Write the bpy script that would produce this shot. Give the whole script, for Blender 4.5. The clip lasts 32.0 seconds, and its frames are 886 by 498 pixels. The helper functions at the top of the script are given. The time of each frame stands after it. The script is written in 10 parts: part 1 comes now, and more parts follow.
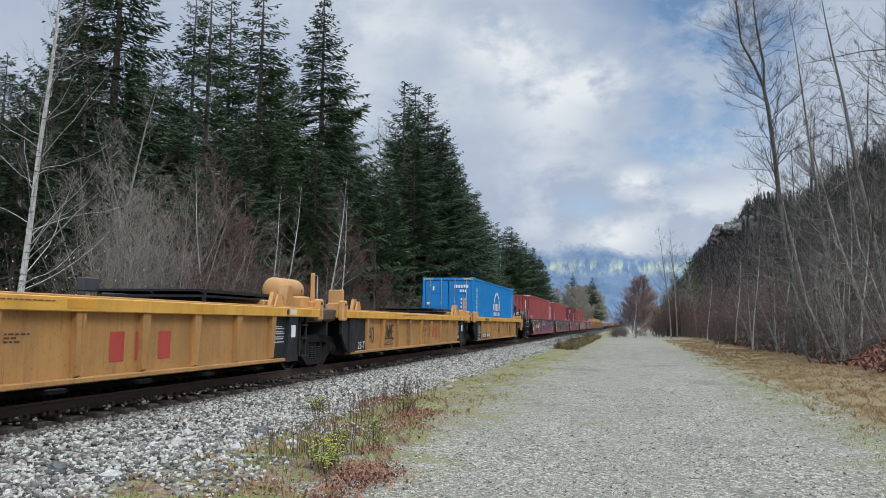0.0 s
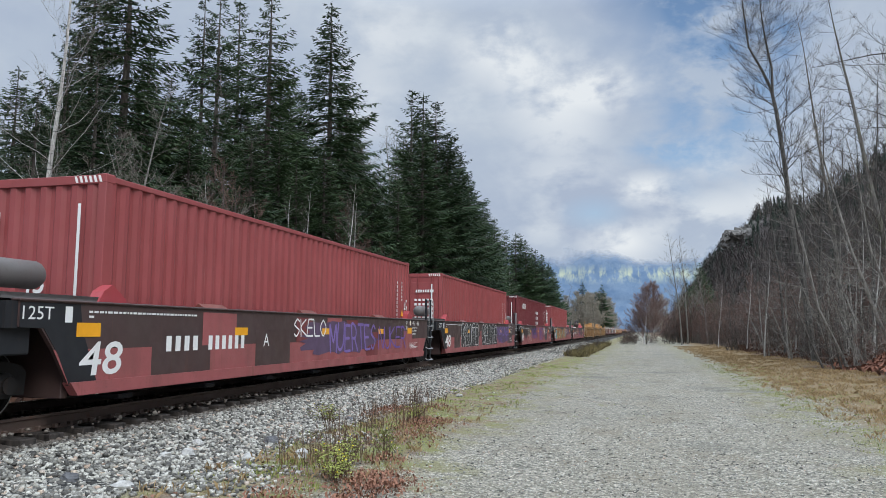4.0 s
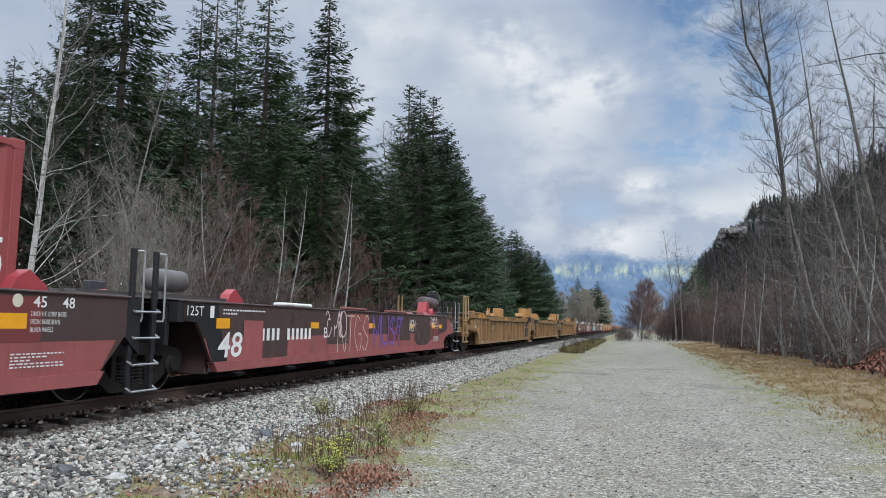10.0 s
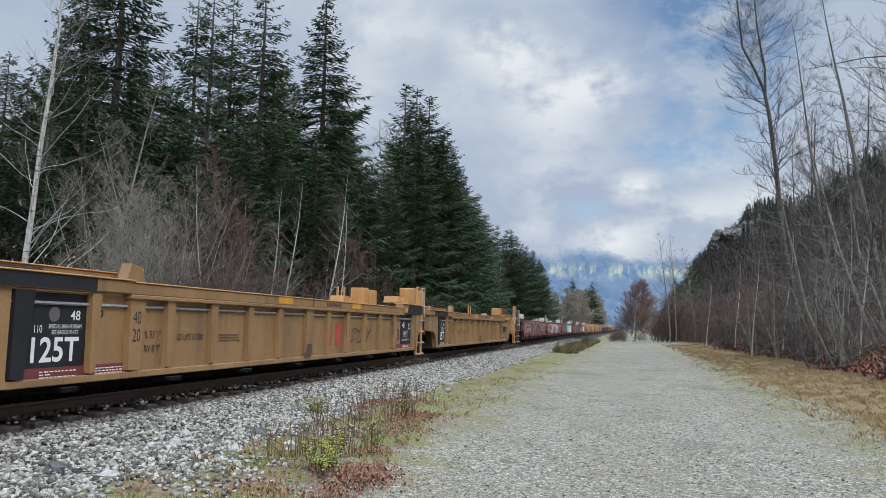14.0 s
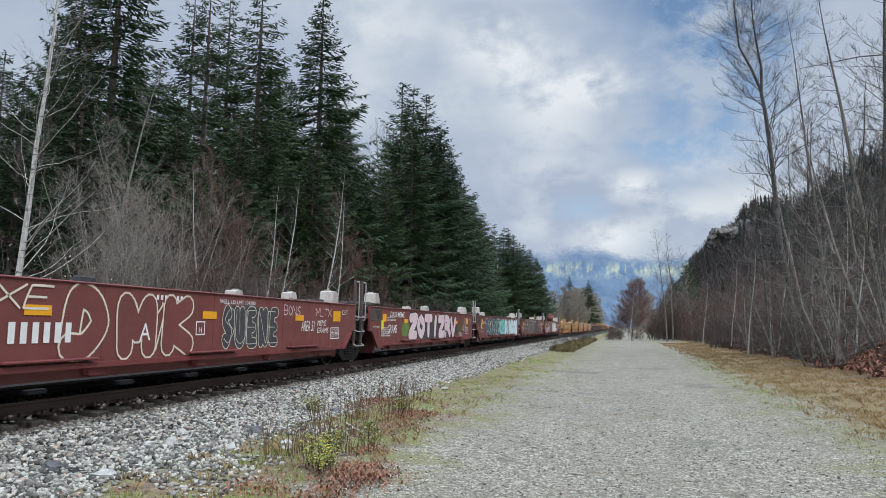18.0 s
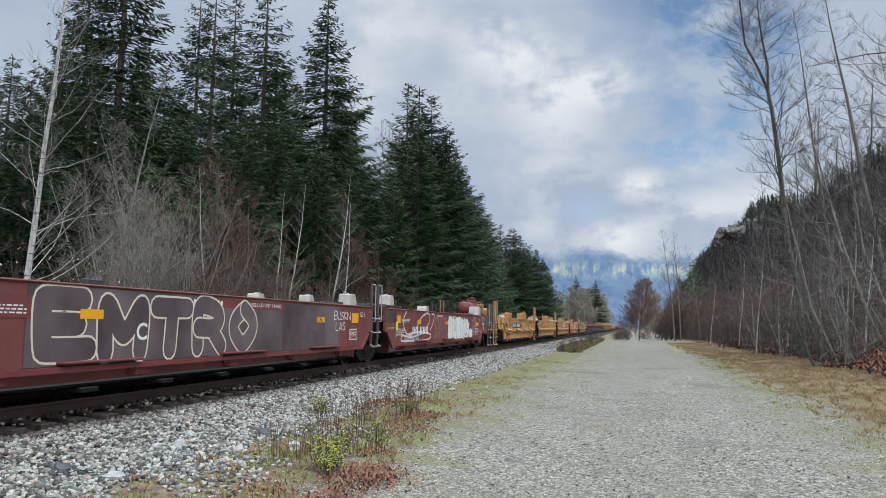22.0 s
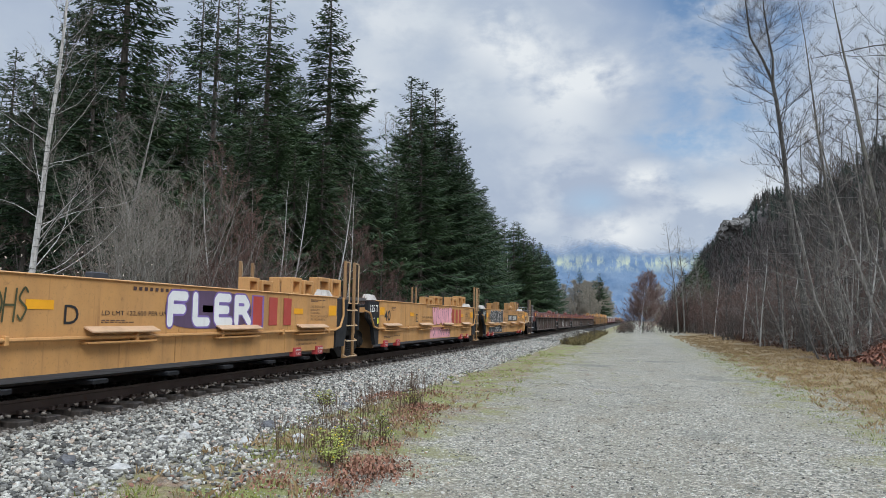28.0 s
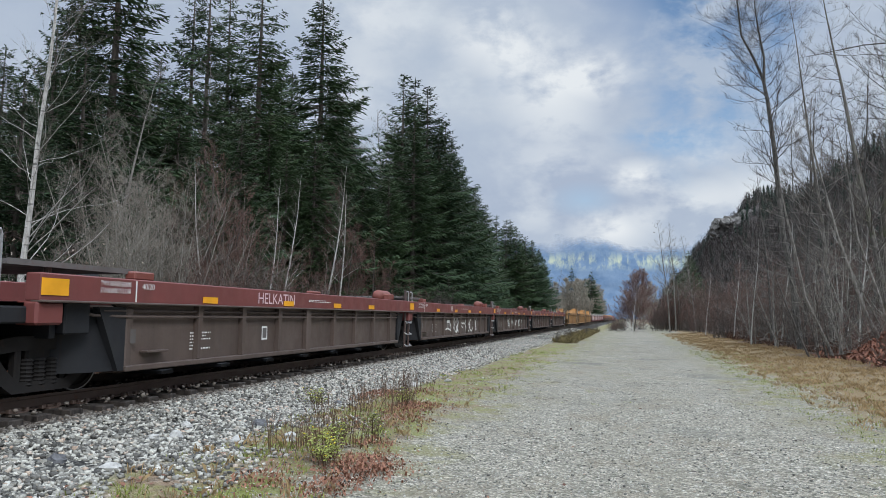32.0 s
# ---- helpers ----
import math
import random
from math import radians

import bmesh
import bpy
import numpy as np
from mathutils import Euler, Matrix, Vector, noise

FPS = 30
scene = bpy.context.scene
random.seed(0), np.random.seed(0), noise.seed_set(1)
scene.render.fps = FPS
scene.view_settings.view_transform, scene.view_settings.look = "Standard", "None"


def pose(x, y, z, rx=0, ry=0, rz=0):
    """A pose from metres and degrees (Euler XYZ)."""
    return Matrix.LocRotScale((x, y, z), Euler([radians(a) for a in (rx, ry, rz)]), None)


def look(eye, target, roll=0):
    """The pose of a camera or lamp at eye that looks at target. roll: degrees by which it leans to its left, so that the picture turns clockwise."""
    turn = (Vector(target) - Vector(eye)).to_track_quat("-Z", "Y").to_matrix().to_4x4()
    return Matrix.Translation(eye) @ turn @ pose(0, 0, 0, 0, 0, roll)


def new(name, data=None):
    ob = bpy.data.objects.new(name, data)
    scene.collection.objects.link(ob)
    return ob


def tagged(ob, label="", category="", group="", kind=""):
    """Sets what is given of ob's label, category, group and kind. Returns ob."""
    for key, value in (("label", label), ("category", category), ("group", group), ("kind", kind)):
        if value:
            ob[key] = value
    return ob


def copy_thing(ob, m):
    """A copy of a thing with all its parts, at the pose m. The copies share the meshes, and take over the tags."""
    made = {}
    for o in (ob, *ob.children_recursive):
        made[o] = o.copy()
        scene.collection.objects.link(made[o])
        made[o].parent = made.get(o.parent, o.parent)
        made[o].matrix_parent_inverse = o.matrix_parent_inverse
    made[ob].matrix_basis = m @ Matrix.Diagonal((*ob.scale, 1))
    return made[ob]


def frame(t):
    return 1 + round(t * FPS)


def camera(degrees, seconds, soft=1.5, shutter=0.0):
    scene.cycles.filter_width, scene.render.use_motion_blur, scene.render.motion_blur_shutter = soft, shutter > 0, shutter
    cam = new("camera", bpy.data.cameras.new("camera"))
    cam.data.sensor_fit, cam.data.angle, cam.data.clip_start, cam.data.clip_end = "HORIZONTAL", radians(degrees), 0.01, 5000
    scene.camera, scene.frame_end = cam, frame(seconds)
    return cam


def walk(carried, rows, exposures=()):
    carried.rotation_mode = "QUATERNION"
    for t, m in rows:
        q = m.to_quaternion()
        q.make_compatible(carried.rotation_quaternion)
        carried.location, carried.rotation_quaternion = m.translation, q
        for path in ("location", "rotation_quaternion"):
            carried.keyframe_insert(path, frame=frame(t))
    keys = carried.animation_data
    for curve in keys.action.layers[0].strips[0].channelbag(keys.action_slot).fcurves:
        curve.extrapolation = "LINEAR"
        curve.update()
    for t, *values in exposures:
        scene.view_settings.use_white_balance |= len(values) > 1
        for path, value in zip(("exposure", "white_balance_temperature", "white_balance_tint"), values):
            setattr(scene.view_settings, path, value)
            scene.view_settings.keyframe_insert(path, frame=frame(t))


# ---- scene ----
cam = camera(61.02, 32.0, soft=0.6)
EYE = (0.0, 0.0, 1.6)


def aim(turn, tilt, lean):
    """The pose of the standing camera: degrees to the left of the track's line, upwards, and its lean."""
    a, b = radians(turn), radians(tilt)
    way = (-math.sin(a) * math.cos(b), math.cos(a) * math.cos(b), math.sin(b))
    return look(EYE, [e + w for e, w in zip(EYE, way)], lean)


walk(cam, [(t, aim(a, b, c)) for t, a, b, c in (
    (0, 13.82, 5.56, 0.74), (0.5, 13.81, 5.65, 0.66), (1, 13.82, 5.73, 0.68), (1.5, 13.88, 5.80, 0.74), (2, 13.96, 5.82, 0.74),
    (2.5, 14.10, 5.86, 0.67), (3, 14.23, 5.95, 0.58), (3.5, 14.38, 6.11, 0.40), (5.5, 14.60, 6.22, 0.21), (6, 14.67, 6.11, 0.30),
    (6.5, 14.67, 6.01, 0.36), (7, 14.63, 5.91, 0.39), (7.5, 14.56, 5.84, 0.46), (8, 14.45, 5.82, 0.49), (8.5, 14.35, 5.83, 0.62),
    (9, 14.26, 5.87, 0.54), (9.5, 14.23, 5.86, 0.68), (10, 14.20, 5.81, 0.81), (10.5, 14.17, 5.77, 0.86), (11, 14.16, 5.71, 0.96),
    (11.5, 14.11, 5.72, 1.00), (12, 14.06, 5.73, 1.10), (12.5, 14.01, 5.75, 1.15), (13, 13.94, 5.78, 1.20), (13.5, 13.87, 5.78, 1.21),
    (14, 13.82, 5.77, 1.24), (14.5, 13.78, 5.70, 1.29), (16.5, 13.47, 5.34, 1.37), (17, 13.45, 5.36, 1.33), (17.5, 13.50, 5.49, 1.25),
    (18, 13.58, 5.67, 1.19), (18.5, 13.66, 5.80, 1.19), (19, 13.74, 5.92, 1.16), (19.5, 13.80, 5.94, 1.11), (20, 13.86, 5.91, 1.09),
    (20.5, 13.90, 5.81, 1.04), (21, 13.94, 5.72, 0.97), (21.5, 14.01, 5.69, 0.98), (22, 14.07, 5.73, 0.90), (22.5, 14.16, 5.78, 0.79),
    (23, 14.26, 5.77, 0.62), (23.5, 14.34, 5.75, 0.51), (24, 14.44, 5.68, 0.44), (24.5, 14.50, 5.64, 0.46), (25, 14.52, 5.61, 0.51),
    (25.5, 14.53, 5.59, 0.58), (27.5, 14.39, 5.27, 0.85), (28, 14.34, 5.19, 0.89), (28.5, 14.34, 5.16, 0.90), (29, 14.31, 5.15, 0.84),
    (29.5, 14.28, 5.15, 0.82), (30, 14.22, 5.15, 0.82), (30.5, 14.14, 5.15, 0.79), (31, 14.03, 5.14, 0.84), (31.5, 13.90, 5.09, 0.87),
    (32, 13.75, 5.06, 0.84),
)], ((0, 0.0, 6200, 8), (32, 0.0, 6200, 8)))

# ---- sky, sun ----
SUN_UP, SUN_TURN = 40.0, 140.0
world = bpy.data.worlds.new("sky")
scene.world = world
world.use_nodes = True
wn, wl = world.node_tree.nodes, world.node_tree.links
wn.clear()


def wnode(kind, **values):
    n = wn.new(kind)
    for key, value in values.items():
        n.inputs[key.replace("_", " ")].default_value = value
    return n


def wmath(op, a, b=None, clamp=False):
    n = wn.new("ShaderNodeMath")
    n.operation, n.use_clamp = op, clamp
    for i, s in enumerate((a, b)):
        if s is None:
            continue
        if isinstance(s, (int, float)):
            n.inputs[i].default_value = s
        else:
            wl.new(s, n.inputs[i])
    return n.outputs[0]


def wmix(fac, a, b):
    n = wn.new("ShaderNodeMix")
    n.data_type = "RGBA"
    for s, i in ((fac, 0), (a, 6), (b, 7)):
        if isinstance(s, (int, float, tuple)):
            n.inputs[i].default_value = s
        else:
            wl.new(s, n.inputs[i])
    return n.outputs[2]


def wramp(src, *stops):
    n = wn.new("ShaderNodeValToRGB")
    e = n.color_ramp.elements
    while len(e) < len(stops):
        e.new(0.5)
    for el, (p, c) in zip(e, stops):
        el.position, el.color = p, (c, c, c, 1) if isinstance(c, (int, float)) else (*c, 1)
    wl.new(src, n.inputs[0])
    return n.outputs[0]


def sky_world():
    coord = wn.new("ShaderNodeTexCoord").outputs["Generated"]
    air = wn.new("ShaderNodeTexSky")
    air.sky_type, air.sun_disc = "NISHITA", False
    air.sun_elevation, air.sun_rotation = radians(SUN_UP), radians(SUN_TURN)
    air.dust_density, air.ozone_density = 1.0, 1.5
    blue = wn.new("ShaderNodeVectorMath")
    blue.operation = "SCALE"
    blue.inputs[3].default_value = 0.135
    wl.new(air.outputs[0], blue.inputs[0])
    sep = wn.new("ShaderNodeSeparateXYZ")
    wl.new(coord, sep.inputs[0])

    def cloud(scale, detail, rough, shift, warp=0.05):
        n = wnode("ShaderNodeTexNoise", Scale=scale, Detail=detail, Roughness=rough, Distortion=warp)
        m = wn.new("ShaderNodeMapping")
        m.inputs["Location"].default_value, m.inputs["Scale"].default_value = shift, (1, 1, 1.7)
        wl.new(coord, m.inputs[0])
        wl.new(m.outputs[0], n.inputs["Vector"])
        return n.outputs[0]

    def glow(turn, tilt, wide, high=0.6):
        """A soft place on the dome, degrees left of the track's line and upwards."""
        a, b = radians(turn), radians(tilt)
        d = wn.new("ShaderNodeVectorMath")
        d.operation = "DISTANCE"
        s = wn.new("ShaderNodeVectorMath")
        s.operation = "MULTIPLY"
        s.inputs[1].default_value = (1, 1, 1 / high)
        wl.new(coord, s.inputs[0])
        wl.new(s.outputs[0], d.inputs[0])
        d.inputs[1].default_value = (-math.sin(a) * math.cos(b), math.cos(a) * math.cos(b), math.sin(b) / high)
        return wmath("SUBTRACT", 1.0, wmath("DIVIDE", d.outputs[1], radians(wide)), clamp=True)

    big = cloud(3.4, 7.0, 0.5, (3.1, 0.4, 0.2))
    small = cloud(9.0, 9.0, 0.58, (0.7, 5.2, 0.6), 0.12)
    body = wmath("ADD", wmath("MULTIPLY", big, 0.6), wmath("MULTIPLY", small, 0.4))
    shade = wramp(body, (0.36, (0.46, 0.52, 0.64)), (0.48, (0.52, 0.58, 0.68)), (0.56, (0.58, 0.63, 0.71)), (0.66, (0.74, 0.78, 0.82)))
    lit = wmath("ADD", wmath("MULTIPLY", glow(10.0, 20.8, 4.5, 0.7), 1.5), wmath("MULTIPLY", glow(5.5, 17.5, 5.5, 0.8), 1.5))
    for turn, tilt, wide, high, gain in ((1.5, 18.0, 3.5, 0.6, 1.0), (-1.0, 10.4, 3.2, 0.5, 1.6), (1.0, 6.6, 3.6, 0.6, 1.6), (5.5, 11.5, 6, 0.8, 0.7), (-4, 8.2, 4, 0.6, 1.2), (19.5, 22, 5, 0.7, 0.8), (7, 7.5, 5, 0.5, 0.5), (0.5, 24, 4, 0.5, 0.7), (21, 17, 4, 0.8, 0.9), (-5.5, 12.5, 3.5, 0.6, 1.1), (-8.5, 9, 4, 0.6, 1.0), (-11, 14, 4, 0.7, 0.7)):
        lit = wmath("ADD", lit, wmath("MULTIPLY", glow(turn, tilt, wide, high), gain))
    wisp = wramp(small, (0.40, 0.0), (0.56, 1.0))
    shade = wmix(wmath("MULTIPLY", wmath("MULTIPLY", lit, wisp), 0.8, clamp=True), shade, (0.88, 0.89, 0.90, 1))
    gap = wmath("MULTIPLY", glow(-6.0, 17.5, 6.5, 1.5), 1.4)
    for turn, tilt, wide, high, gain in ((-2.0, 13.2, 3.5, 0.5, 1.1), (-3.0, 25, 7, 0.5, 1.3), (-8.5, 22, 6, 1.0, 1.2), (3.0, 8.8, 3, 0.5, 0.5), (0.5, 21.5, 4, 0.6, 0.3), (12, 17, 4, 0.6, 0.15)):
        gap = wmath("ADD", gap, wmath("MULTIPLY", glow(turn, tilt, wide, high), gain))
    hole = wmath("MULTIPLY", gap, wramp(small, (0.44, 1.0), (0.62, 0.1)), clamp=True)
    sky = wmix(hole, shade, blue.outputs[0])
    # an overcast dome is brightest overhead
    lift = wmath("ADD", 1.0, wmath("MULTIPLY", wmath("MULTIPLY", wmath("SUBTRACT", sep.outputs[2], 0.40, clamp=True), 1.7, clamp=True), 3.5))
    over = wn.new("ShaderNodeVectorMath")
    over.operation = "SCALE"
    wl.new(sky, over.inputs[0])
    wl.new(lift, over.inputs[3])
    sky = over.outputs[0]
    back = wn.new("ShaderNodeBackground")
    wl.new(sky, back.inputs[0])
    back.inputs[1].default_value = 0.92
    out = wn.new("ShaderNodeOutputWorld")
    wl.new(back.outputs[0], out.inputs[0])


sky_world()
sun = new("sun", bpy.data.lights.new("sun", "SUN"))
sun.data.energy, sun.data.angle, sun.data.color = 1.7, radians(18), (1.0, 0.98, 0.95)
a, b = radians(SUN_TURN), radians(SUN_UP)
sun.matrix_world = look((math.sin(a) * math.cos(b) * 50, math.cos(a) * math.cos(b) * 50, math.sin(b) * 50), (0, 0, 0))
scene.view_settings.exposure = 0.0

# ---- materials ----
def shader(name):
    m = bpy.data.materials.new(name)
    m.use_nodes = True
    t = m.node_tree
    return m, t.nodes, t.links, t.nodes["Principled BSDF"]


def link(links, src, dst):
    if isinstance(src, (int, float)):
        dst.default_value = src
    elif isinstance(src, tuple):
        dst.default_value = (*src, 1) if len(src) == 3 else src
    else:
        links.new(src, dst)


def noise_at(nodes, links, vec, scale, detail=4.0, rough=0.55, warp=0.0):
    n = nodes.new("ShaderNodeTexNoise")
    n.inputs["Scale"].default_value, n.inputs["Detail"].default_value = scale, detail
    n.inputs["Roughness"].default_value, n.inputs["Distortion"].default_value = rough, warp
    if vec is not None:
        links.new(vec, n.inputs["Vector"])
    return n.outputs[0]


def ramp(nodes, links, src, *stops):
    n = nodes.new("ShaderNodeValToRGB")
    e = n.color_ramp.elements
    while len(e) < len(stops):
        e.new(0.5)
    for el, (p, c) in zip(e, stops):
        el.position, el.color = p, (c, c, c, 1) if isinstance(c, (int, float)) else (*c, 1)
    links.new(src, n.inputs[0])
    return n.outputs[0]


def mix(nodes, links, fac, a, b, how="MIX"):
    n = nodes.new("ShaderNodeMix")
    n.data_type, n.blend_type = "RGBA", how
    link(links, fac, n.inputs[0]), link(links, a, n.inputs[6]), link(links, b, n.inputs[7])
    return n.outputs[2]


def calc(nodes, links, op, a, b=0.0, clamp=False):
    n = nodes.new("ShaderNodeMath")
    n.operation, n.use_clamp = op, clamp
    link(links, a, n.inputs[0]), link(links, b, n.inputs[1])
    return n.outputs[0]


def bump(nodes, links, bsdf, height, strength, distance):
    n = nodes.new("ShaderNodeBump")
    n.inputs["Strength"].default_value, n.inputs["Distance"].default_value = strength, distance
    links.new(height, n.inputs["Height"])
    links.new(n.outputs[0], bsdf.inputs["Normal"])


def stretched(nodes, links, x, y, z, where="Object", spread=0.0):
    """Coordinates scaled along each axis, shifted by a random of the object."""
    c = nodes.new("ShaderNodeTexCoord").outputs[where]
    m = nodes.new("ShaderNodeMapping")
    m.inputs["Scale"].default_value = (x, y, z)
    links.new(c, m.inputs[0])
    if spread:
        o = nodes.new("ShaderNodeObjectInfo").outputs["Random"]
        links.new(calc(nodes, links, "MULTIPLY", o, spread), m.inputs["Location"])
    return m.outputs[0]


def paint(name, rgb, grime=0.45, rust=0.25, rough=0.55, dirt=(0.06, 0.045, 0.035), rusty=(0.13, 0.05, 0.025), fade=0.25, sheen=0.5):
    """Weathered paint on steel: faded patches, grime running down, rust spots."""
    m, n, l, p = shader(name)
    flat = stretched(n, l, 1, 1, 1, spread=30.0)
    run = stretched(n, l, 1.3, 1.3, 0.13, spread=30.0)
    pale = tuple(min(1, c * 1.35 + 0.03) for c in rgb)
    col = mix(n, l, calc(n, l, "MULTIPLY", ramp(n, l, noise_at(n, l, flat, 1.1, 5), (0.4, 0.0), (0.7, 1.0)), fade), rgb, pale)
    streak = ramp(n, l, noise_at(n, l, run, 2.4, 5, 0.55), (0.46, 0.0), (0.74, 1.0))
    blot = ramp(n, l, noise_at(n, l, flat, 0.7, 6, 0.6), (0.38, 0.0), (0.75, 1.0))
    col = mix(n, l, calc(n, l, "MULTIPLY", calc(n, l, "ADD", streak, blot), grime * 0.6, True), col, dirt)
    spot = ramp(n, l, noise_at(n, l, flat, 7.0, 7, 0.7), (0.6, 0.0), (0.68, 1.0))
    col = mix(n, l, calc(n, l, "MULTIPLY", spot, rust, True), col, rusty)
    scuff = ramp(n, l, noise_at(n, l, flat, 26.0, 6, 0.7), (0.56, 0.0), (0.66, 1.0))
    col = mix(n, l, calc(n, l, "MULTIPLY", scuff, grime * 0.55, True), col, dirt)
    # thin drips from the upper edges, and small chips
    drip = ramp(n, l, noise_at(n, l, stretched(n, l, 9, 9, 0.35, spread=30.0), 1.4, 5, 0.6), (0.60, 0.0), (0.72, 1.0))
    col = mix(n, l, calc(n, l, "MULTIPLY", drip, (grime + rust) * 0.55, True), col, rusty)
    chip = ramp(n, l, noise_at(n, l, flat, 55.0, 3, 0.6), (0.66, 0.0), (0.70, 1.0))
    col = mix(n, l, calc(n, l, "MULTIPLY", chip, rust * 1.6, True), col, dirt)
    p.inputs["Specular IOR Level"].default_value = sheen
    l.new(col, p.inputs["Base Color"])
    l.new(ramp(n, l, noise_at(n, l, flat, 3.0, 4), (0.3, rough - 0.12), (0.7, rough + 0.15)), p.inputs["Roughness"])
    bump(n, l, p, noise_at(n, l, flat, 5.0, 4), 0.10, 0.02)
    return m


def plain(name, rgb, rough=0.6, metal=0.0, vary=0.2, scale=3.0):
    m, n, l, p = shader(name)
    vec = stretched(n, l, 1, 1, 1, spread=20.0)
    f = noise_at(n, l, vec, scale, 5)
    lo = tuple(c * (1 - vary) for c in rgb)
    hi = tuple(min(1, c * (1 + vary)) for c in rgb)
    l.new(ramp(n, l, f, (0.3, lo), (0.7, hi)), p.inputs["Base Color"])
    p.inputs["Roughness"].default_value, p.inputs["Metallic"].default_value = rough, metal
    bump(n, l, p, noise_at(n, l, vec, scale * 9, 4), 0.1, 0.01)
    return m


def foliage(name, lo, hi, scale=0.6, rough=0.75, across=0.0):
    """Leaf colours that change from piece to piece and over the crown."""
    m, n, l, p = shader(name)
    g = n.new("ShaderNodeNewGeometry").outputs["Random Per Island"]
    o = n.new("ShaderNodeObjectInfo").outputs["Random"]
    vec = stretched(n, l, 1, 1, 1)
    f = calc(n, l, "ADD", calc(n, l, "MULTIPLY", g, 0.5), calc(n, l, "MULTIPLY", noise_at(n, l, vec, scale, 3), 0.5))
    f = calc(n, l, "ADD", f, calc(n, l, "MULTIPLY", calc(n, l, "SUBTRACT", o, 0.5), 0.35), True)
    l.new(ramp(n, l, f, (0.15, lo), (0.85, hi)), p.inputs["Base Color"])
    p.inputs["Roughness"].default_value = rough
    p.inputs["Specular IOR Level"].default_value = 0.25
    return m


def bark(name, lo, hi, bands=0.0, rough=0.85, moss=None):
    m, n, l, p = shader(name)
    vec = stretched(n, l, 6, 6, 1.6, spread=15.0)
    f = noise_at(n, l, vec, 2.2, 7, 0.65)
    col = ramp(n, l, f, (0.35, lo), (0.62, hi))
    if bands:
        ring = ramp(n, l, noise_at(n, l, stretched(n, l, 2, 2, 14, spread=9.0), 1.3, 4), (0.58, 0.0), (0.66, 1.0))
        col = mix(n, l, calc(n, l, "MULTIPLY", ring, bands), col, (0.03, 0.028, 0.025))
    if moss:
        col = mix(n, l, ramp(n, l, noise_at(n, l, stretched(n, l, 1, 1, 1, spread=5.0), 1.4, 4), (0.5, 0.0), (0.7, 0.7)), col, moss)
    l.new(col, p.inputs["Base Color"])
    p.inputs["Roughness"].default_value = rough
    bump(n, l, p, f, 0.4, 0.02)
    return m


M = {}
M["yellow"] = paint("yellow_paint", (0.55, 0.285, 0.095), 0.40, 0.28)
M["bright"] = paint("bright_yellow_paint", (0.68, 0.36, 0.055), 0.32, 0.25)
M["sooty_brown"] = paint("sooty_grey_brown_steel", (0.098, 0.070, 0.058), 0.5, 0.35, dirt=(0.035, 0.026, 0.021), rusty=(0.085, 0.045, 0.03))
M["tan"] = paint("dusty_yellow_paint", (0.44, 0.225, 0.068), 0.6, 0.45)
M["ochre"] = paint("weathered_ochre_paint", (0.32, 0.182, 0.074), 0.6, 0.6)
M["brown_red"] = paint("brown_red_paint", (0.17, 0.044, 0.039), 0.3, 0.25)
M["maroon"] = paint("maroon_paint", (0.17, 0.032, 0.032), 0.3, 0.2)
M["pink_red"] = paint("sun_faded_red_paint", (0.32, 0.085, 0.085), 0.4, 0.3)
M["car_brown"] = paint("dark_brown_paint", (0.06, 0.032, 0.03), 0.4, 0.2)
M["grey_steel"] = paint("dirty_grey_steel", (0.13, 0.12, 0.115), 0.5, 0.3)
M["black_steel"] = paint("sooty_black_steel", (0.017, 0.018, 0.021), 0.3, 0.2, 0.6, dirt=(0.022, 0.018, 0.015), rusty=(0.05, 0.027, 0.018), sheen=0.25)
M["truck"] = paint("rust_dark_cast_steel", (0.018, 0.0165, 0.016), 0.4, 0.3, 0.7, dirt=(0.022, 0.018, 0.015), rusty=(0.05, 0.027, 0.018), sheen=0.15)
M["wheel"] = paint("sooty_wheel_steel", (0.012, 0.0115, 0.011), 0.3, 0.3, 0.8, dirt=(0.018, 0.015, 0.013), rusty=(0.03, 0.02, 0.015), sheen=0.08)
M["tread"] = plain("polished_wheel_tread", (0.32, 0.32, 0.33), 0.35, 1.0)
M["red_box"] = paint("faded_red_container_paint", (0.285, 0.056, 0.056), 0.2, 0.16, 0.5, fade=0.3)
M["dark_box"] = paint("dark_red_container_paint", (0.150, 0.021, 0.026), 0.2, 0.15, 0.5)
M["blue_box"] = paint("blue_container_paint", (0.006, 0.19, 0.50), 0.14, 0.1, 0.45, fade=0.08)
M["white"] = paint("chalky_white_paint", (0.78, 0.77, 0.74), 0.16, 0.12, 0.6)
M["cream"] = paint("cream_spray_paint", (0.66, 0.60, 0.48), 0.1, 0.02, 0.6)
M["black"] = plain("flat_black_paint", (0.018, 0.018, 0.019), 0.6)
M["charcoal"] = plain("charcoal_spray_paint", (0.05, 0.05, 0.055), 0.65)
M["reflector"] = plain("amber_reflector", (0.82, 0.37, 0.015), 0.4, vary=0.1)
M["old_reflector"] = paint("faded_amber_reflector", (0.66, 0.31, 0.03), 0.35, 0.2)
M["lime"] = plain("yellow_green_tag", (0.72, 0.75, 0.05), 0.5, vary=0.06)
M["red_tag"] = plain("red_tag_plate", (0.36, 0.035, 0.035), 0.5, vary=0.1)
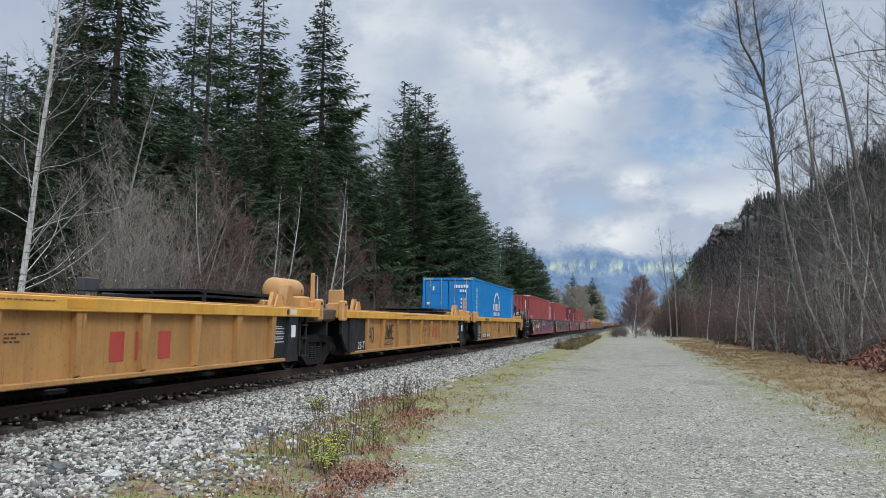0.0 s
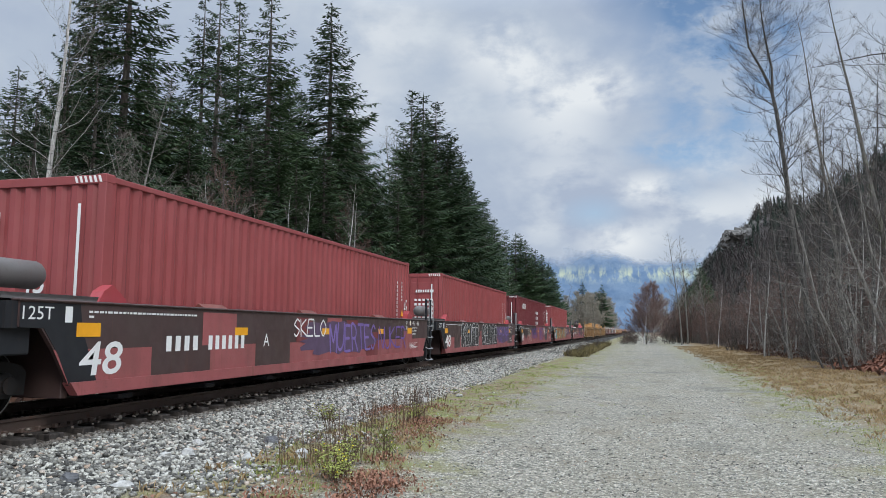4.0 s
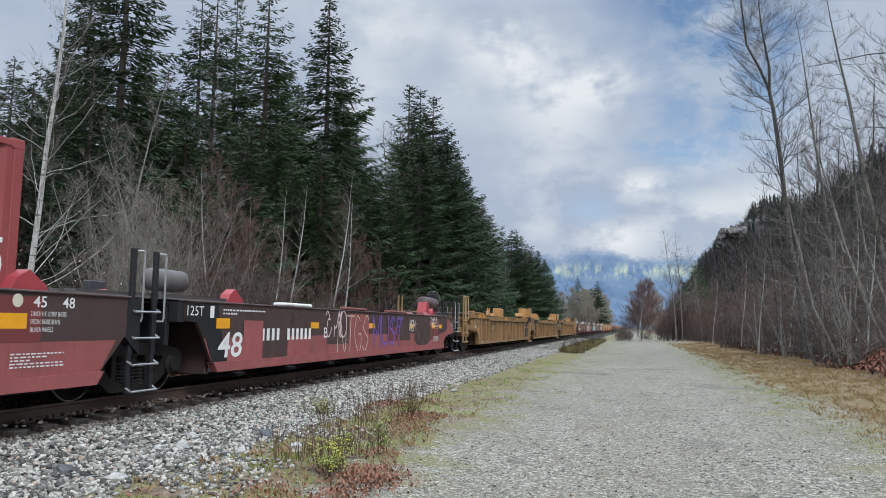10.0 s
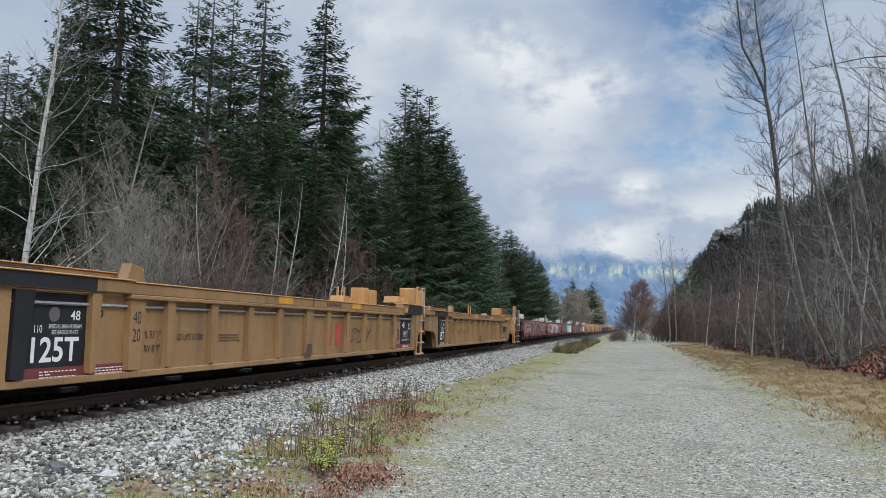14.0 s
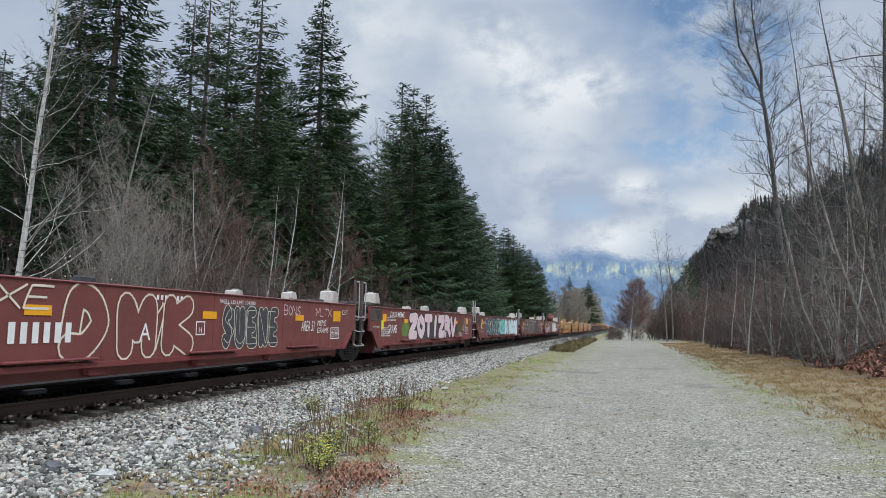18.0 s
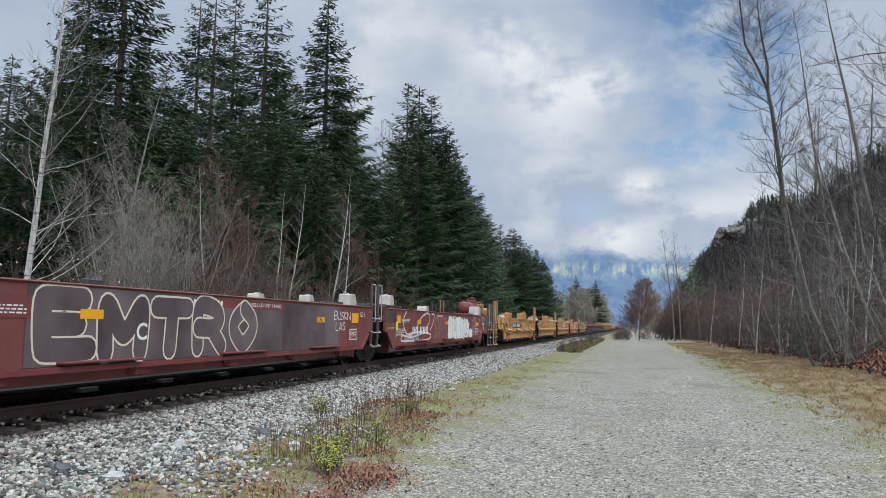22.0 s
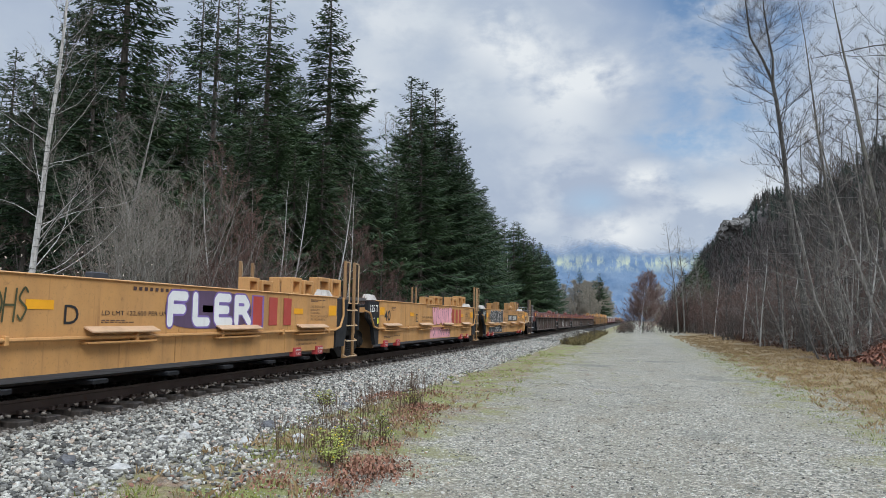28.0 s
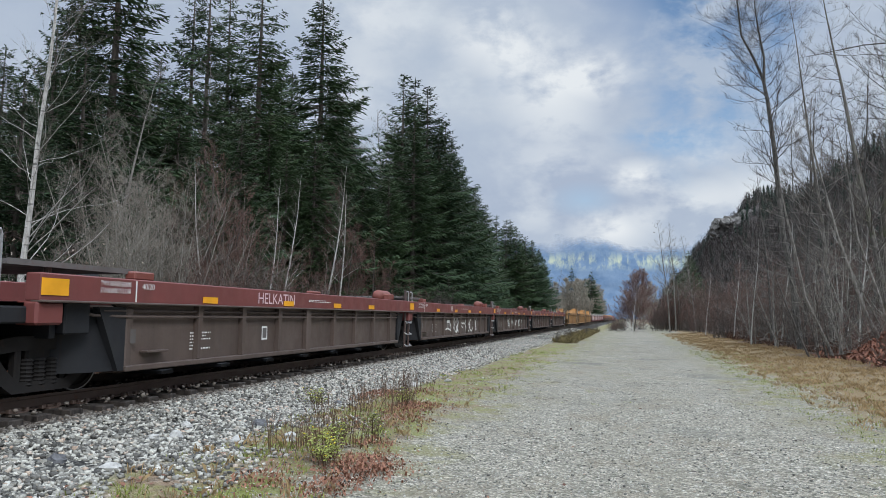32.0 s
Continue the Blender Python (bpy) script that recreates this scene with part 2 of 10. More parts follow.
M["brand_red"] = paint("faded_red_lettering", (0.42, 0.055, 0.04), 0.2, 0.1)
M["purple"] = plain("purple_spray_paint", (0.15, 0.085, 0.30), 0.6, vary=0.3)
M["violet"] = plain("violet_spray_paint", (0.20, 0.13, 0.36), 0.6, vary=0.2)
M["pink"] = plain("pink_spray_paint", (0.75, 0.36, 0.40), 0.6, vary=0.12)
M["pale_pink"] = plain("pale_pink_spray_paint", (0.70, 0.52, 0.54), 0.6, vary=0.1)
M["teal"] = plain("teal_spray_paint", (0.07, 0.42, 0.41), 0.6, vary=0.15)
M["aqua"] = plain("pale_aqua_spray_paint", (0.50, 0.74, 0.74), 0.6, vary=0.1)
M["soot_olive"] = plain("dark_olive_spray_paint", (0.055, 0.058, 0.022), 0.6, vary=0.25)
M["navy"] = plain("dark_navy_spray_paint", (0.016, 0.026, 0.036), 0.6, vary=0.3)
M["ice"] = plain("white_and_aqua_spray_paint", (0.62, 0.76, 0.76), 0.6, vary=0.16, scale=1.2)
M["olive"] = plain("olive_green_spray_paint", (0.13, 0.19, 0.035), 0.6, vary=0.25)
M["orange"] = plain("burnt_orange_spray_paint", (0.45, 0.19, 0.045), 0.6, vary=0.25)
M["overpaint"] = plain("mottled_grey_maroon_overpaint", (0.105, 0.078, 0.08), 0.6, vary=0.55, scale=0.9)
M["plum"] = plain("plum_spray_paint", (0.10, 0.06, 0.11), 0.6, vary=0.2)
M["steel"] = plain("galvanised_rod", (0.42, 0.42, 0.42), 0.45, 0.6)
M["chipped"] = paint("chipped_white_paint", (0.52, 0.48, 0.43), 0.55, 0.9, 0.7)
M["lock_red"] = paint("red_lock_paint", (0.38, 0.045, 0.055), 0.25, 0.3, 0.5)
M["maroon_grey"] = paint("dull_brown_grey_steel", (0.075, 0.05, 0.045), 0.4, 0.4)
# paler than the yellow sides: light caught by the tilted flaps, as colour
M["flap_tan"] = paint("light_paled_tan_paint", (0.56, 0.36, 0.21), 0.3, 0.3)
M["tan_rod"] = paint("tan_painted_rod", (0.50, 0.34, 0.19), 0.3, 0.2)
M["rust_red"] = paint("rusty_red_iron", (0.20, 0.055, 0.04), 0.35, 0.5)


def ballast_material():
    m, n, l, p = shader("crushed_grey_stone")
    g = n.new("ShaderNodeNewGeometry").outputs["Random Per Island"]
    vec = stretched(n, l, 1, 1, 1)
    col = ramp(n, l, g, (0.0, (0.045, 0.043, 0.038)), (0.24, (0.14, 0.133, 0.116)), (0.58, (0.38, 0.365, 0.315)), (0.93, (0.68, 0.655, 0.575)), (0.97, (0.50, 0.36, 0.27)), (1.0, (0.58, 0.47, 0.36)))
    col = mix(n, l, ramp(n, l, noise_at(n, l, vec, 60, 5, 0.7), (0.4, 0.45), (0.62, 0.0)), col, (0.11, 0.105, 0.095))
    # rust and brake dust next to the rails
    pos = n.new("ShaderNodeSeparateXYZ")
    l.new(vec, pos.inputs[0])
    off = calc(n, l, "ABSOLUTE", calc(n, l, "ADD", pos.outputs[0], 8.02))
    dust = calc(n, l, "SUBTRACT", 1.78, calc(n, l, "ADD", off, calc(n, l, "MULTIPLY", noise_at(n, l, vec, 1.7, 4), 0.3)))
    col = mix(n, l, calc(n, l, "MULTIPLY", calc(n, l, "MULTIPLY", dust, 4.0, True), 0.72), col, (0.085, 0.062, 0.048))
    l.new(col, p.inputs["Base Color"])
    p.inputs["Roughness"].default_value = 0.85
    return m


def bed_material():
    m, n, l, p = shader("stone_bed_shaded_gaps")
    vec = stretched(n, l, 1, 1, 1)
    v = n.new("ShaderNodeTexVoronoi")
    v.inputs["Scale"].default_value = 17.0
    l.new(vec, v.inputs["Vector"])
    r = n.new("ShaderNodeSeparateColor")
    l.new(v.outputs["Color"], r.inputs[0])
    # near-black ramp and darker cell rims paint in the shade between stones
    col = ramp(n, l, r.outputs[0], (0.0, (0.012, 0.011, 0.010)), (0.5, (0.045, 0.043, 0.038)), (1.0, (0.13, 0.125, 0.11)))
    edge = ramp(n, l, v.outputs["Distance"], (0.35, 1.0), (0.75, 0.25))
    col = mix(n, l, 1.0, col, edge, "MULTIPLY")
    # oily brown between the rails, a little moss at the toe
    pos = n.new("ShaderNodeSeparateXYZ")
    l.new(vec, pos.inputs[0])
    off = calc(n, l, "ABSOLUTE", calc(n, l, "ADD", pos.outputs[0], 8.02))
    oil = calc(n, l, "SUBTRACT", 1.75, calc(n, l, "ADD", off, calc(n, l, "MULTIPLY", noise_at(n, l, vec, 2.0, 4), 0.4)))
    col = mix(n, l, calc(n, l, "MULTIPLY", oil, 1.6, True), col, (0.10, 0.078, 0.062))
    l.new(col, p.inputs["Base Color"])
    p.inputs["Roughness"].default_value = 0.9
    bump(n, l, p, v.outputs["Distance"], 1.0, 0.04)
    return m


def ground_material():
    """One sheet: gravel road, mossy edges, leaf strip, dry verge, forest floor."""
    m, n, l, p = shader("gravel_moss_and_leaf_ground")
    vec = stretched(n, l, 1, 1, 1)
    pos = n.new("ShaderNodeSeparateXYZ")
    l.new(vec, pos.inputs[0])
    x, y = pos.outputs[0], pos.outputs[1]
    wob = calc(n, l, "SUBTRACT", noise_at(n, l, vec, 0.55, 6, 0.65), 0.5)
    wobx = calc(n, l, "ADD", x, calc(n, l, "MULTIPLY", wob, 3.2))
    fine = noise_at(n, l, vec, 45.0, 3, 0.7)
    v = n.new("ShaderNodeTexVoronoi")
    v.inputs["Scale"].default_value = 42.0
    l.new(vec, v.inputs["Vector"])
    r = n.new("ShaderNodeSeparateColor")
    l.new(v.outputs["Color"], r.inputs[0])
    stone = ramp(n, l, r.outputs[0], (0.0, (0.06, 0.062, 0.055)), (0.42, (0.25, 0.257, 0.23)), (0.78, (0.48, 0.485, 0.45)), (1.0, (0.84, 0.84, 0.80)))
    sand = mix(n, l, ramp(n, l, fine, (0.3, 0.0), (0.7, 1.0)), (0.14, 0.145, 0.128), (0.42, 0.425, 0.39))
    road = mix(n, l, 1.0, mix(n, l, 0.22, stone, sand), (1.0, 0.905, 0.79), "MULTIPLY")
    mid = noise_at(n, l, vec, 11.0, 5, 0.75)
    road = mix(n, l, ramp(n, l, mid, (0.38, 0.7), (0.56, 0.0)), road, (0.075, 0.076, 0.056))
    road = mix(n, l, ramp(n, l, noise_at(n, l, vec, 24.0, 4, 0.8), (0.60, 0.0), (0.68, 0.8)), road, (0.52, 0.52, 0.50))
    broad = noise_at(n, l, stretched(n, l, 1.0, 0.35, 1), 0.5, 5, 0.6)
    road = mix(n, l, ramp(n, l, broad, (0.42, 0.0), (0.7, 0.6)), road, (0.23, 0.205, 0.148))
    tan_n = noise_at(n, l, stretched(n, l, 1.0, 0.6, 1), 0.9, 6, 0.7)
    road = mix(n, l, ramp(n, l, tan_n, (0.50, 0.0), (0.66, 0.55)), road, (0.20, 0.165, 0.11))
    road = mix(n, l, ramp(n, l, noise_at(n, l, stretched(n, l, 1.5, 0.5, 1), 0.8, 6, 0.75), (0.58, 0.0), (0.70, 0.5)), road, (0.08, 0.08, 0.066))
    damp = ramp(n, l, noise_at(n, l, stretched(n, l, 0.8, 0.6, 1), 0.42, 6, 0.65), (0.54, 0.0), (0.68, 0.8))
    road = mix(n, l, damp, road, (0.115, 0.115, 0.095))
    # moss in the middle strip and along the edges
    moss_n = noise_at(n, l, vec, 1.3, 7, 0.7)
    mossc = mix(n, l, fine, (0.115, 0.115, 0.035), (0.285, 0.265, 0.10))

    def band(src, a, b, soft):
        lo = calc(n, l, "DIVIDE", calc(n, l, "SUBTRACT", src, a), soft, True)
        hi = calc(n, l, "DIVIDE", calc(n, l, "SUBTRACT", b, src), soft, True)
        return calc(n, l, "MULTIPLY", lo, hi)

    edge = calc(n, l, "ADD", band(wobx, -4.6, -1.6, 0.9), band(wobx, 2.0, 5.5, 1.0), True)
    far = calc(n, l, "MULTIPLY", band(wobx, -3.2, 0.2, 1.2), calc(n, l, "DIVIDE", calc(n, l, "SUBTRACT", y, 20.0), 30.0, True))
    edge = calc(n, l, "ADD", edge, calc(n, l, "MULTIPLY", far, 0.55), True)
    col = mix(n, l, calc(n, l, "MULTIPLY", edge, ramp(n, l, moss_n, (0.46, 0.0), (0.62, 0.9))), road, mossc)
    # leaf litter strip beside the stones
    leaf_n = noise_at(n, l, vec, 9.0, 6, 0.75)
    litter = ramp(n, l, leaf_n, (0.3, (0.07, 0.045, 0.03)), (0.5, (0.19, 0.115, 0.07)), (0.68, (0.34, 0.25, 0.16)))
    soil = mix(n, l, ramp(n, l, moss_n, (0.4, 0.0), (0.6, 1.0)), litter, mix(n, l, fine, (0.09, 0.11, 0.018), (0.27, 0.30, 0.055)))
    soil = mix(n, l, ramp(n, l, noise_at(n, l, vec, 2.1, 5, 0.6), (0.50, 0.0), (0.66, 0.6)), soil, road)
    col = mix(n, l, calc(n, l, "MULTIPLY", band(wobx, -5.0, -2.5, 0.6), 0.85), col, soil)
    # dry grass verge, then brown forest floor
    verge = ramp(n, l, noise_at(n, l, vec, 5.0, 6, 0.7), (0.3, (0.10, 0.068, 0.038)), (0.5, (0.25, 0.172, 0.088)), (0.66, (0.17, 0.155, 0.06)))
    col = mix(n, l, calc(n, l, "DIVIDE", calc(n, l, "SUBTRACT", wobx, calc(n, l, "ADD", 3.6, calc(n, l, "MULTIPLY", calc(n, l, "DIVIDE", calc(n, l, "SUBTRACT", y, 45.0), 45.0, True), 1.6))), 0.9, True), col, verge)
    floor = ramp(n, l, leaf_n, (0.3, (0.03, 0.02, 0.013)), (0.6, (0.10, 0.055, 0.032)), (0.8, (0.09, 0.085, 0.03)))
    col = mix(n, l, calc(n, l, "DIVIDE", calc(n, l, "SUBTRACT", wobx, 6.6), 1.4, True), col, floor)
    col = mix(n, l, calc(n, l, "DIVIDE", calc(n, l, "SUBTRACT", -11.0, x), 1.0, True), col, floor)
    l.new(col, p.inputs["Base Color"])
    p.inputs["Roughness"].default_value = 0.92
    bump(n, l, p, calc(n, l, "ADD", v.outputs["Distance"], calc(n, l, "MULTIPLY", mid, 2.0)), 0.9, 0.02)
    return m


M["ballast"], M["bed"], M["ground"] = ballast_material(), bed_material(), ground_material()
M["rail"] = paint("rusty_brown_rail", (0.12, 0.082, 0.066), 0.35, 0.5, 0.55)
M["rail_top"] = plain("shiny_rail_head", (0.5, 0.48, 0.46), 0.22, 1.0, 0.1)
M["sleeper"] = bark("creosoted_sleeper_wood", (0.016, 0.013, 0.011), (0.062, 0.050, 0.042))
M["needle"] = foliage("dark_fir_needles", (0.014, 0.031, 0.016), (0.078, 0.122, 0.054))
M["needle_far"] = foliage("far_fir_needles", (0.010, 0.020, 0.015), (0.032, 0.050, 0.034), 0.2)
M["fir_bark"] = bark("fir_bark", (0.035, 0.028, 0.022), (0.10, 0.085, 0.07))
M["alder_bark"] = bark("grey_alder_bark", (0.03, 0.027, 0.024), (0.145, 0.132, 0.115), 0.2, moss=(0.11, 0.12, 0.06))
M["birch_bark"] = bark("pale_birch_bark", (0.30, 0.29, 0.26), (0.58, 0.56, 0.52), 0.7)
M["spotted_bark"] = bark("dark_bark_with_pale_lichen", (0.016, 0.014, 0.013), (0.12, 0.113, 0.10))
M["dark_bark"] = bark("wet_dark_bark", (0.035, 0.03, 0.027), (0.11, 0.095, 0.08))
M["wet_twig"] = foliage("dark_wet_twigs", (0.03, 0.026, 0.024), (0.085, 0.073, 0.066), 0.5, 0.85)
M["bare_mound"] = foliage("dark_litter_soil", (0.03, 0.018, 0.012), (0.10, 0.052, 0.03), 6.0)
M["bank_leaf"] = foliage("red_brown_bracken_fronds", (0.07, 0.03, 0.022), (0.28, 0.125, 0.08), 4.0)
M["clump_bark"] = bark("grey_clump_bark", (0.12, 0.11, 0.09), (0.31, 0.29, 0.25), 0.2)
M["clump_twig"] = foliage("pale_tan_twigs", (0.13, 0.115, 0.095), (0.29, 0.26, 0.215), 0.5, 0.85)
M["twig"] = foliage("grey_brown_twigs", (0.06, 0.05, 0.044), (0.15, 0.128, 0.112), 0.5, 0.85)
M["far_twig"] = foliage("far_grey_brown_twigs", (0.045, 0.038, 0.036), (0.10, 0.085, 0.08), 0.2, 0.85)
M["cone_twig"] = foliage("soft_red_brown_twigs", (0.15, 0.10, 0.088), (0.30, 0.205, 0.18), 0.5, 0.85)
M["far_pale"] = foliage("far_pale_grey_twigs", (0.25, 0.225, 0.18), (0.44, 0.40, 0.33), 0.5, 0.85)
M["red_twig"] = foliage("reddish_brown_twigs", (0.075, 0.045, 0.037), (0.20, 0.124, 0.10), 0.5, 0.85)
M["pale_twig"] = foliage("pale_grey_twigs", (0.12, 0.108, 0.092), (0.27, 0.25, 0.215), 0.5, 0.85)
M["pale_bark"] = bark("pale_grey_alder_bark", (0.06, 0.054, 0.046), (0.27, 0.25, 0.22), 0.5)
M["bracken"] = foliage("dead_bracken", (0.05, 0.025, 0.018), (0.19, 0.10, 0.06), 1.0)
M["dry_grass"] = foliage("dry_straw_grass", (0.20, 0.135, 0.065), (0.50, 0.36, 0.19), 1.0)
M["rough_grass"] = foliage("rough_brown_green_grass", (0.08, 0.065, 0.03), (0.24, 0.195, 0.09), 1.0)
M["green_weed"] = foliage("green_weed_leaves", (0.10, 0.13, 0.03), (0.40, 0.43, 0.12), 2.0)
M["dead_leaf"] = foliage("fallen_brown_leaves", (0.045, 0.020, 0.014), (0.34, 0.165, 0.105), 9.0)
M["pale_leaf"] = foliage("pale_dry_leaves", (0.30, 0.22, 0.16), (0.62, 0.52, 0.42), 4.0)
M["dry_stem"] = foliage("dry_weed_stems", (0.05, 0.03, 0.02), (0.17, 0.11, 0.07), 2.0)
M["yellow_flower"] = foliage("yellow_weed_flowers", (0.5, 0.4, 0.02), (0.8, 0.65, 0.05), 2.0)

# ---- mesh helpers ----
class Geo:
    """Collects verts and faces for one mesh."""

    def __init__(self):
        self.v, self.f = [], []

    def add(self, verts, faces):
        k = len(self.v)
        self.v.extend(verts)
        self.f.extend([tuple(i + k for i in f) for f in faces])
        return self

    def box(self, x0, x1, y0, y1, z0, z1, c=0.0):
        if c <= 0:
            v = [(x, y, z) for x in (x0, x1) for y in (y0, y1) for z in (z0, z1)]
            return self.add(v, [(0, 1, 3, 2), (4, 6, 7, 5), (0, 4, 5, 1), (2, 3, 7, 6), (0, 2, 6, 4), (1, 5, 7, 3)])
        c = min(c, (x1 - x0) * 0.45, (y1 - y0) * 0.45, (z1 - z0) * 0.45)
        v, ids = [], {}
        for i, x in enumerate((x0, x1)):
            for j, y in enumerate((y0, y1)):
                for k, z in enumerate((z0, z1)):
                    sx, sy, sz = (c, -c)[i], (c, -c)[j], (c, -c)[k]
                    for a, p in enumerate(((x, y + sy, z + sz), (x + sx, y, z + sz), (x + sx, y + sy, z))):
                        ids[i, j, k, a] = len(v)
                        v.append(p)
        g = lambda i, j, k, a: ids[i, j, k, a]
        f = []
        for s in (0, 1):
            f.append((g(s, 0, 0, 0), g(s, 1, 0, 0), g(s, 1, 1, 0), g(s, 0, 1, 0)))
            f.append((g(0, s, 0, 1), g(1, s, 0, 1), g(1, s, 1, 1), g(0, s, 1, 1)))
            f.append((g(0, 0, s, 2), g(1, 0, s, 2), g(1, 1, s, 2), g(0, 1, s, 2)))
            for q in (0, 1):
                f.append((g(s, q, 0, 0), g(s, q, 1, 0), g(s, q, 1, 1), g(s, q, 0, 1)))
                f.append((g(s, 0, q, 0), g(s, 1, q, 0), g(s, 1, q, 2), g(s, 0, q, 2)))
                f.append((g(0, s, q, 1), g(1, s, q, 1), g(1, s, q, 2), g(0, s, q, 2)))
                for r in (0, 1):
                    f.append((g(s, q, r, 0), g(s, q, r, 1), g(s, q, r, 2)))
        return self.add(v, f)

    def slab(self, poly, lo, hi, axis="x"):
        """A polygon of (y, z), (x, z) or (x, y) pairs, thick from lo to hi along axis."""
        put = {"x": lambda a, b, t: (t, a, b), "y": lambda a, b, t: (a, t, b), "z": lambda a, b, t: (a, b, t)}[axis]
        n = len(poly)
        v = [put(a, b, lo) for a, b in poly] + [put(a, b, hi) for a, b in poly]
        f = [tuple(range(n))[::-1], tuple(range(n, 2 * n))] + [(i, (i + 1) % n, n + (i + 1) % n, n + i) for i in range(n)]
        return self.add(v, f)

    def tube(self, pts, radii, n=6, caps=True):
        pts = [Vector(p) for p in pts]
        if isinstance(radii, (int, float)):
            radii = [radii] * len(pts)
        verts, faces = [], []
        side = None
        for i, p in enumerate(pts):
            d = (pts[min(i + 1, len(pts) - 1)] - pts[max(i - 1, 0)]).normalized()
            if side is None:
                side = d.orthogonal().normalized()
            side = (side - d * side.dot(d)).normalized()
            other = d.cross(side)
            for k in range(n):
                a = 2 * math.pi * k / n
                verts.append(tuple(p + (side * math.cos(a) + other * math.sin(a)) * radii[i]))
        for i in range(len(pts) - 1):
            for k in range(n):
                a, b = i * n + k, i * n + (k + 1) % n
                faces.append((a, b, b + n, a + n))
        if caps:
            faces.append(tuple(range(n))[::-1])
            faces.append(tuple(range((len(pts) - 1) * n, len(pts) * n)))
        return self.add(verts, faces)

    def lathe(self, profile, n, centre, axis="x", caps=True):
        """Turns (along, radius) pairs round an axis through centre."""
        v, f = [], []
        for a, r in profile:
            for k in range(n):
                t = 2 * math.pi * k / n
                c, s = r * math.cos(t), r * math.sin(t)
                p = {"x": (a, c, s), "y": (c, a, s), "z": (c, s, a)}[axis]
                v.append(tuple(p[i] + centre[i] for i in range(3)))
        for i in range(len(profile) - 1):
            for k in range(n):
                a, b = i * n + k, i * n + (k + 1) % n
                f.append((a, b, b + n, a + n))
        if caps:
            f.append(tuple(range(n))[::-1])
            f.append(tuple(range((len(profile) - 1) * n, len(profile) * n)))
        return self.add(v, f)

    def data(self, name, mat, smooth=False):
        me = bpy.data.meshes.new(name)
        me.from_pydata(self.v, [], self.f)
        me.materials.append(mat)
        if smooth:
            me.polygons.foreach_set("use_smooth", [True] * len(me.polygons))
        me.update()
        return me


def part(name, geo, mat, parent, label="", smooth=False):
    """One mesh object under a thing or a part."""
    me = geo if isinstance(geo, bpy.types.Mesh) else geo.data(name, M[mat], smooth)
    ob = new(name, me)
    ob.parent = parent
    if label:
        ob["label"] = label
    return ob


def thing(name, label, category, group="", kind="", m=None):
    ob = new(name)
    if m is not None:
        ob.matrix_basis = m
    ob.empty_display_size = 0.2
    return tagged(ob, label, category, group, kind)


def soup(name, verts, faces, mat, smooth=False):
    """A mesh from numpy arrays, all faces with the same number of corners."""
    me = bpy.data.meshes.new(name)
    verts, faces = np.asarray(verts, np.float32), np.asarray(faces, np.int32)
    k = faces.shape[1]
    me.vertices.add(len(verts))
    me.vertices.foreach_set("co", verts.ravel())
    me.loops.add(faces.size)
    me.loops.foreach_set("vertex_index", faces.ravel())
    me.polygons.add(len(faces))
    me.polygons.foreach_set("loop_start", np.arange(0, faces.size, k, dtype=np.int32))
    if smooth:
        me.polygons.foreach_set("use_smooth", np.ones(len(faces), bool))
    me.materials.append(mat)
    me.update(calc_edges=True)
    me.validate()
    return me


def sized(x, y, z, s, turn=0.0, tall=1.0):
    return pose(x, y, z, 0, 0, turn) @ Matrix.Diagonal((s, s, s * tall, 1))


# ---- the ground, the track ----
TRACK_X, RAIL_Z = -8.02, 0.53
BODY_Z = 0.40          # the plane from which the bodies of the cars are measured


def lump(x, y, s):
    return noise.noise(Vector((x * s, y * s, 3.7)))


def ground_z(x, y):
    z = 0.035 * lump(x, y, 0.35) + 0.012 * lump(x, y, 1.7)
    z += 0.10 * max(0.0, min(1.0, (x + 5.2) / 0.6)) * max(0.0, min(1.0, (-2.3 - x) / 0.9)) * (0.6 + 0.8 * lump(x, y, 0.6))
    z -= 0.35 * max(0.0, min(1.0, (-11.5 - x) / 2.0))
    if x > 4.5:
        z += 0.05 * (min(x, 8.0) - 4.5) + 0.16 * max(0.0, min(x, 15.0) - 8.0) + 0.25 * lump(x, y, 0.3) * min(1.0, (x - 4.5) / 3.0)
    if x > 15.0:
        z += 0.03 * (min(x, 60.0) - 15.0)
    return z


def spaced(*runs):
    out = []
    for a, b, step in runs:
        out += list(np.arange(a, b - 1e-6, step))
    return out + [runs[-1][1]]


def build_ground():
    xs = spaced((-4500, -500, 1000), (-500, -60, 60), (-60, -12, 6), (-12, 12, 0.3), (12, 60, 4), (60, 500, 60), (500, 4500, 1000))
    ys = spaced((-4500, -500, 1000), (-500, -20, 60), (-20, 2, 3), (2, 50, 0.4), (50, 120, 2), (120, 500, 20), (500, 4500, 500))
    v = [(x, y, ground_z(x, y) if abs(x) < 300 and -60 < y < 600 else 0.0) for y in ys for x in xs]
    n = len(xs)
    f = [(j * n + i, j * n + i + 1, j * n + n + i + 1, j * n + n + i) for j in range(len(ys) - 1) for i in range(n - 1)]
    ob = new("ground", soup("ground", v, f, M["ground"], True))
    tagged(ob, "grey gravel road with mossy edges, leaf litter and dry grass verge", "ground", kind="structure")


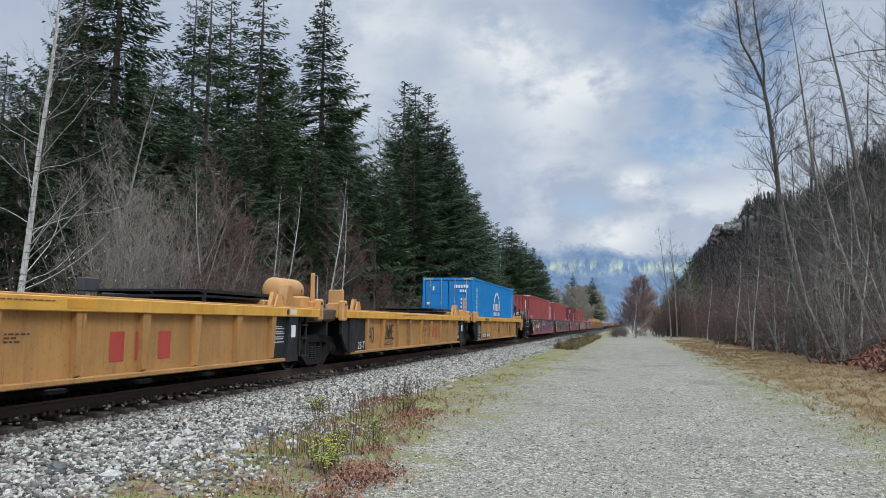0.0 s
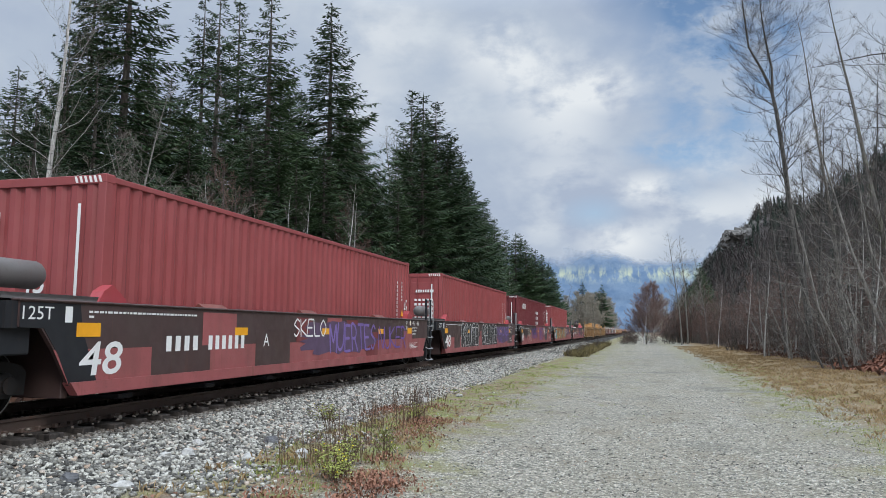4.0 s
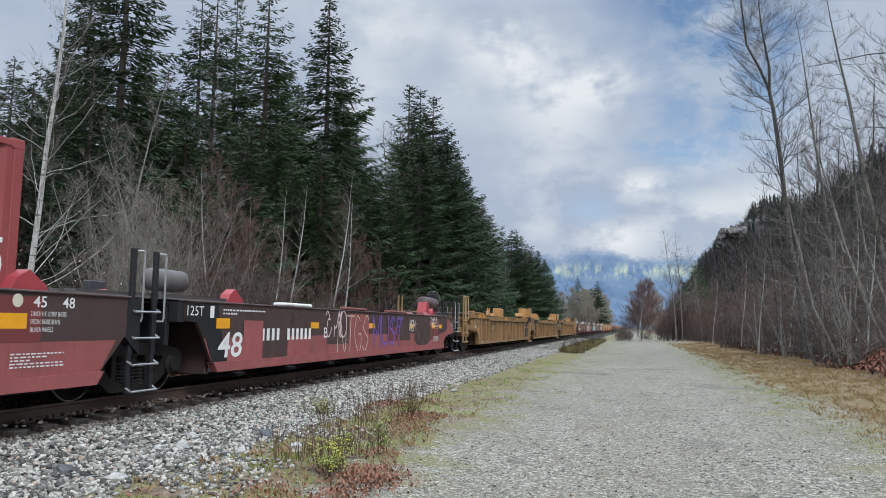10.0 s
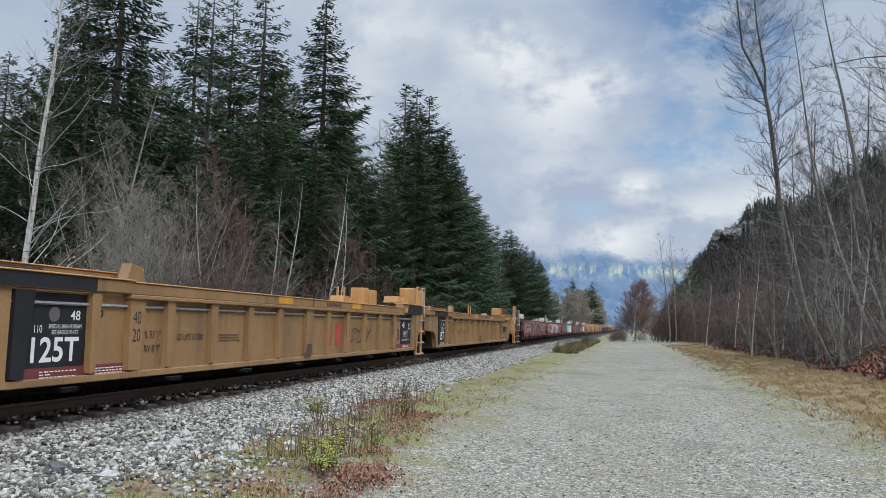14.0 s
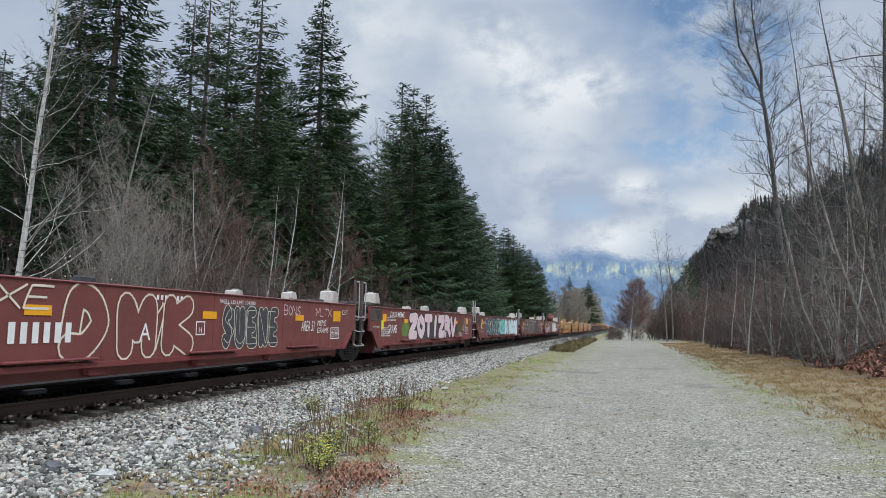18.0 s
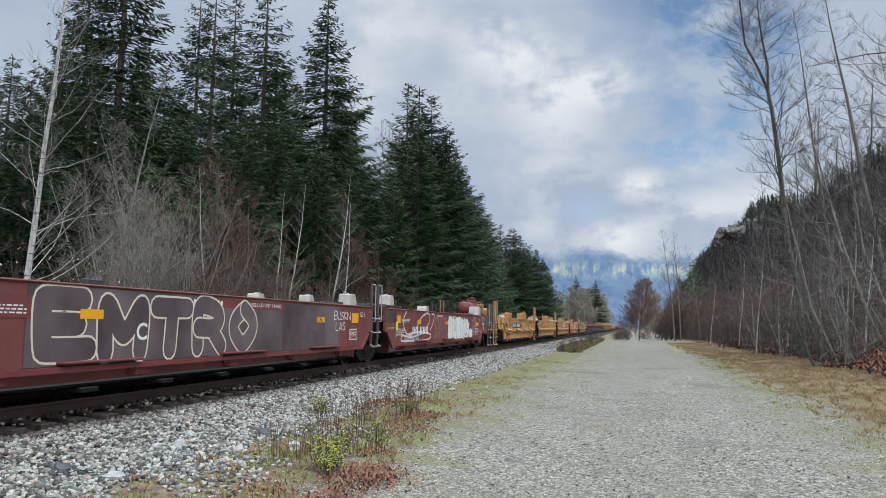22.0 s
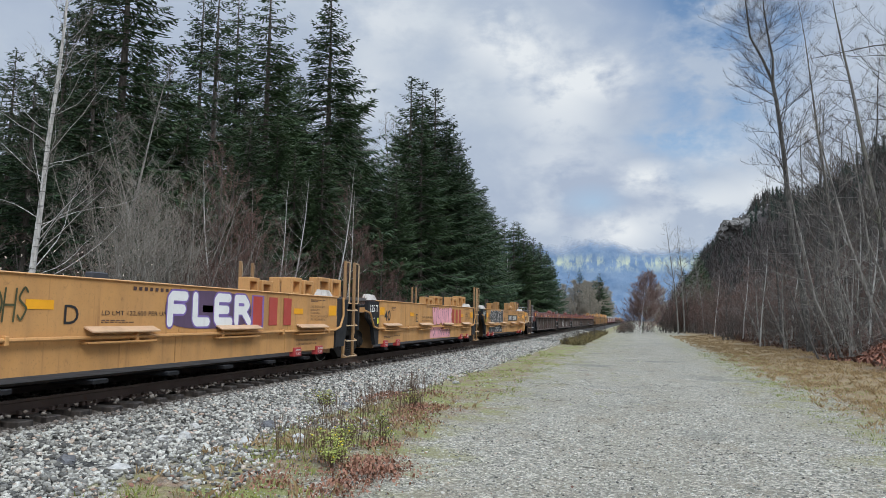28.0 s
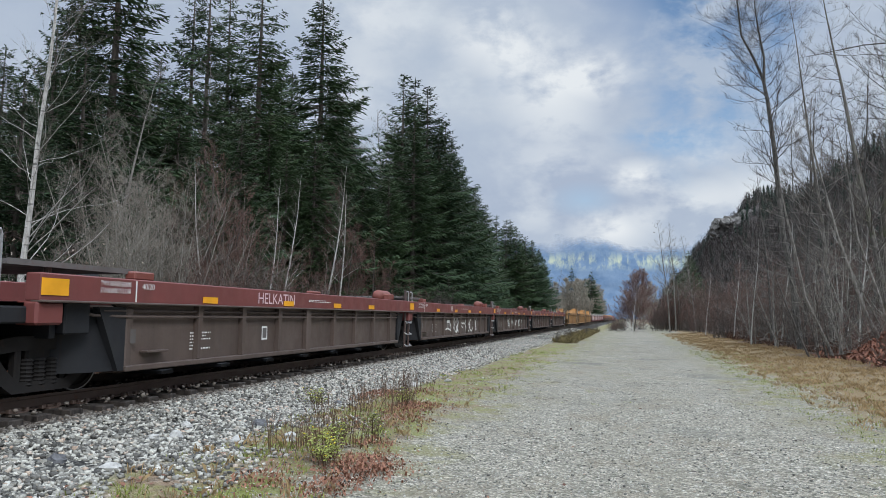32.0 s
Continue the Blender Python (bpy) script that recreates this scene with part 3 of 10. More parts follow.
def bed_z(x):
    """Height of the stone bed across the track."""
    off = abs(x - TRACK_X)
    return 0.295 - 0.12 * max(0.0, min(0.25, off - 1.08)) if off < 1.33 else max(-0.06, 0.265 - (off - 1.33) * 0.134 - 0.02 * math.sin(off * 3))


def build_bed():
    xs = spaced((TRACK_X - 3.4, TRACK_X + 3.4, 0.17))
    ys = spaced((-60, 0, 10), (0, 45, 0.4), (45, 120, 2.5), (120, 900, 30))
    v = [(x, y, bed_z(x) + 0.025 * lump(x, y, 1.3) + (0.0 if y > 45 else 0.012 * lump(x, y, 4.0))) for y in ys for x in xs]
    n = len(xs)
    f = [(j * n + i, j * n + i + 1, j * n + n + i + 1, j * n + n + i) for j in range(len(ys) - 1) for i in range(n - 1)]
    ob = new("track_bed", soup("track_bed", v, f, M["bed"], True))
    tagged(ob, "raised bed of crushed grey stone under the track", "track bed", kind="structure")


def pebbles(name, spots, mat, label, category, rng, lift=0.25):
    """Many broken stones as one object: rows of x, y, z, size."""
    base = np.array([(i, j, k) for k in (-0.62, 0.62) for i, j in ((-0.7, -0.7), (0.7, -0.7), (0.7, 0.7), (-0.7, 0.7))])
    tri = np.array([(4, 5, 6), (4, 6, 7), (0, 2, 1), (0, 3, 2), (0, 1, 5), (0, 5, 4), (1, 2, 6), (1, 6, 5), (2, 3, 7), (2, 7, 6), (3, 0, 4), (3, 4, 7)])
    spots = np.asarray(spots)
    n = len(spots)
    v = np.repeat(base[None], n, 0) * rng.uniform(0.7, 1.2, (n, 8, 1))
    v += rng.uniform(-0.3, 0.3, (n, 8, 3))
    v *= rng.uniform(0.65, 1.25, (n, 1, 3))
    a, b = rng.uniform(0, 6.28, n), rng.uniform(-1.3, 1.3, n)
    x, y, z = v[..., 0].copy(), v[..., 1].copy(), v[..., 2].copy()
    y, z = y * np.cos(b)[:, None] - z * np.sin(b)[:, None], y * np.sin(b)[:, None] + z * np.cos(b)[:, None]
    v[..., 0] = x * np.cos(a)[:, None] - y * np.sin(a)[:, None]
    v[..., 1] = x * np.sin(a)[:, None] + y * np.cos(a)[:, None]
    v[..., 2] = z * 0.85
    v = v * spots[:, None, 3:4] + spots[:, None, :3]
    v[..., 2] += spots[:, None, 3] * lift * rng.uniform(0.0, 2.4, (n, 1))
    f = tri[None] + np.arange(n)[:, None, None] * 8
    ob = new(name, soup(name, v.reshape(-1, 3), f.reshape(-1, 3), M[mat]))
    return tagged(ob, label, category, kind="stuff")


def build_stones():
    rng = np.random.default_rng(5)
    rows = []
    for y0, y1, per, lo, hi in ((4, 14, 620, 0.018, 0.036), (14, 26, 460, 0.020, 0.038), (26, 50, 150, 0.024, 0.046), (50, 95, 30, 0.03, 0.07)):
        n = int((y1 - y0) * 3.0 * per)
        x, y = rng.uniform(-6.95, -4.35, n), rng.uniform(y0, y1, n)
        keep = rng.uniform(0, 1, n) < np.clip((-4.4 - x) / 0.7, 0.12, 1) * np.clip((x + 6.76) / 0.2, 0.06, 1)
        for a, b in zip(x[keep], y[keep]):
            rows.append((a, b, max(bed_z(a), ground_z(a, b)) + (0.12 if a < -6.72 else 0.0), rng.uniform(lo, hi)))
    # a thin scatter runs out into the moss beside the road
    for a, b in zip(rng.uniform(-4.5, -3.5, 2600), 5 + 5.5 * rng.uniform(0, 1, 2600)):
        if rng.uniform() < 0.9 - 0.55 * (a + 4.5) and lump(a, b, 1.4) > -0.12:
            rows.append((a, b, ground_z(a, b), rng.uniform(0.014, 0.036)))
    # between the rails and on the far shoulder
    n = 16000
    for a, b in zip(rng.uniform(-9.6, -7.2, n), 5 + 55 * rng.uniform(0, 1, n) ** 1.5):
        rows.append((a, b, bed_z(a), rng.uniform(0.02, 0.045)))
    pebbles("ballast_stones", rows, "ballast", "loose crushed grey ballast stones beside the rails", "stones", rng)
    rows = []
    for y0, y1, n in ((5, 11, 15000), (11, 20, 12000), (20, 50, 7000)):
        for a, b in zip(rng.uniform(-3.6, 4.6, n), rng.uniform(y0, y1, n)):
            rows.append((a, b, ground_z(a, b), 0.004 + 0.013 * rng.uniform(0, 1) ** 3))
    pebbles("road_gravel", rows, "ballast", "loose pebbles scattered on the gravel road", "gravel", rng, 0.1)


def build_track():
    track = thing("railway_track", "single railway track with rusty rails on dark sleepers", "track", kind="structure")
    for side in (-1, 1):
        x = TRACK_X + side * 0.755
        g = Geo()
        prof = [(-0.07, 0.0), (0.07, 0.0), (0.07, 0.012), (0.012, 0.03), (0.012, 0.125), (0.036, 0.14), (0.036, 0.172), (-0.036, 0.172), (-0.036, 0.14), (-0.012, 0.125), (-0.012, 0.03), (-0.07, 0.012)]
        g.slab([(x + a, RAIL_Z - 0.172 + b) for a, b in prof], -60.0, 900.0, "y")
        rail = part("rail", g, "rail", track)
        part("rail_head", Geo().box(x - 0.03, x + 0.03, -60, 900, RAIL_Z - 0.0015, RAIL_Z + 0.0005), "rail_top", rail, "bright worn running surface")
    me = Geo().box(-1.3, 1.3, -0.115, 0.115, -0.17, 0.0, 0.012).data("sleeper", M["sleeper"])
    plate = Geo().box(-0.17, 0.17, -0.09, 0.09, 0.0, 0.012)
    for a in (-1, 1):
        plate.box(a * 0.11 - 0.03, a * 0.11 + 0.03, -0.16, -0.10, 0.0, 0.055, 0.008).box(a * 0.11 - 0.03, a * 0.11 + 0.03, 0.10, 0.16, 0.0, 0.055, 0.008).box(a * 0.10 - 0.02, a * 0.10 + 0.02, -0.05, 0.05, 0.012, 0.05)
    plate = plate.data("tie_plate", M["rail"])
    rng = random.Random(8)
    rest = Geo()
    y = 2.0
    while y < 260:
        x = TRACK_X + rng.uniform(-0.05, 0.05)
        if y < 110:
            ob = part("sleeper", me, "", track)
            ob.matrix_basis = pose(x, y, 0.355 + rng.uniform(-0.012, 0.004), 0, 0, rng.uniform(-1.6, 1.6))
            if 4 < y < 50:
                for side in (-1, 1):
                    part("tie_plate", plate, "", track).matrix_basis = pose(TRACK_X + side * 0.755, y, 0.355)
        else:
            rest.box(x - 1.3, x + 1.3, y - 0.115, y + 0.115, 0.18, 0.355)
        y += 0.52 + rng.uniform(-0.02, 0.02)
    tagged(part("far_sleepers", rest, "sleeper", track), kind="stuff")


build_ground()
build_bed()
build_track()
build_stones()

FIR_ROWS = [
    (-24.0, 24.2, 12.4, 1, 0.9), (-21.0, 22.1, 10.5, 4), (-26.0, 29.1, 15.5, 0, 0.8), (-23.0, 27.5, 14.2, 4, 0.95), (-25.0, 31.9, 23.5, 2, 1.05), (-27.0, 31.8, 21.5, 1, 0.7),
    (-27.0, 36.5, 18.0, 2, 1.0), (-28.0, 37.7, 18.0, 0, 0.9), (-27.0, 38.6, 17.0, 1, 0.95), (-27.0, 40.1, 16.5, 0, 0.95), (-30.0, 46.5, 26.6, 3, 0.72),
    (-26.4, 42.7, 24.7, 3, 0.78), (-29.4, 50.3, 27.4, 2, 0.75), (-24.3, 45.8, 25.9, 2, 0.95), (-29.0, 50.3, 20.0, 1, 0.95), (-31.0, 60.7, 26.3, 1),
    (-27.0, 56.5, 22.0, 2), (-21.5, 49.8, 26.1, 0, 0.95),
    (-26.0, 64.2, 23.9, 1), (-24.0, 64.0, 15.0, 1), (-24.0, 75.6, 22.4, 1), (-20.0, 65.5, 24.3, 2), (-22.0, 76.2, 27.5, 0),
    (-18.5, 68.5, 23.9, 4), (-19.0, 78.1, 23.1, 4), (-17.5, 74.5, 19.9, 0), (-17.5, 53.9, 13.4, 4), (-19.0, 43.4, 13.6, 1),
    (-20.0, 35.9, 12.7, 4), (-19.0, 52.3, 13.6, 4), (-20.5, 42.5, 12.7, 0), (-18.0, 84.0, 17.6, 4), (-18.5, 93.4, 17.1, 1),
    (-19.0, 125.6, 18.3, 1), (-17.5, 128.8, 16.2, 0), (-16.0, 130.1, 15.2, 4), (-17.0, 150.2, 15.1, 1), (-29.0, 33.7, 14.1, 4),
    (-30.0, 31.4, 12.9, 1), (-33.0, 52.0, 18.2, 4), (-32.0, 42.4, 16.6, 0), (-33.0, 63.2, 23.5, 4), (-30.0, 74.3, 24.2, 0),
]
FIR_ROWS += [
    (-17.5, 87.6, 17.2, 4, 1.0), (-19.0, 102.0, 17.5, 1, 0.95), (-18.5, 117.5, 17.4, 1, 1.0), (-17.0, 118.4, 16.3, 4, 1.05), (-16.0, 122.5, 15.2, 0, 1.1),
    (-15.2, 125.1, 14.4, 4, 1.1), (-15.0, 132.5, 13.9, 1, 1.05), (-21.0, 123.1, 18.8, 0, 0.95), (-17.0, 76.4, 18.0, 4, 1.0), (-17.5, 69.2, 20.7, 1, 0.95),
    (-17.5, 60.6, 19.5, 4, 0.95), (-14.6, 138.2, 12.5, 4, 0.95), (-21.0, 154.6, 17.3, 0, 1.0),
]
for _y in range(9, 190, 6):
    for _x in (-34, -41, -50):
        FIR_ROWS.append((_x + random.uniform(-2.5, 2.5), _y + random.uniform(-2, 2), random.uniform(8.5, 12.5) if _y < 60 else random.uniform(12, 18), random.randrange(5)))
FIR_ROWS += [(-27.6, 72.0, 21.5, 4, 0.9), (-26.0, 73.5, 18.5, 1, 0.9), (-29.2, 74.0, 24.0, 0, 0.9), (-23.0, 58.0, 17.0, 4, 1.0), (-25.0, 52.0, 17.0, 4, 1.0), (-22.5, 44.0, 15.0, 4, 1.0), (-24.5, 37.0, 14.0, 4, 1.0)]

# ---- trees and hills ----
def fir_data(seed, tall=20.0, wide=6.0, gaps=0.15, bare=0.1, mat="needle", rich=1.0):
    """Trunk mesh and crown mesh of a conifer: loose whorls of long boughs, each hung with narrow sprays."""
    rng = np.random.default_rng(seed)
    trunk = Geo().tube([(0, 0, -0.4), (0.04, 0.02, tall * 0.3), (-0.03, 0.05, tall * 0.7), (0, 0, tall * 0.985)], [0.30, 0.22, 0.12, 0.015], 7)
    up = np.array((0, 0, 1.0))
    v, f = [], []

    def spray(p, d, e):
        q = len(v)
        m = p + d * 0.45
        v.extend((p, m + e, p + d, m - e))
        f.append((q, q + 1, q + 2, q + 3))

    z = tall * bare
    while z < tall * 0.985:
        k = z / tall
        reach = wide * min(1.0, 0.62 + (k - bare) * 1.6) * (1 - k) ** 0.82 + 0.05
        boughs = 8 if k < 0.55 else 7
        tier = rng.uniform(0.76, 1.14)
        turn = rng.uniform(0, 6.283)
        for b in range(boughs):
            if rng.uniform() < gaps:
                continue
            a = turn + 6.283 * b / boughs + rng.uniform(-0.45, 0.45)
            r = reach * tier * (rng.uniform(0.66, 0.98) if rng.uniform() < 0.55 else rng.uniform(0.92, 1.16))
            out, side = np.array((math.cos(a), math.sin(a), 0)), np.array((-math.sin(a), math.cos(a), 0))
            zz = z + rng.uniform(-0.3, 0.3)
            rise = 0.55 * (k - 0.62) + rng.uniform(-0.10, 0.10)
            sag = rng.uniform(0.15, 0.42)
            bend = rng.uniform(-0.15, 0.15)
            at = lambda u: out * r * u + side * r * bend * u * u + up * (zz + r * (rise * u - sag * u * (1 - u) + 0.08 * u ** 3))
            trunk.tube([tuple(at(u)) for u in (0.0, 0.35, 0.7, 0.97)], [0.014 + 0.010 * r, 0.01 + 0.006 * r, 0.010, 0.005], 3, False)
            n = max(4, int(r / 0.17 * rich))
            full = 1.0 / min(1.0, 0.45 + 0.55 * rich)
            for i in range(n):
                u = 0.10 + 0.90 * (i + rng.uniform(0.1, 0.9)) / n
                if rng.uniform() < 0.16:
                    continue
                p = at(u)
                w = min(0.95, 0.16 + 0.32 * r * (1.04 - u) ** 0.7) * rng.uniform(0.6, 1.1)
                for s in (-1, 1):
                    d = side * s * w + out * w * rng.uniform(0.3, 0.95) + up * (w * rng.uniform(-0.42, 0.05))
                    e = (up * (0.010 + 0.018 * rng.uniform()) + out * (0.030 + 0.034 * w)) * full
                    spray(p, d, e)
                    for t in (0.12, 0.36, 0.6, 0.84) if rich > 0.7 and w > 0.3 else (0.3, 0.7):
                        h = d * rng.uniform(0.12, 0.32) + out * w * rng.uniform(-0.22, 0.42) + up * (-rng.uniform(0.03, 0.22) * (1.2 - k) * (0.4 + w))
                        spray(p + d * t, h, (side * rng.uniform(-0.036, 0.036) + out * rng.uniform(0.016, 0.04) + up * rng.uniform(0.0, 0.025)) * full)
            for _ in range(2):
                d = out * rng.uniform(0.18, 0.34) + side * rng.uniform(-0.12, 0.12) + up * rng.uniform(-0.02, 0.10)
                spray(at(0.94), d, side * 0.05)
        z += (0.30 + 0.38 * (1 - k)) * rng.uniform(0.65, 1.35) / min(1.0, 0.4 + 0.6 * rich)
    for _ in range(5):
        a = rng.uniform(0, 6.283)
        c = np.array((math.cos(a) * 0.06, math.sin(a) * 0.06, 0))
        spray(np.array((0, 0, tall * 0.95)), up * tall * 0.055, c)
    return trunk.data("fir_trunk", M["fir_bark"]), soup("fir_crown", v, f, M[mat])


def bare_data(seed, tall=12.0, trunk_r=0.13, first=0.28, limbs=22, spread=0.75, reach=0.34, twigs=7, bark_m="alder_bark", twig_m="twig", forks=1, lean=0.3, fine=1.0, tips=8, stems_at=None, sweep=(0, 0), lift=0.09, stout=0.30):
    """Trunk-and-limb mesh and twig mesh of a leafless tree."""
    rng = random.Random(seed)
    wood, fine_g = Geo(), Geo()

    def bend(p, d, length, steps, wander, lift):
        pts = [p.copy()]
        d = d.normalized()
        for _ in range(steps):
            d = (d + Vector((rng.uniform(-1, 1), rng.uniform(-1, 1), rng.uniform(-1, 1))) * wander + Vector((0, 0, lift))).normalized()
            pts.append(pts[-1] + d * (length / steps))
        return pts

    def along(pts, u):
        x = u * (len(pts) - 1)
        i = min(int(x), len(pts) - 2)
        return pts[i].lerp(pts[i + 1], x - i), (pts[i + 1] - pts[i]).normalized()

    stems = []
    for line, r in stems_at or ():
        pts = [Vector(p) for p in line]
        stems.append((pts, max(p.z for p in pts), r))
        wood.tube(pts, [r * (1 - 0.86 * i / (len(pts) - 1)) for i in range(len(pts))], 8)
    for s in range(0 if stems_at else forks):
        base = Vector((0, 0, -0.3)) if forks == 1 else Vector((rng.uniform(-0.5, 0.5), rng.uniform(-0.5, 0.5), -0.3))
        d = Vector((rng.uniform(-lean, lean) * (0.3 if forks == 1 else 0.9), rng.uniform(-lean, lean) * (0.3 if forks == 1 else 0.9), 1))
        h = tall * (1 if s == 0 else rng.uniform(0.6, 0.95))
        pts = bend(base, d, h, 9, 0.055, 0.05)
        stems.append((pts, h, trunk_r * (1 if s == 0 else rng.uniform(0.6, 0.95))))
        wood.tube(pts, [trunk_r * (1 - 0.93 * i / 9) * (1 if s == 0 else 0.8) for i in range(10)], 7 if forks == 1 else 5)
    for pts, h, r0 in stems:
        for b in range(limbs):
            u = first + (0.97 - first) * (b + rng.random()) / limbs
            p, d = along(pts, u)
            a = rng.uniform(0, 6.283)
            out = Vector((math.cos(a) + sweep[0], math.sin(a) + sweep[1], rng.uniform(0.5, 1.1) / spread * 0.75))
            length = h * reach * (1 - u) ** 0.6 * rng.uniform(0.6, 1.15) + 0.25
            limb = bend(p, out, length, 6, 0.21, lift)
            r = max(0.006, r0 * (1 - 0.9 * u) * stout)
            wood.tube(limb, [r * (1 - 0.85 * i / 6) for i in range(7)], 4, False)
            for k in range(twigs):
                w = 0.18 + 0.8 * (k + rng.random()) / twigs
                q, e = along(limb, w)
                side = Vector((rng.uniform(-1, 1), rng.uniform(-1, 1), rng.uniform(-0.2, 0.9)))
                l2 = length * 0.42 * (1.15 - w) * rng.uniform(0.6, 1.3) + 0.12
                tw = bend(q, e * 0.8 + side * 0.8, l2, 3, 0.16, 0.06)
                r2 = max(0.0045, r * 0.45) * fine
                fine_g.tube(tw, [r2, r2 * 0.75, r2 * 0.5, r2 * 0.2], 3, False)
                for _ in range(tips):
                    q2, e2 = along(tw, rng.uniform(0.15, 1.0))
                    side = Vector((rng.uniform(-1, 1), rng.uniform(-1, 1), rng.uniform(-0.1, 0.9)))
                    d2 = (e2 + side * 0.8).normalized() * l2 * rng.uniform(0.25, 0.7)
                    w2 = d2.cross(Vector((rng.uniform(-1, 1), rng.uniform(-1, 1), rng.uniform(-1, 1)))).normalized() * r2 * 0.75
                    fine_g.add([q2 - w2, q2 + w2, q2 + d2], [(0, 1, 2)])
    return wood.data("bare_trunk", M[bark_m]), fine_g.data("bare_twigs", M[twig_m])


def tree_of(name, data, label, category, group, m):
    t = thing(name, label, category, group, m=m)
    part("trunk", data[0], "", t)
    part("crown", data[1], "", t)
    return t


FIRS = [fir_data(11, wide=6.4, gaps=0.24), fir_data(12, wide=7.2, gaps=0.26), fir_data(13, wide=5.8, gaps=0.34, bare=0.2), fir_data(14, wide=5.6, gaps=0.40, bare=0.3), fir_data(15, wide=7.0, gaps=0.16, bare=0.04)]
DEEP_FIRS = [fir_data(16, wide=6.5, rich=0.4), fir_data(17, wide=6.0, rich=0.4)]
FIR_LABEL = "tall dark green fir with drooping boughs behind the track"


def build_firs():
    """Forest edge along the track, then the depth behind it: x, y, height, kind, breadth."""
    rng = random.Random(3)
    for x, y, h, k, *wide in FIR_ROWS:
        s, w = h / 20.0, wide[0] if wide else 1.0
        deep = x < -31.5
        tree_of("fir_tree", DEEP_FIRS[k % 2] if deep else FIRS[k], FIR_LABEL, "conifer", "firs along the track", pose(x, y, -0.3, 0, 0, rng.uniform(0, 360)) @ Matrix.Diagonal((s * w, s * w, s, 1)))


def far_wood(name, spots, mat, label, shape="fir"):
    """Small distant trees as one object: rows of x, y, z, height."""
    rng = np.random.default_rng(len(spots))
    v, f = [], []
    for x, y, z, h in spots:
        if shape == "fir":
            for i in range(9):
                k = i / 9
                r, zz = h * 0.17 * (1 - k) + 0.1, z + h * (0.1 + 0.85 * k)
                for _ in range(7):
                    a = rng.uniform(0, 6.28)
                    rr = r * rng.uniform(0.6, 1.2)
                    c, s = math.cos(a), math.sin(a)
                    q = len(v)
                    w = rr * 0.35
                    v += [(x, y, zz + h * 0.10), (x + c * rr - s * w, y + s * rr + c * w, zz - h * 0.03), (x + c * rr + s * w, y + s * rr - c * w, zz - h * 0.05)]
                    f.append((q, q + 1, q + 2))
        else:
            for _ in range(46):
                a, b = rng.uniform(0, 6.28), rng.uniform(0.15, 1.0)
                r = h * 0.30 * math.sin(b * 2.8) * rng.uniform(0.3, 1.0)
                p = np.array((x + math.cos(a) * r, y + math.sin(a) * r, z + h * b))
                d = np.array((math.cos(a) * 0.5, math.sin(a) * 0.5, 1.0)) * h * rng.uniform(0.10, 0.22)
                w = np.array((-math.sin(a), math.cos(a), 0)) * h * 0.012
                q = len(v)
                v += [p - w, p + w, p + d]
                f.append((q, q + 1, q + 2))
            q = len(v)
            v += [(x - h * 0.012, y, z), (x + h * 0.012, y, z), (x, y, z + h * 0.9)]
            f.append((q, q + 1, q + 2))
    ob = new(name, soup(name, v, f, M[mat]))
    return tagged(ob, label, "woods", kind="stuff")


# ridge of the valley's side: degrees right of the track, distance, degrees up
RIDGE = ((70, 190, 17.0), (45, 210, 16.0), (28, 230, 15.0), (16.7, 260, 11.6), (14, 300, 9.6), (11.5, 340, 8.5), (10.1, 370, 8.2), (8.6, 400, 7.9), (7.9, 410, 7.1), (7.0, 430, 6.4), (5.8, 480, 5.7), (5.0, 540, 4.7), (4.2, 620, 3.3), (3.3, 720, 2.2), (2.0, 900, 1.0))


def ridge_at(u):
    u = max(0.0, min(len(RIDGE) - 1.001, u))
    i = int(u)
    return [a + (b - a) * (u - i) for a, b in zip(RIDGE[i], RIDGE[i + 1])]


def hill_point(u, v):
    """u along the ridge, v from the toe (0) over the ridge (1) to the back."""
    turn, dist, tilt = ridge_at(u)
    d = dist * (0.45 + 0.55 * v)
    top = dist * math.tan(radians(tilt)) + 1.6
    h = top * (max(0.0, v) ** 1.25 if v <= 1 else 1 - (v - 1) * 0.4)
    a = radians(turn)
    x, y = d * math.sin(a), d * math.cos(a)
    h += (5.0 * noise.noise(Vector((x * 0.02, y * 0.02, 0))) + 2.0 * noise.noise(Vector((x * 0.07, y * 0.07, 5)))) * min(1.0, v * 2) * min(1.0, top / 40)
    return x, y, max(h, -0.5) if v > 0.02 else -0.5


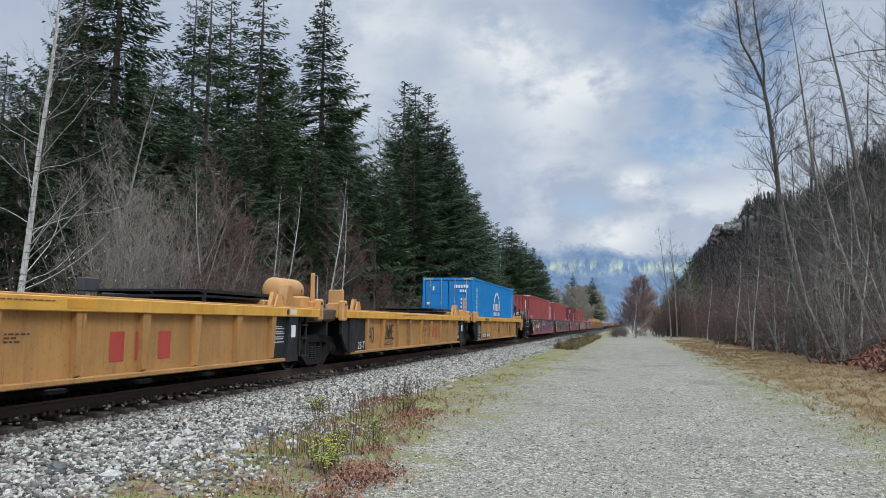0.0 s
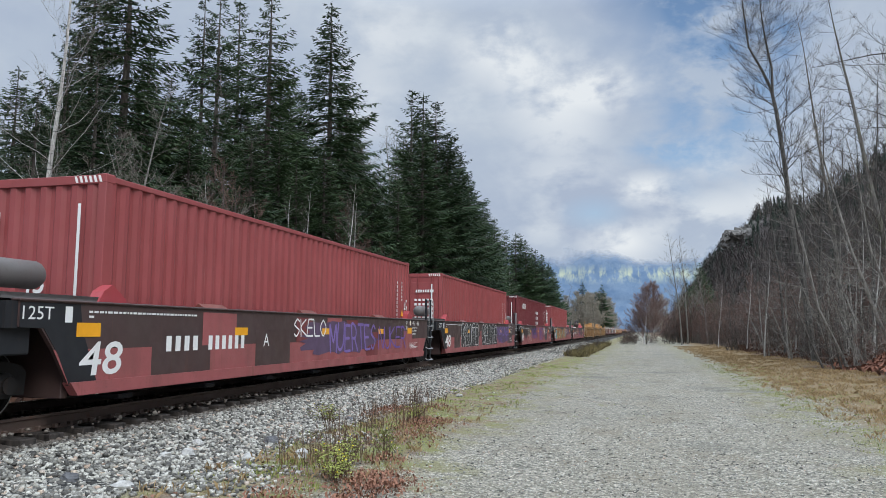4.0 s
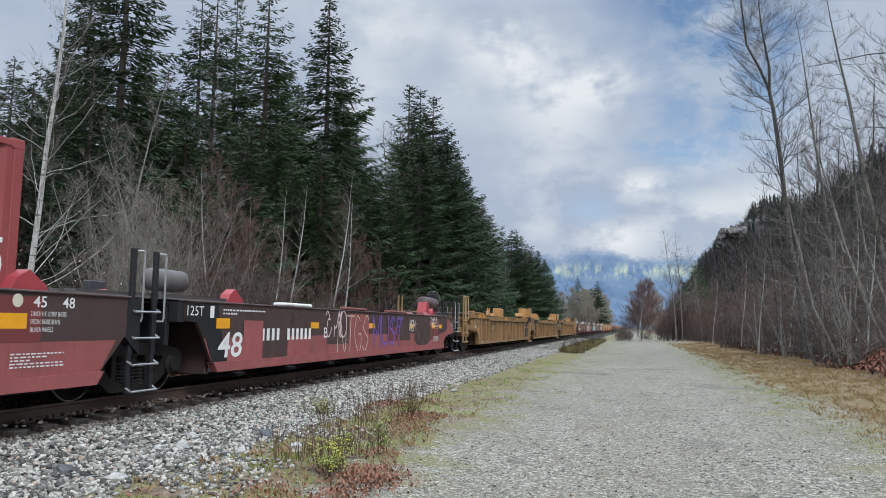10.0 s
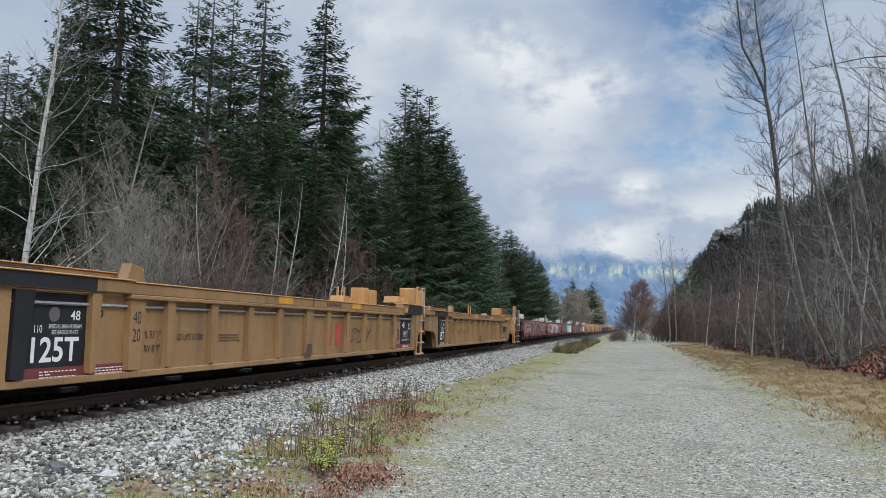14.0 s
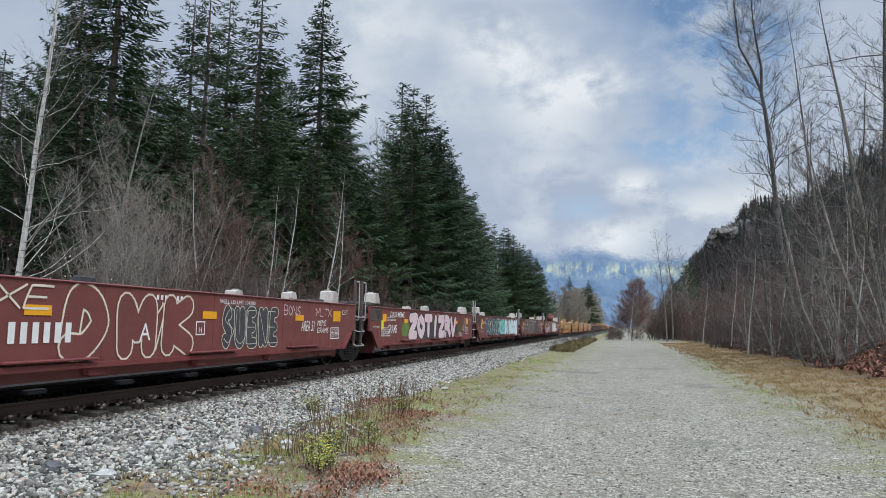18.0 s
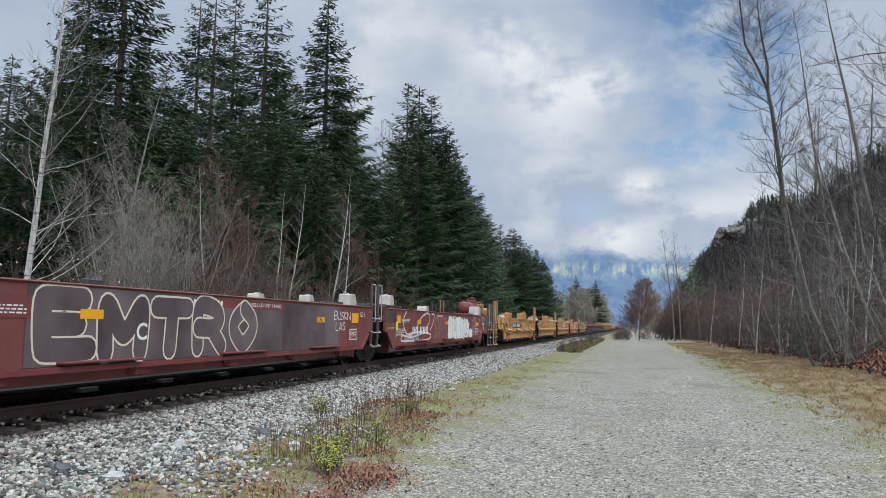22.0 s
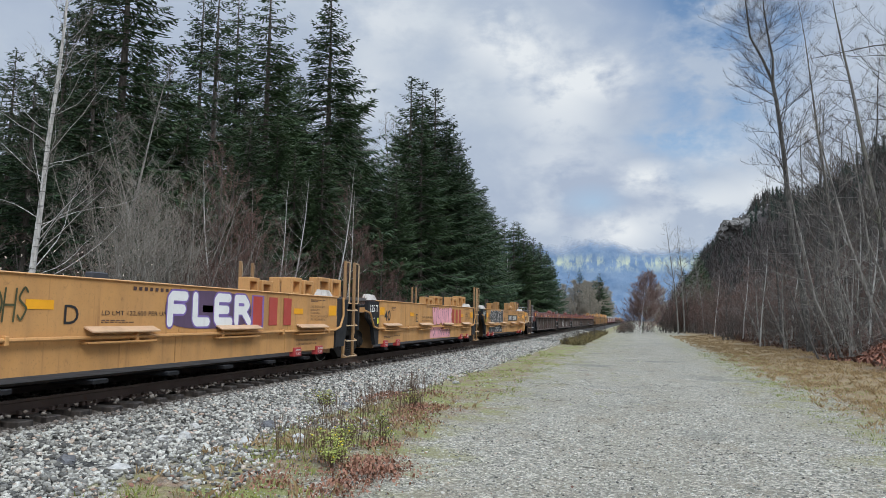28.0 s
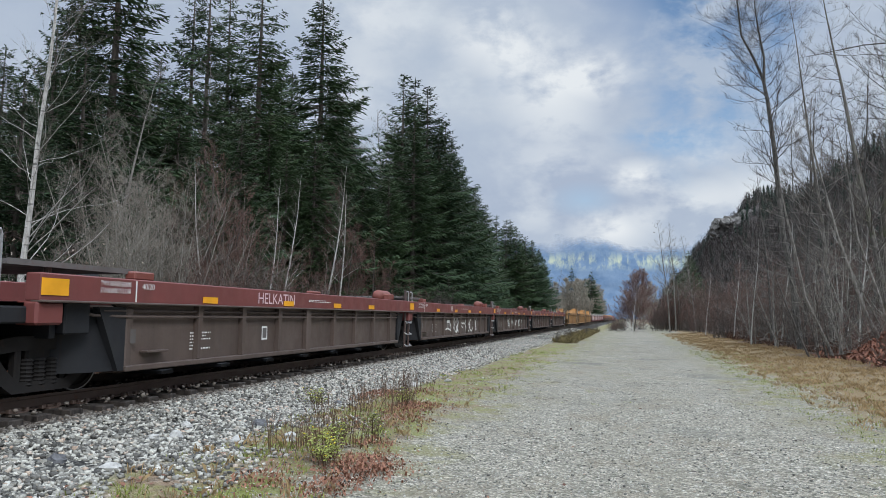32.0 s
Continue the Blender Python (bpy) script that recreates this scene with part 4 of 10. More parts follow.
def build_hill():
    nu, nv = 130, 26
    v = [hill_point(i / nu * (len(RIDGE) - 1), j / nv * 1.4) for j in range(nv + 1) for i in range(nu + 1)]
    n = nu + 1
    f = [(j * n + i, j * n + i + 1, j * n + n + i + 1, j * n + n + i) for j in range(nv) for i in range(nu)]
    tagged(new("hillside", soup("hillside", v, f, M["hill_floor"], True)), "steep wooded valley side with a rocky crest", "hillside", kind="structure")
    rng = random.Random(21)
    firs, bare = [], []
    for _ in range(5200):
        u, w = rng.uniform(1.5, 13.5), rng.uniform(0.1, 1.12)
        x, y, z = hill_point(u, w)
        turn = ridge_at(u)[0]
        if 7.2 < turn < 9.2 and 0.76 < w < 0.9 and rng.random() < 0.8:
            continue
        big = rng.uniform(4, 9)
        (firs if rng.random() < (0.55 if w > 0.7 else 0.25) else bare).append((x, y, z - 0.3, big))
    far_wood("hillside_firs", firs, "needle_far", "dark evergreen woods on the valley side")
    far_wood("hillside_bare_woods", bare, "far_twig", "leafless grey-brown woods on the valley side", "bare")
    # bare rock at the crest
    g = Geo()
    rng = random.Random(4)
    nr, na = 46, 70
    cx, cy, cz = hill_point(7.7, 0.86)
    vv = []
    for j in range(nr + 1):
        for i in range(na):
            a, b = 2 * math.pi * i / na, math.pi * j / nr
            p = Vector((math.cos(a) * math.sin(b), math.sin(a) * math.sin(b), math.cos(b)))
            r = 1 + 0.35 * noise.noise(p * 1.7) + 0.22 * noise.noise(p * 5.3) + 0.12 * abs(noise.noise(p * 13.0))
            vv.append((cx + 3 + p.x * 15 * r, cy + p.y * 10 * r, cz - 4.6 + p.z * 7.5 * r + 2.2 * noise.noise(p * 9) + 1.2 * noise.noise(p * 21)))
    g.add(vv, [(j * na + i, j * na + (i + 1) % na, (j + 1) * na + (i + 1) % na, (j + 1) * na + i) for j in range(nr) for i in range(na)])
    tagged(new("rock_outcrop", g.data("rock_outcrop", M["cliff"])), "bare grey rock face at the crest of the hill", "rock")


def far_material():
    m, n, l, p = shader("haze_blue_mountain")
    vec = stretched(n, l, 1, 1, 1)
    # distance haze is put into the slope's blue-grey base colour
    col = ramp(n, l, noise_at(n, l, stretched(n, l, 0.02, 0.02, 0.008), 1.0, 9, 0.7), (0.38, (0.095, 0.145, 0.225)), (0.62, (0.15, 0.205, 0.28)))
    pos = n.new("ShaderNodeSeparateXYZ")
    l.new(vec, pos.inputs[0])
    z = pos.outputs[2]
    # a lighter belt half way up: sunlight on the woods put into the colour
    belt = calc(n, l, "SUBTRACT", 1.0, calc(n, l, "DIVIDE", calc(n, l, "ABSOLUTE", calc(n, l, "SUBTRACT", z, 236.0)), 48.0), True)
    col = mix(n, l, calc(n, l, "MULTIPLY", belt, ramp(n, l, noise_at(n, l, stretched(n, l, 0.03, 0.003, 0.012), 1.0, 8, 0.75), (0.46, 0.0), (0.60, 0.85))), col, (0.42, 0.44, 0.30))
    l.new(col, p.inputs["Base Color"])
    p.inputs["Roughness"].default_value = 1.0
    p.inputs["Specular IOR Level"].default_value = 0.0
    # the upper slopes are lost in cloud
    k = noise_at(n, l, stretched(n, l, 0.005, 0.005, 0.003), 1.0, 6, 0.55)
    edge = calc(n, l, "ADD", z, calc(n, l, "MULTIPLY", calc(n, l, "SUBTRACT", k, 0.5), 210.0))
    fade = calc(n, l, "DIVIDE", calc(n, l, "SUBTRACT", edge, 275.0), 60.0, True)
    t = n.new("ShaderNodeBsdfTransparent")
    ms = n.new("ShaderNodeMixShader")
    l.new(fade, ms.inputs[0]), l.new(p.outputs[0], ms.inputs[1]), l.new(t.outputs[0], ms.inputs[2])
    l.new(ms.outputs[0], n["Material Output"].inputs["Surface"])
    return m


M["hill_floor"] = plain("brown_wooded_slope", (0.055, 0.045, 0.04), 0.95, vary=0.4, scale=0.15)
M["cliff"] = plain("weathered_grey_rock", (0.14, 0.132, 0.122), 0.9, vary=0.75, scale=0.5)
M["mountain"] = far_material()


def build_mountain():
    nx, nz = 120, 40
    v = []
    for j in range(nz + 1):
        for i in range(nx + 1):
            x, k = -1900 + 3800 * i / nx, j / nz
            crest = 420 + 110 * noise.noise(Vector((x * 0.0016, 0, 2))) + 40 * noise.noise(Vector((x * 0.006, 0, 8)))
            rough = noise.fractal(Vector((x * 0.004, k * 3, 1)), 0.8, 2.0, 6)
            v.append((x, 2900 + 500 * k + 25 * rough, crest * k + 8 * rough * k - 5))
    n = nx + 1
    f = [(j * n + i, j * n + i + 1, j * n + n + i + 1, j * n + n + i) for j in range(nz) for i in range(nx)]
    tagged(new("backdrop_mountain", soup("backdrop_mountain", v, f, M["mountain"], True)), "distant haze-blue forested mountain lost in low cloud", "mountain", kind="structure")


build_hill()
build_mountain()

build_firs()

ALDER = [bare_data(31, 18, 0.16, 0.22, 50, 1.7, 0.22, 8, "alder_bark", "twig", fine=0.8, tips=7, lift=0.05, stout=0.22), bare_data(32, 18, 0.14, 0.30, 48, 1.0, 0.24, 8, "spotted_bark", "wet_twig", fine=0.8, tips=7, lift=0.05, stout=0.22),
         bare_data(33, 18, 0.13, 0.26, 46, 1.0, 0.24, 8, "pale_bark", "pale_twig", fine=1.0, tips=5, lift=0.07)]
BIRCH = [bare_data(41, 11, 0.115, 0.20, 44, 1.3, 0.30, 9, "birch_bark", "pale_twig", fine=0.7, tips=5, stout=0.17, stems_at=(
    (((-0.1, 0, -0.4), (0.0, 0, 1.6), (0.1, 0.05, 3.2), (0.28, 0.0, 4.8), (0.42, -0.05, 6.4), (0.55, 0, 8.0), (0.62, 0.05, 9.6), (0.72, 0, 11.2), (0.8, 0, 12.8)), 0.10),)), bare_data(42, 11, 0.075, 0.35, 18, 0.7, 0.20, 6, "birch_bark", "twig")]
CLUMP = [bare_data(51, 9.5, 0.040, 0.16, 18, 1.0, 0.30, 8, "clump_bark", "clump_twig", 13, 0.45, 0.9, 7, lift=0.05), bare_data(52, 8.5, 0.036, 0.14, 18, 1.0, 0.32, 8, "clump_bark", "red_twig", 11, 0.5, 0.9, 7, lift=0.05)]
RUDDY = [bare_data(61, 9, 0.09, 0.2, 26, 0.7, 0.34, 8, "dark_bark", "red_twig", 2, 0.15, 1.3), bare_data(62, 7, 0.08, 0.10, 34, 0.55, 0.34, 9, "dark_bark", "red_twig", 3, 0.2, 1.5)]
FAR_RED = bare_data(63, 7, 0.05, 0.03, 170, 0.9, 0.52, 11, "alder_bark", "cone_twig", fine=1.5, tips=24, lift=0.06, stout=0.2)
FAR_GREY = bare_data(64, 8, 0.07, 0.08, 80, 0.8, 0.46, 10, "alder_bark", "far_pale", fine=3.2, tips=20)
HERO = bare_data(65, 18, 0.16, 0.30, 74, 1.5, 0.23, 10, "spotted_bark", "wet_twig", fine=0.7, tips=7, lift=0.055, stout=0.22, stems_at=(
    (((0, 0, -0.3), (-0.32, 0.1, 3.6), (-0.64, 0.1, 5.4), (-0.82, 0.0, 7.7), (-0.96, -0.1, 9.4), (-1.18, 0, 11.8), (-1.36, 0.1, 13.0), (-1.75, 0.2, 14.1), (-2.3, 0.1, 15.2), (-2.5, 0, 17.2), (-2.6, 0, 18.5)), 0.155),
    (((-1.32, 0.1, 12.8), (-1.33, -0.1, 14.0), (-1.6, -0.3, 15.4), (-1.72, -0.4, 16.3), (-1.9, -0.5, 18.6)), 0.075)))
# pale stems that lean out over the road with long arching limbs
LEANER = [bare_data(66, 9, 0.1, 0.22, 18, 2.6, 0.5, 6, "pale_bark", "pale_twig", fine=0.8, tips=2, sweep=(-0.9, -0.1), lift=0.015, stems_at=(
    (((1.6, 0, -0.3), (0.7, 0, 1.6), (0.05, 0, 3.7), (-0.2, 0, 4.6), (-0.6, 0.1, 6.5), (-0.95, 0.2, 8.2), (-1.2, 0.3, 9.6)), 0.085),
    (((1.8, 0.2, -0.3), (1.2, 0.3, 2.4), (0.55, 0.2, 4.4), (0.3, 0.3, 6.8), (-0.1, 0.2, 8.8)), 0.06))),
          bare_data(67, 7, 0.07, 0.3, 14, 2.4, 0.5, 6, "pale_bark", "pale_twig", fine=0.8, tips=3, sweep=(-0.7, 0), lift=0.02, stems_at=(
              (((1.1, 0, -0.3), (0.8, 0, 0.6), (0.05, 0, 2.4), (-0.3, 0, 4.4), (-0.6, 0.1, 6.0), (-0.8, 0.2, 7.4)), 0.07), (((1.2, 0.1, -0.3), (1.4, 0.2, 1.8), (0.9, 0.2, 3.4), (1.0, 0.1, 5.4)), 0.05)))]
TANGLE = [bare_data(68, 6, 0.045, 0.12, 14, 1.8, 0.46, 5, "dark_bark", "wet_twig", 5, 0.6, 0.8, 2, lift=0.02), bare_data(69, 6, 0.035, 0.12, 14, 1.5, 0.42, 5, "dark_bark", "red_twig", 8, 0.6, 0.8, 6, lift=0.04),
          bare_data(70, 5, 0.05, 0.1, 15, 2.2, 0.6, 5, "pale_bark", "pale_twig", 4, 0.7, 0.8, 2, lift=-0.03)]
BRUSH = [bare_data(71, 3.4, 0.022, 0.2, 9, 0.7, 0.36, 4, "dark_bark", "red_twig", 9, 0.5, 1.5, 3), bare_data(72, 3.8, 0.024, 0.2, 9, 0.7, 0.34, 4, "dark_bark", "twig", 9, 0.45, 1.5, 3),
         bare_data(73, 3.0, 0.02, 0.15, 8, 0.8, 0.4, 4, "dark_bark", "red_twig", 10, 0.6, 1.5, 3)]


def put_tree(data, natural, x, y, h, name, label, category, group, turn=None, z=None):
    rng = random.Random(int(x * 131 + y * 17))
    s = h / natural
    return tree_of(name, data, label, category, group, sized(x, y, ground_z(x, y) if z is None else z, s, rng.uniform(0, 360) if turn is None else turn))


def build_left_edge():
    g = "leafless trees behind the track"
    put_tree(BIRCH[0], 11, -15.42, 16.4, 11.0, "birch_tree", "pale white-barked leafless birch behind the track", "birch", g, 0)
    for x, y, h in ((-17, 33.4, 9.0), (-17.2, 35.2, 9.4), (-17, 40.5, 11.0), (-16.5, 41.5, 10.0), (-18, 30, 9.0), (-21, 70, 15), (-16.5, 96, 11), (-17, 104, 12)):
        put_tree(BIRCH[1], 11, x, y, h, "birch_tree", "slender pale-stemmed leafless birch", "birch", g)
    for x, y, h, k in ((-17, 22.6, 9.2, 0), (-16.5, 24.2, 9.8, 0), (-18, 25.6, 9.4, 0), (-15.8, 20.6, 7.0, 0), (-17.5, 28.2, 8.6, 1), (-17.0, 29.8, 8.4, 1), (-16, 31.2, 6.5, 1), (-16.5, 37.5, 6.4, 1)):
        put_tree(CLUMP[k], 9.5 if k == 0 else 8.5, x, y, h, "alder_clump", "many-stemmed grey leafless alder clump", "alder", g)
    for x, y, h, k in ((-18, 29.8, 10.2, 0), (-17.3, 43, 10.4, 0), (-16.8, 45.5, 9.0, 1), (-16.6, 48.5, 8.0, 0), (-18.4, 32, 9.5, 0)):
        put_tree(RUDDY[k], 9 if k == 0 else 7, x, y, h, "alder_tree", "reddish-brown leafless alder at the forest edge", "alder", g)
    for x, y, h, k in ((-24, 66, 25, 2), (-23, 70, 24, 2), (-25, 74, 25, 2), (-21.5, 68, 21, 2), (-26, 70, 26, 2), (-22, 60, 22, 0), (-20, 111, 20, 2), (-19, 105, 17, 0), (-21, 118, 19, 2), (-27, 44, 19, 2), (-17.5, 138, 15, 2), (-16, 165, 13, 0), (-20, 25.5, 13, 2), (-21, 34, 14, 0)):
        put_tree(ALDER[k], 18, x, y, h, "alder_tree", "tall grey leafless alder among the firs", "alder", g)
    rng = random.Random(6)
    for k in range(74):
        y = 11 + k * 1.15 if k < 46 else 64 + (k - 46) * 4.2
        x = rng.uniform(-18.5, -13.4)
        put_tree(BRUSH[rng.randrange(3)], 3.4, x, y, rng.uniform(2.6, 4.6), "bare_shrub", "leafless reddish-brown shrub at the forest edge", "shrub", "shrubs behind the track")
    for k in range(22):
        x, y = rng.uniform(-18.0, -13.6), 12 + k * 1.1 + rng.uniform(-0.6, 0.6)
        put_tree(TANGLE[1], 6, x, y, rng.uniform(3.2, 5.2), "alder_clump", "tangled dark red-brown leafless thicket behind the track", "thicket", "shrubs behind the track")
    flecks = [(rng.uniform(-17.5, -14.0), rng.uniform(12, 21), rng.uniform(0.6, 3.6)) for _ in range(420)]
    leaves("hanging_leaves", flecks, "pale_leaf", "few pale dry leaves still hanging in the thicket", "leaves", 33, 0.035, 1.6)


def build_right_wood():
    g = "leafless trees beside the road"
    lab = "tall grey leafless alder beside the gravel road"
    put_tree(HERO, 18, 7.84, 38.0, 18.0, "alder_tree", "tall spotted dark-trunked leafless alder beside the gravel road", "alder", g, 0)
    put_tree(LEANER[0], 9, 7.7, 30.0, 9.0, "birch_tree", "pale leaning leafless birch with long arching limbs", "birch", g, 0)
    put_tree(LEANER[1], 7, 6.75, 32.0, 7.0, "alder_tree", "thin grey leaning leafless alder over the verge", "alder", g, 0)
    put_tree(LEANER[1], 7, 9.0, 43.0, 8.0, "alder_tree", "thin grey leaning leafless alder over the verge", "alder", g, -12)
    put_tree(ALDER[0], 18, 11.5, 40.0, 21.5, "alder_tree", lab, "alder", g, 90)
    put_tree(ALDER[2], 18, 9.9, 41.0, 17.5, "alder_tree", lab, "alder", g, 200)
    put_tree(ALDER[0], 18, 10.05, 32.5, 17.0, "alder_tree", lab, "alder", g, 300)
    put_tree(ALDER[1], 18, 9.1, 47.0, 13.0, "alder_tree", "tall dark-trunked leafless alder beside the gravel road", "alder", g, 120)
    put_tree(ALDER[2], 18, 12.6, 43.0, 20.0, "alder_tree", lab, "alder", g, 10)
    for x, y, h, k in ((8.7, 41, 13, 1), (9.5, 45, 14, 1), (10.6, 39, 14, 1), (8.3, 48, 11, 1), (12.0, 36.5, 15, 1), (13.4, 38, 17, 1), (14.5, 47, 18, 0), (12.2, 52, 14, 1), (15.5, 56, 15, 1), (10.4, 60, 10, 1), (13.5, 68, 12, 1), (8.6, 76, 9, 1), (14, 84, 12, 1), (7.4, 88, 11, 2), (4.9, 92, 13.6, 2), (5.8, 96, 14.0, 2), (6.6, 101, 12.5, 0),
                       (17, 66, 15, 1), (18, 78, 14, 1), (20, 95, 14, 1), (16, 110, 13, 1), (12, 104, 11, 1), (11, 124, 12, 0), (8, 134, 11, 2), (14, 140, 13, 1), (7, 160, 12, 0)):
        put_tree(ALDER[k], 18, x, y, h, "alder_tree", lab if k != 1 else "tall dark-trunked leafless alder beside the gravel road", "alder", g)
    rng = random.Random(16)
    for x, y, h in ((6.85, 46.0, 6.2), (9.2, 50.0, 8.0), (10.1, 37.5, 7.5), (11.6, 45, 9), (8.0, 62, 7), (12.6, 34, 8.0), (6.9, 72, 6)):
        put_tree(BIRCH[1], 11, x, y, h, "birch_tree", "slender pale-stemmed leafless birch", "birch", g)
    for k in range(62):
        y = 30 + k * 1.45 + rng.uniform(-1, 1)
        x = rng.uniform(7.6, 17) if y < 60 else rng.uniform(6.6, 16)
        red = y > 38 and rng.random() < 0.72
        put_tree(TANGLE[1 if red else rng.choice((0, 0, 2))], 6, x, y, rng.uniform(4.0, 7.5), "alder_clump", "tangled reddish-brown leafless thicket" if red else "tangled grey-brown leafless thicket", "thicket", g)
    for x, y, h in ((8.3, 31.5, 5.2), (9.2, 34.0, 6.0), (8.6, 36.5, 5.6), (10.4, 36.0, 7.0), (9.6, 30.0, 4.6), (7.6, 40.5, 5.0), (11.0, 32.0, 6.4)):
        put_tree(TANGLE[2], 5, x, y, h, "alder_clump", "pale grey leafless alder stems arching over the verge", "alder", g)
    for k in range(14):
        x, y = rng.uniform(8, 14), 44 + k * 5 + rng.uniform(-2, 2)
        put_tree(RUDDY[k % 2], 8, x, y, rng.uniform(4.5, 7.5), "alder_tree", "reddish-brown leafless alder at the forest edge", "alder", g)
    for k in range(64):
        y = 18 + k * 1.5 + rng.uniform(-0.8, 0.8)
        x = rng.uniform(8.0, 14) if y < 60 else rng.uniform(6.2, 12)
        put_tree(BRUSH[rng.choice((0, 1, 1, 2))], 3.4, x, y, rng.uniform(1.0, 2.8), "bare_shrub", "leafless reddish-brown shrub beside the road", "shrub", "shrubs beside the road")
    put_tree(FAR_RED, 7, 0.95, 98.0, 7.8, "alder_tree", "reddish-brown cone-shaped leafless alder by the road's end", "alder", g)
    put_tree(BIRCH[1], 11, 0.65, 95.5, 6.2, "birch_tree", "slender white-stemmed birch before the alder by the road's end", "birch", g)
    for x, y, h, k in ((8.6, 112, 11.5, 0), (9.6, 118, 10, 2), (7.6, 126, 10, 1), (-18.4, 264, 19.0, 0), (-12.0, 268, 18.0, 4), (-14.6, 275, 16.0, 1), (12.5, 150, 13, 1)):
        tree_of("fir_tree", FIRS[k], "small dark green fir in the distance", "conifer", "far firs", sized(x, y, 0, h / 20.0 * 1.1, x * 40, 0.9))
    for x, y, h in ((-20.5, 228, 12.5), (-17.8, 232, 14), (-15, 236, 14), (-13, 228, 13), (-18, 300, 17), (-15.5, 305, 17.5), (-13, 300, 16.5), (-11.6, 312, 14.5), (-12.5, 360, 14), (3.5, 170, 9), (5, 180, 10)):
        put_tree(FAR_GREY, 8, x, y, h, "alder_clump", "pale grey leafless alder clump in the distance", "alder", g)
    for k in range(34):
        x, y = rng.uniform(-1.6, 7.5), rng.uniform(101, 124)
        put_tree(TANGLE[rng.choice((0, 1, 1))], 6, x, y, rng.uniform(1.2, 2.4) if x < 3.6 else rng.uniform(3, 6), "bare_shrub", "leafless brown shrub at the road's end", "shrub", "shrubs beside the road")
    for k in range(22):
        x, y = rng.uniform(4.2, 8.0), rng.uniform(98, 124)
        put_tree(RUDDY[k % 2], 8, x, y, rng.uniform(4.0, 7.0), "alder_tree", "reddish-brown leafless alder by the road's end", "alder", g)
    for k in range(12):
        x, y = rng.uniform(-2.2, -0.4), rng.uniform(94, 108)
        put_tree(BRUSH[k % 3], 3.4, x, y, rng.uniform(1.0, 2.2), "bare_shrub", "low reddish shrub beside the track", "shrub", "shrubs beside the road")
    # a near tree out of the picture whose limb hangs into it
    t = put_tree(ALDER[1], 18, 13.0, 20.5, 17, "alder_tree", "leafless alder with a long low limb", "alder", g)
    rr = random.Random(77)
    limb, tw = Geo(), Geo()
    inv = t.matrix_basis.inverted()
    pts = [Vector((13.0, 20.6, 8.6)), Vector((10.5, 21.4, 9.0)), Vector((8.2, 22.0, 9.15)), Vector((6.4, 22.3, 9.2)), Vector((4.9, 22.6, 9.05))]
    limb.tube([inv @ p for p in pts], [0.07, 0.045, 0.026, 0.016, 0.006], 6)
    for k in range(16):
        a = pts[1].lerp(pts[4], k / 16)
        d = Vector((rr.uniform(-0.9, 0.2), rr.uniform(-0.3, 0.3), rr.uniform(-0.2, 0.9))) * rr.uniform(0.35, 1.0)
        tw.tube([inv @ a, inv @ (a + d * 0.5 + Vector((0, 0, 0.05))), inv @ (a + d)], [0.012, 0.008, 0.003], 4)
    b = part("limb", limb, "dark_bark", t)
    tagged(part("twig", tw, "dark_bark", b), kind="stuff")


# ---- small growth on the ground ----
def blades(name, spots, mat, label, category, seed, lean=0.5, width=0.008):
    """Tufts of thin blades as one object: rows of x, y, z, height, blades."""
    rng = np.random.default_rng(seed)
    v, f = [], []
    for x, y, z, h, n in spots:
        for _ in range(int(n)):
            a, l = rng.uniform(0, 6.28), h * rng.uniform(0.5, 1.1)
            c, s = math.cos(a), math.sin(a)
            k = lean * rng.uniform(0.1, 1.0)
            bx, by = x + rng.normal(0, 0.05), y + rng.normal(0, 0.05)
            w = width * rng.uniform(0.6, 1.4)
            q = len(v)
            v += [(bx - s * w, by + c * w, z - 0.02), (bx + s * w, by - c * w, z - 0.02), (bx + c * k * l * 0.4, by + s * k * l * 0.4, z + l * 0.62), (bx + c * k * l, by + s * k * l, z + l * (1 - 0.25 * k))]
            f += [(q, q + 1, q + 2), (q + 1, q + 3, q + 2)]
    return tagged(new(name, soup(name, v, f, M[mat])), label, category, kind="stuff")


def leaves(name, spots, mat, label, category, seed, size=0.05, tilt=0.5):
    """Loose leaves as one object: rows of x, y, z."""
    rng = np.random.default_rng(seed)
    v, f = [], []
    for x, y, z in spots:
        a, s = rng.uniform(0, 6.28), size * rng.uniform(0.5, 1.3)
        c, d = math.cos(a) * s, math.sin(a) * s
        t1, t2 = rng.uniform(-tilt, tilt) * s, rng.uniform(-tilt, tilt) * s
        q = len(v)
        v += [(x - c, y - d, z - t1 * 0.5), (x + d * 0.6, y - c * 0.6, z + t2), (x + c, y + d, z + t1), (x - d * 0.6, y + c * 0.6, z + abs(t2) * 0.6)]
        f.append((q, q + 1, q + 2, q + 3))
    return tagged(new(name, soup(name, v, f, M[mat])), label, category, kind="stuff")


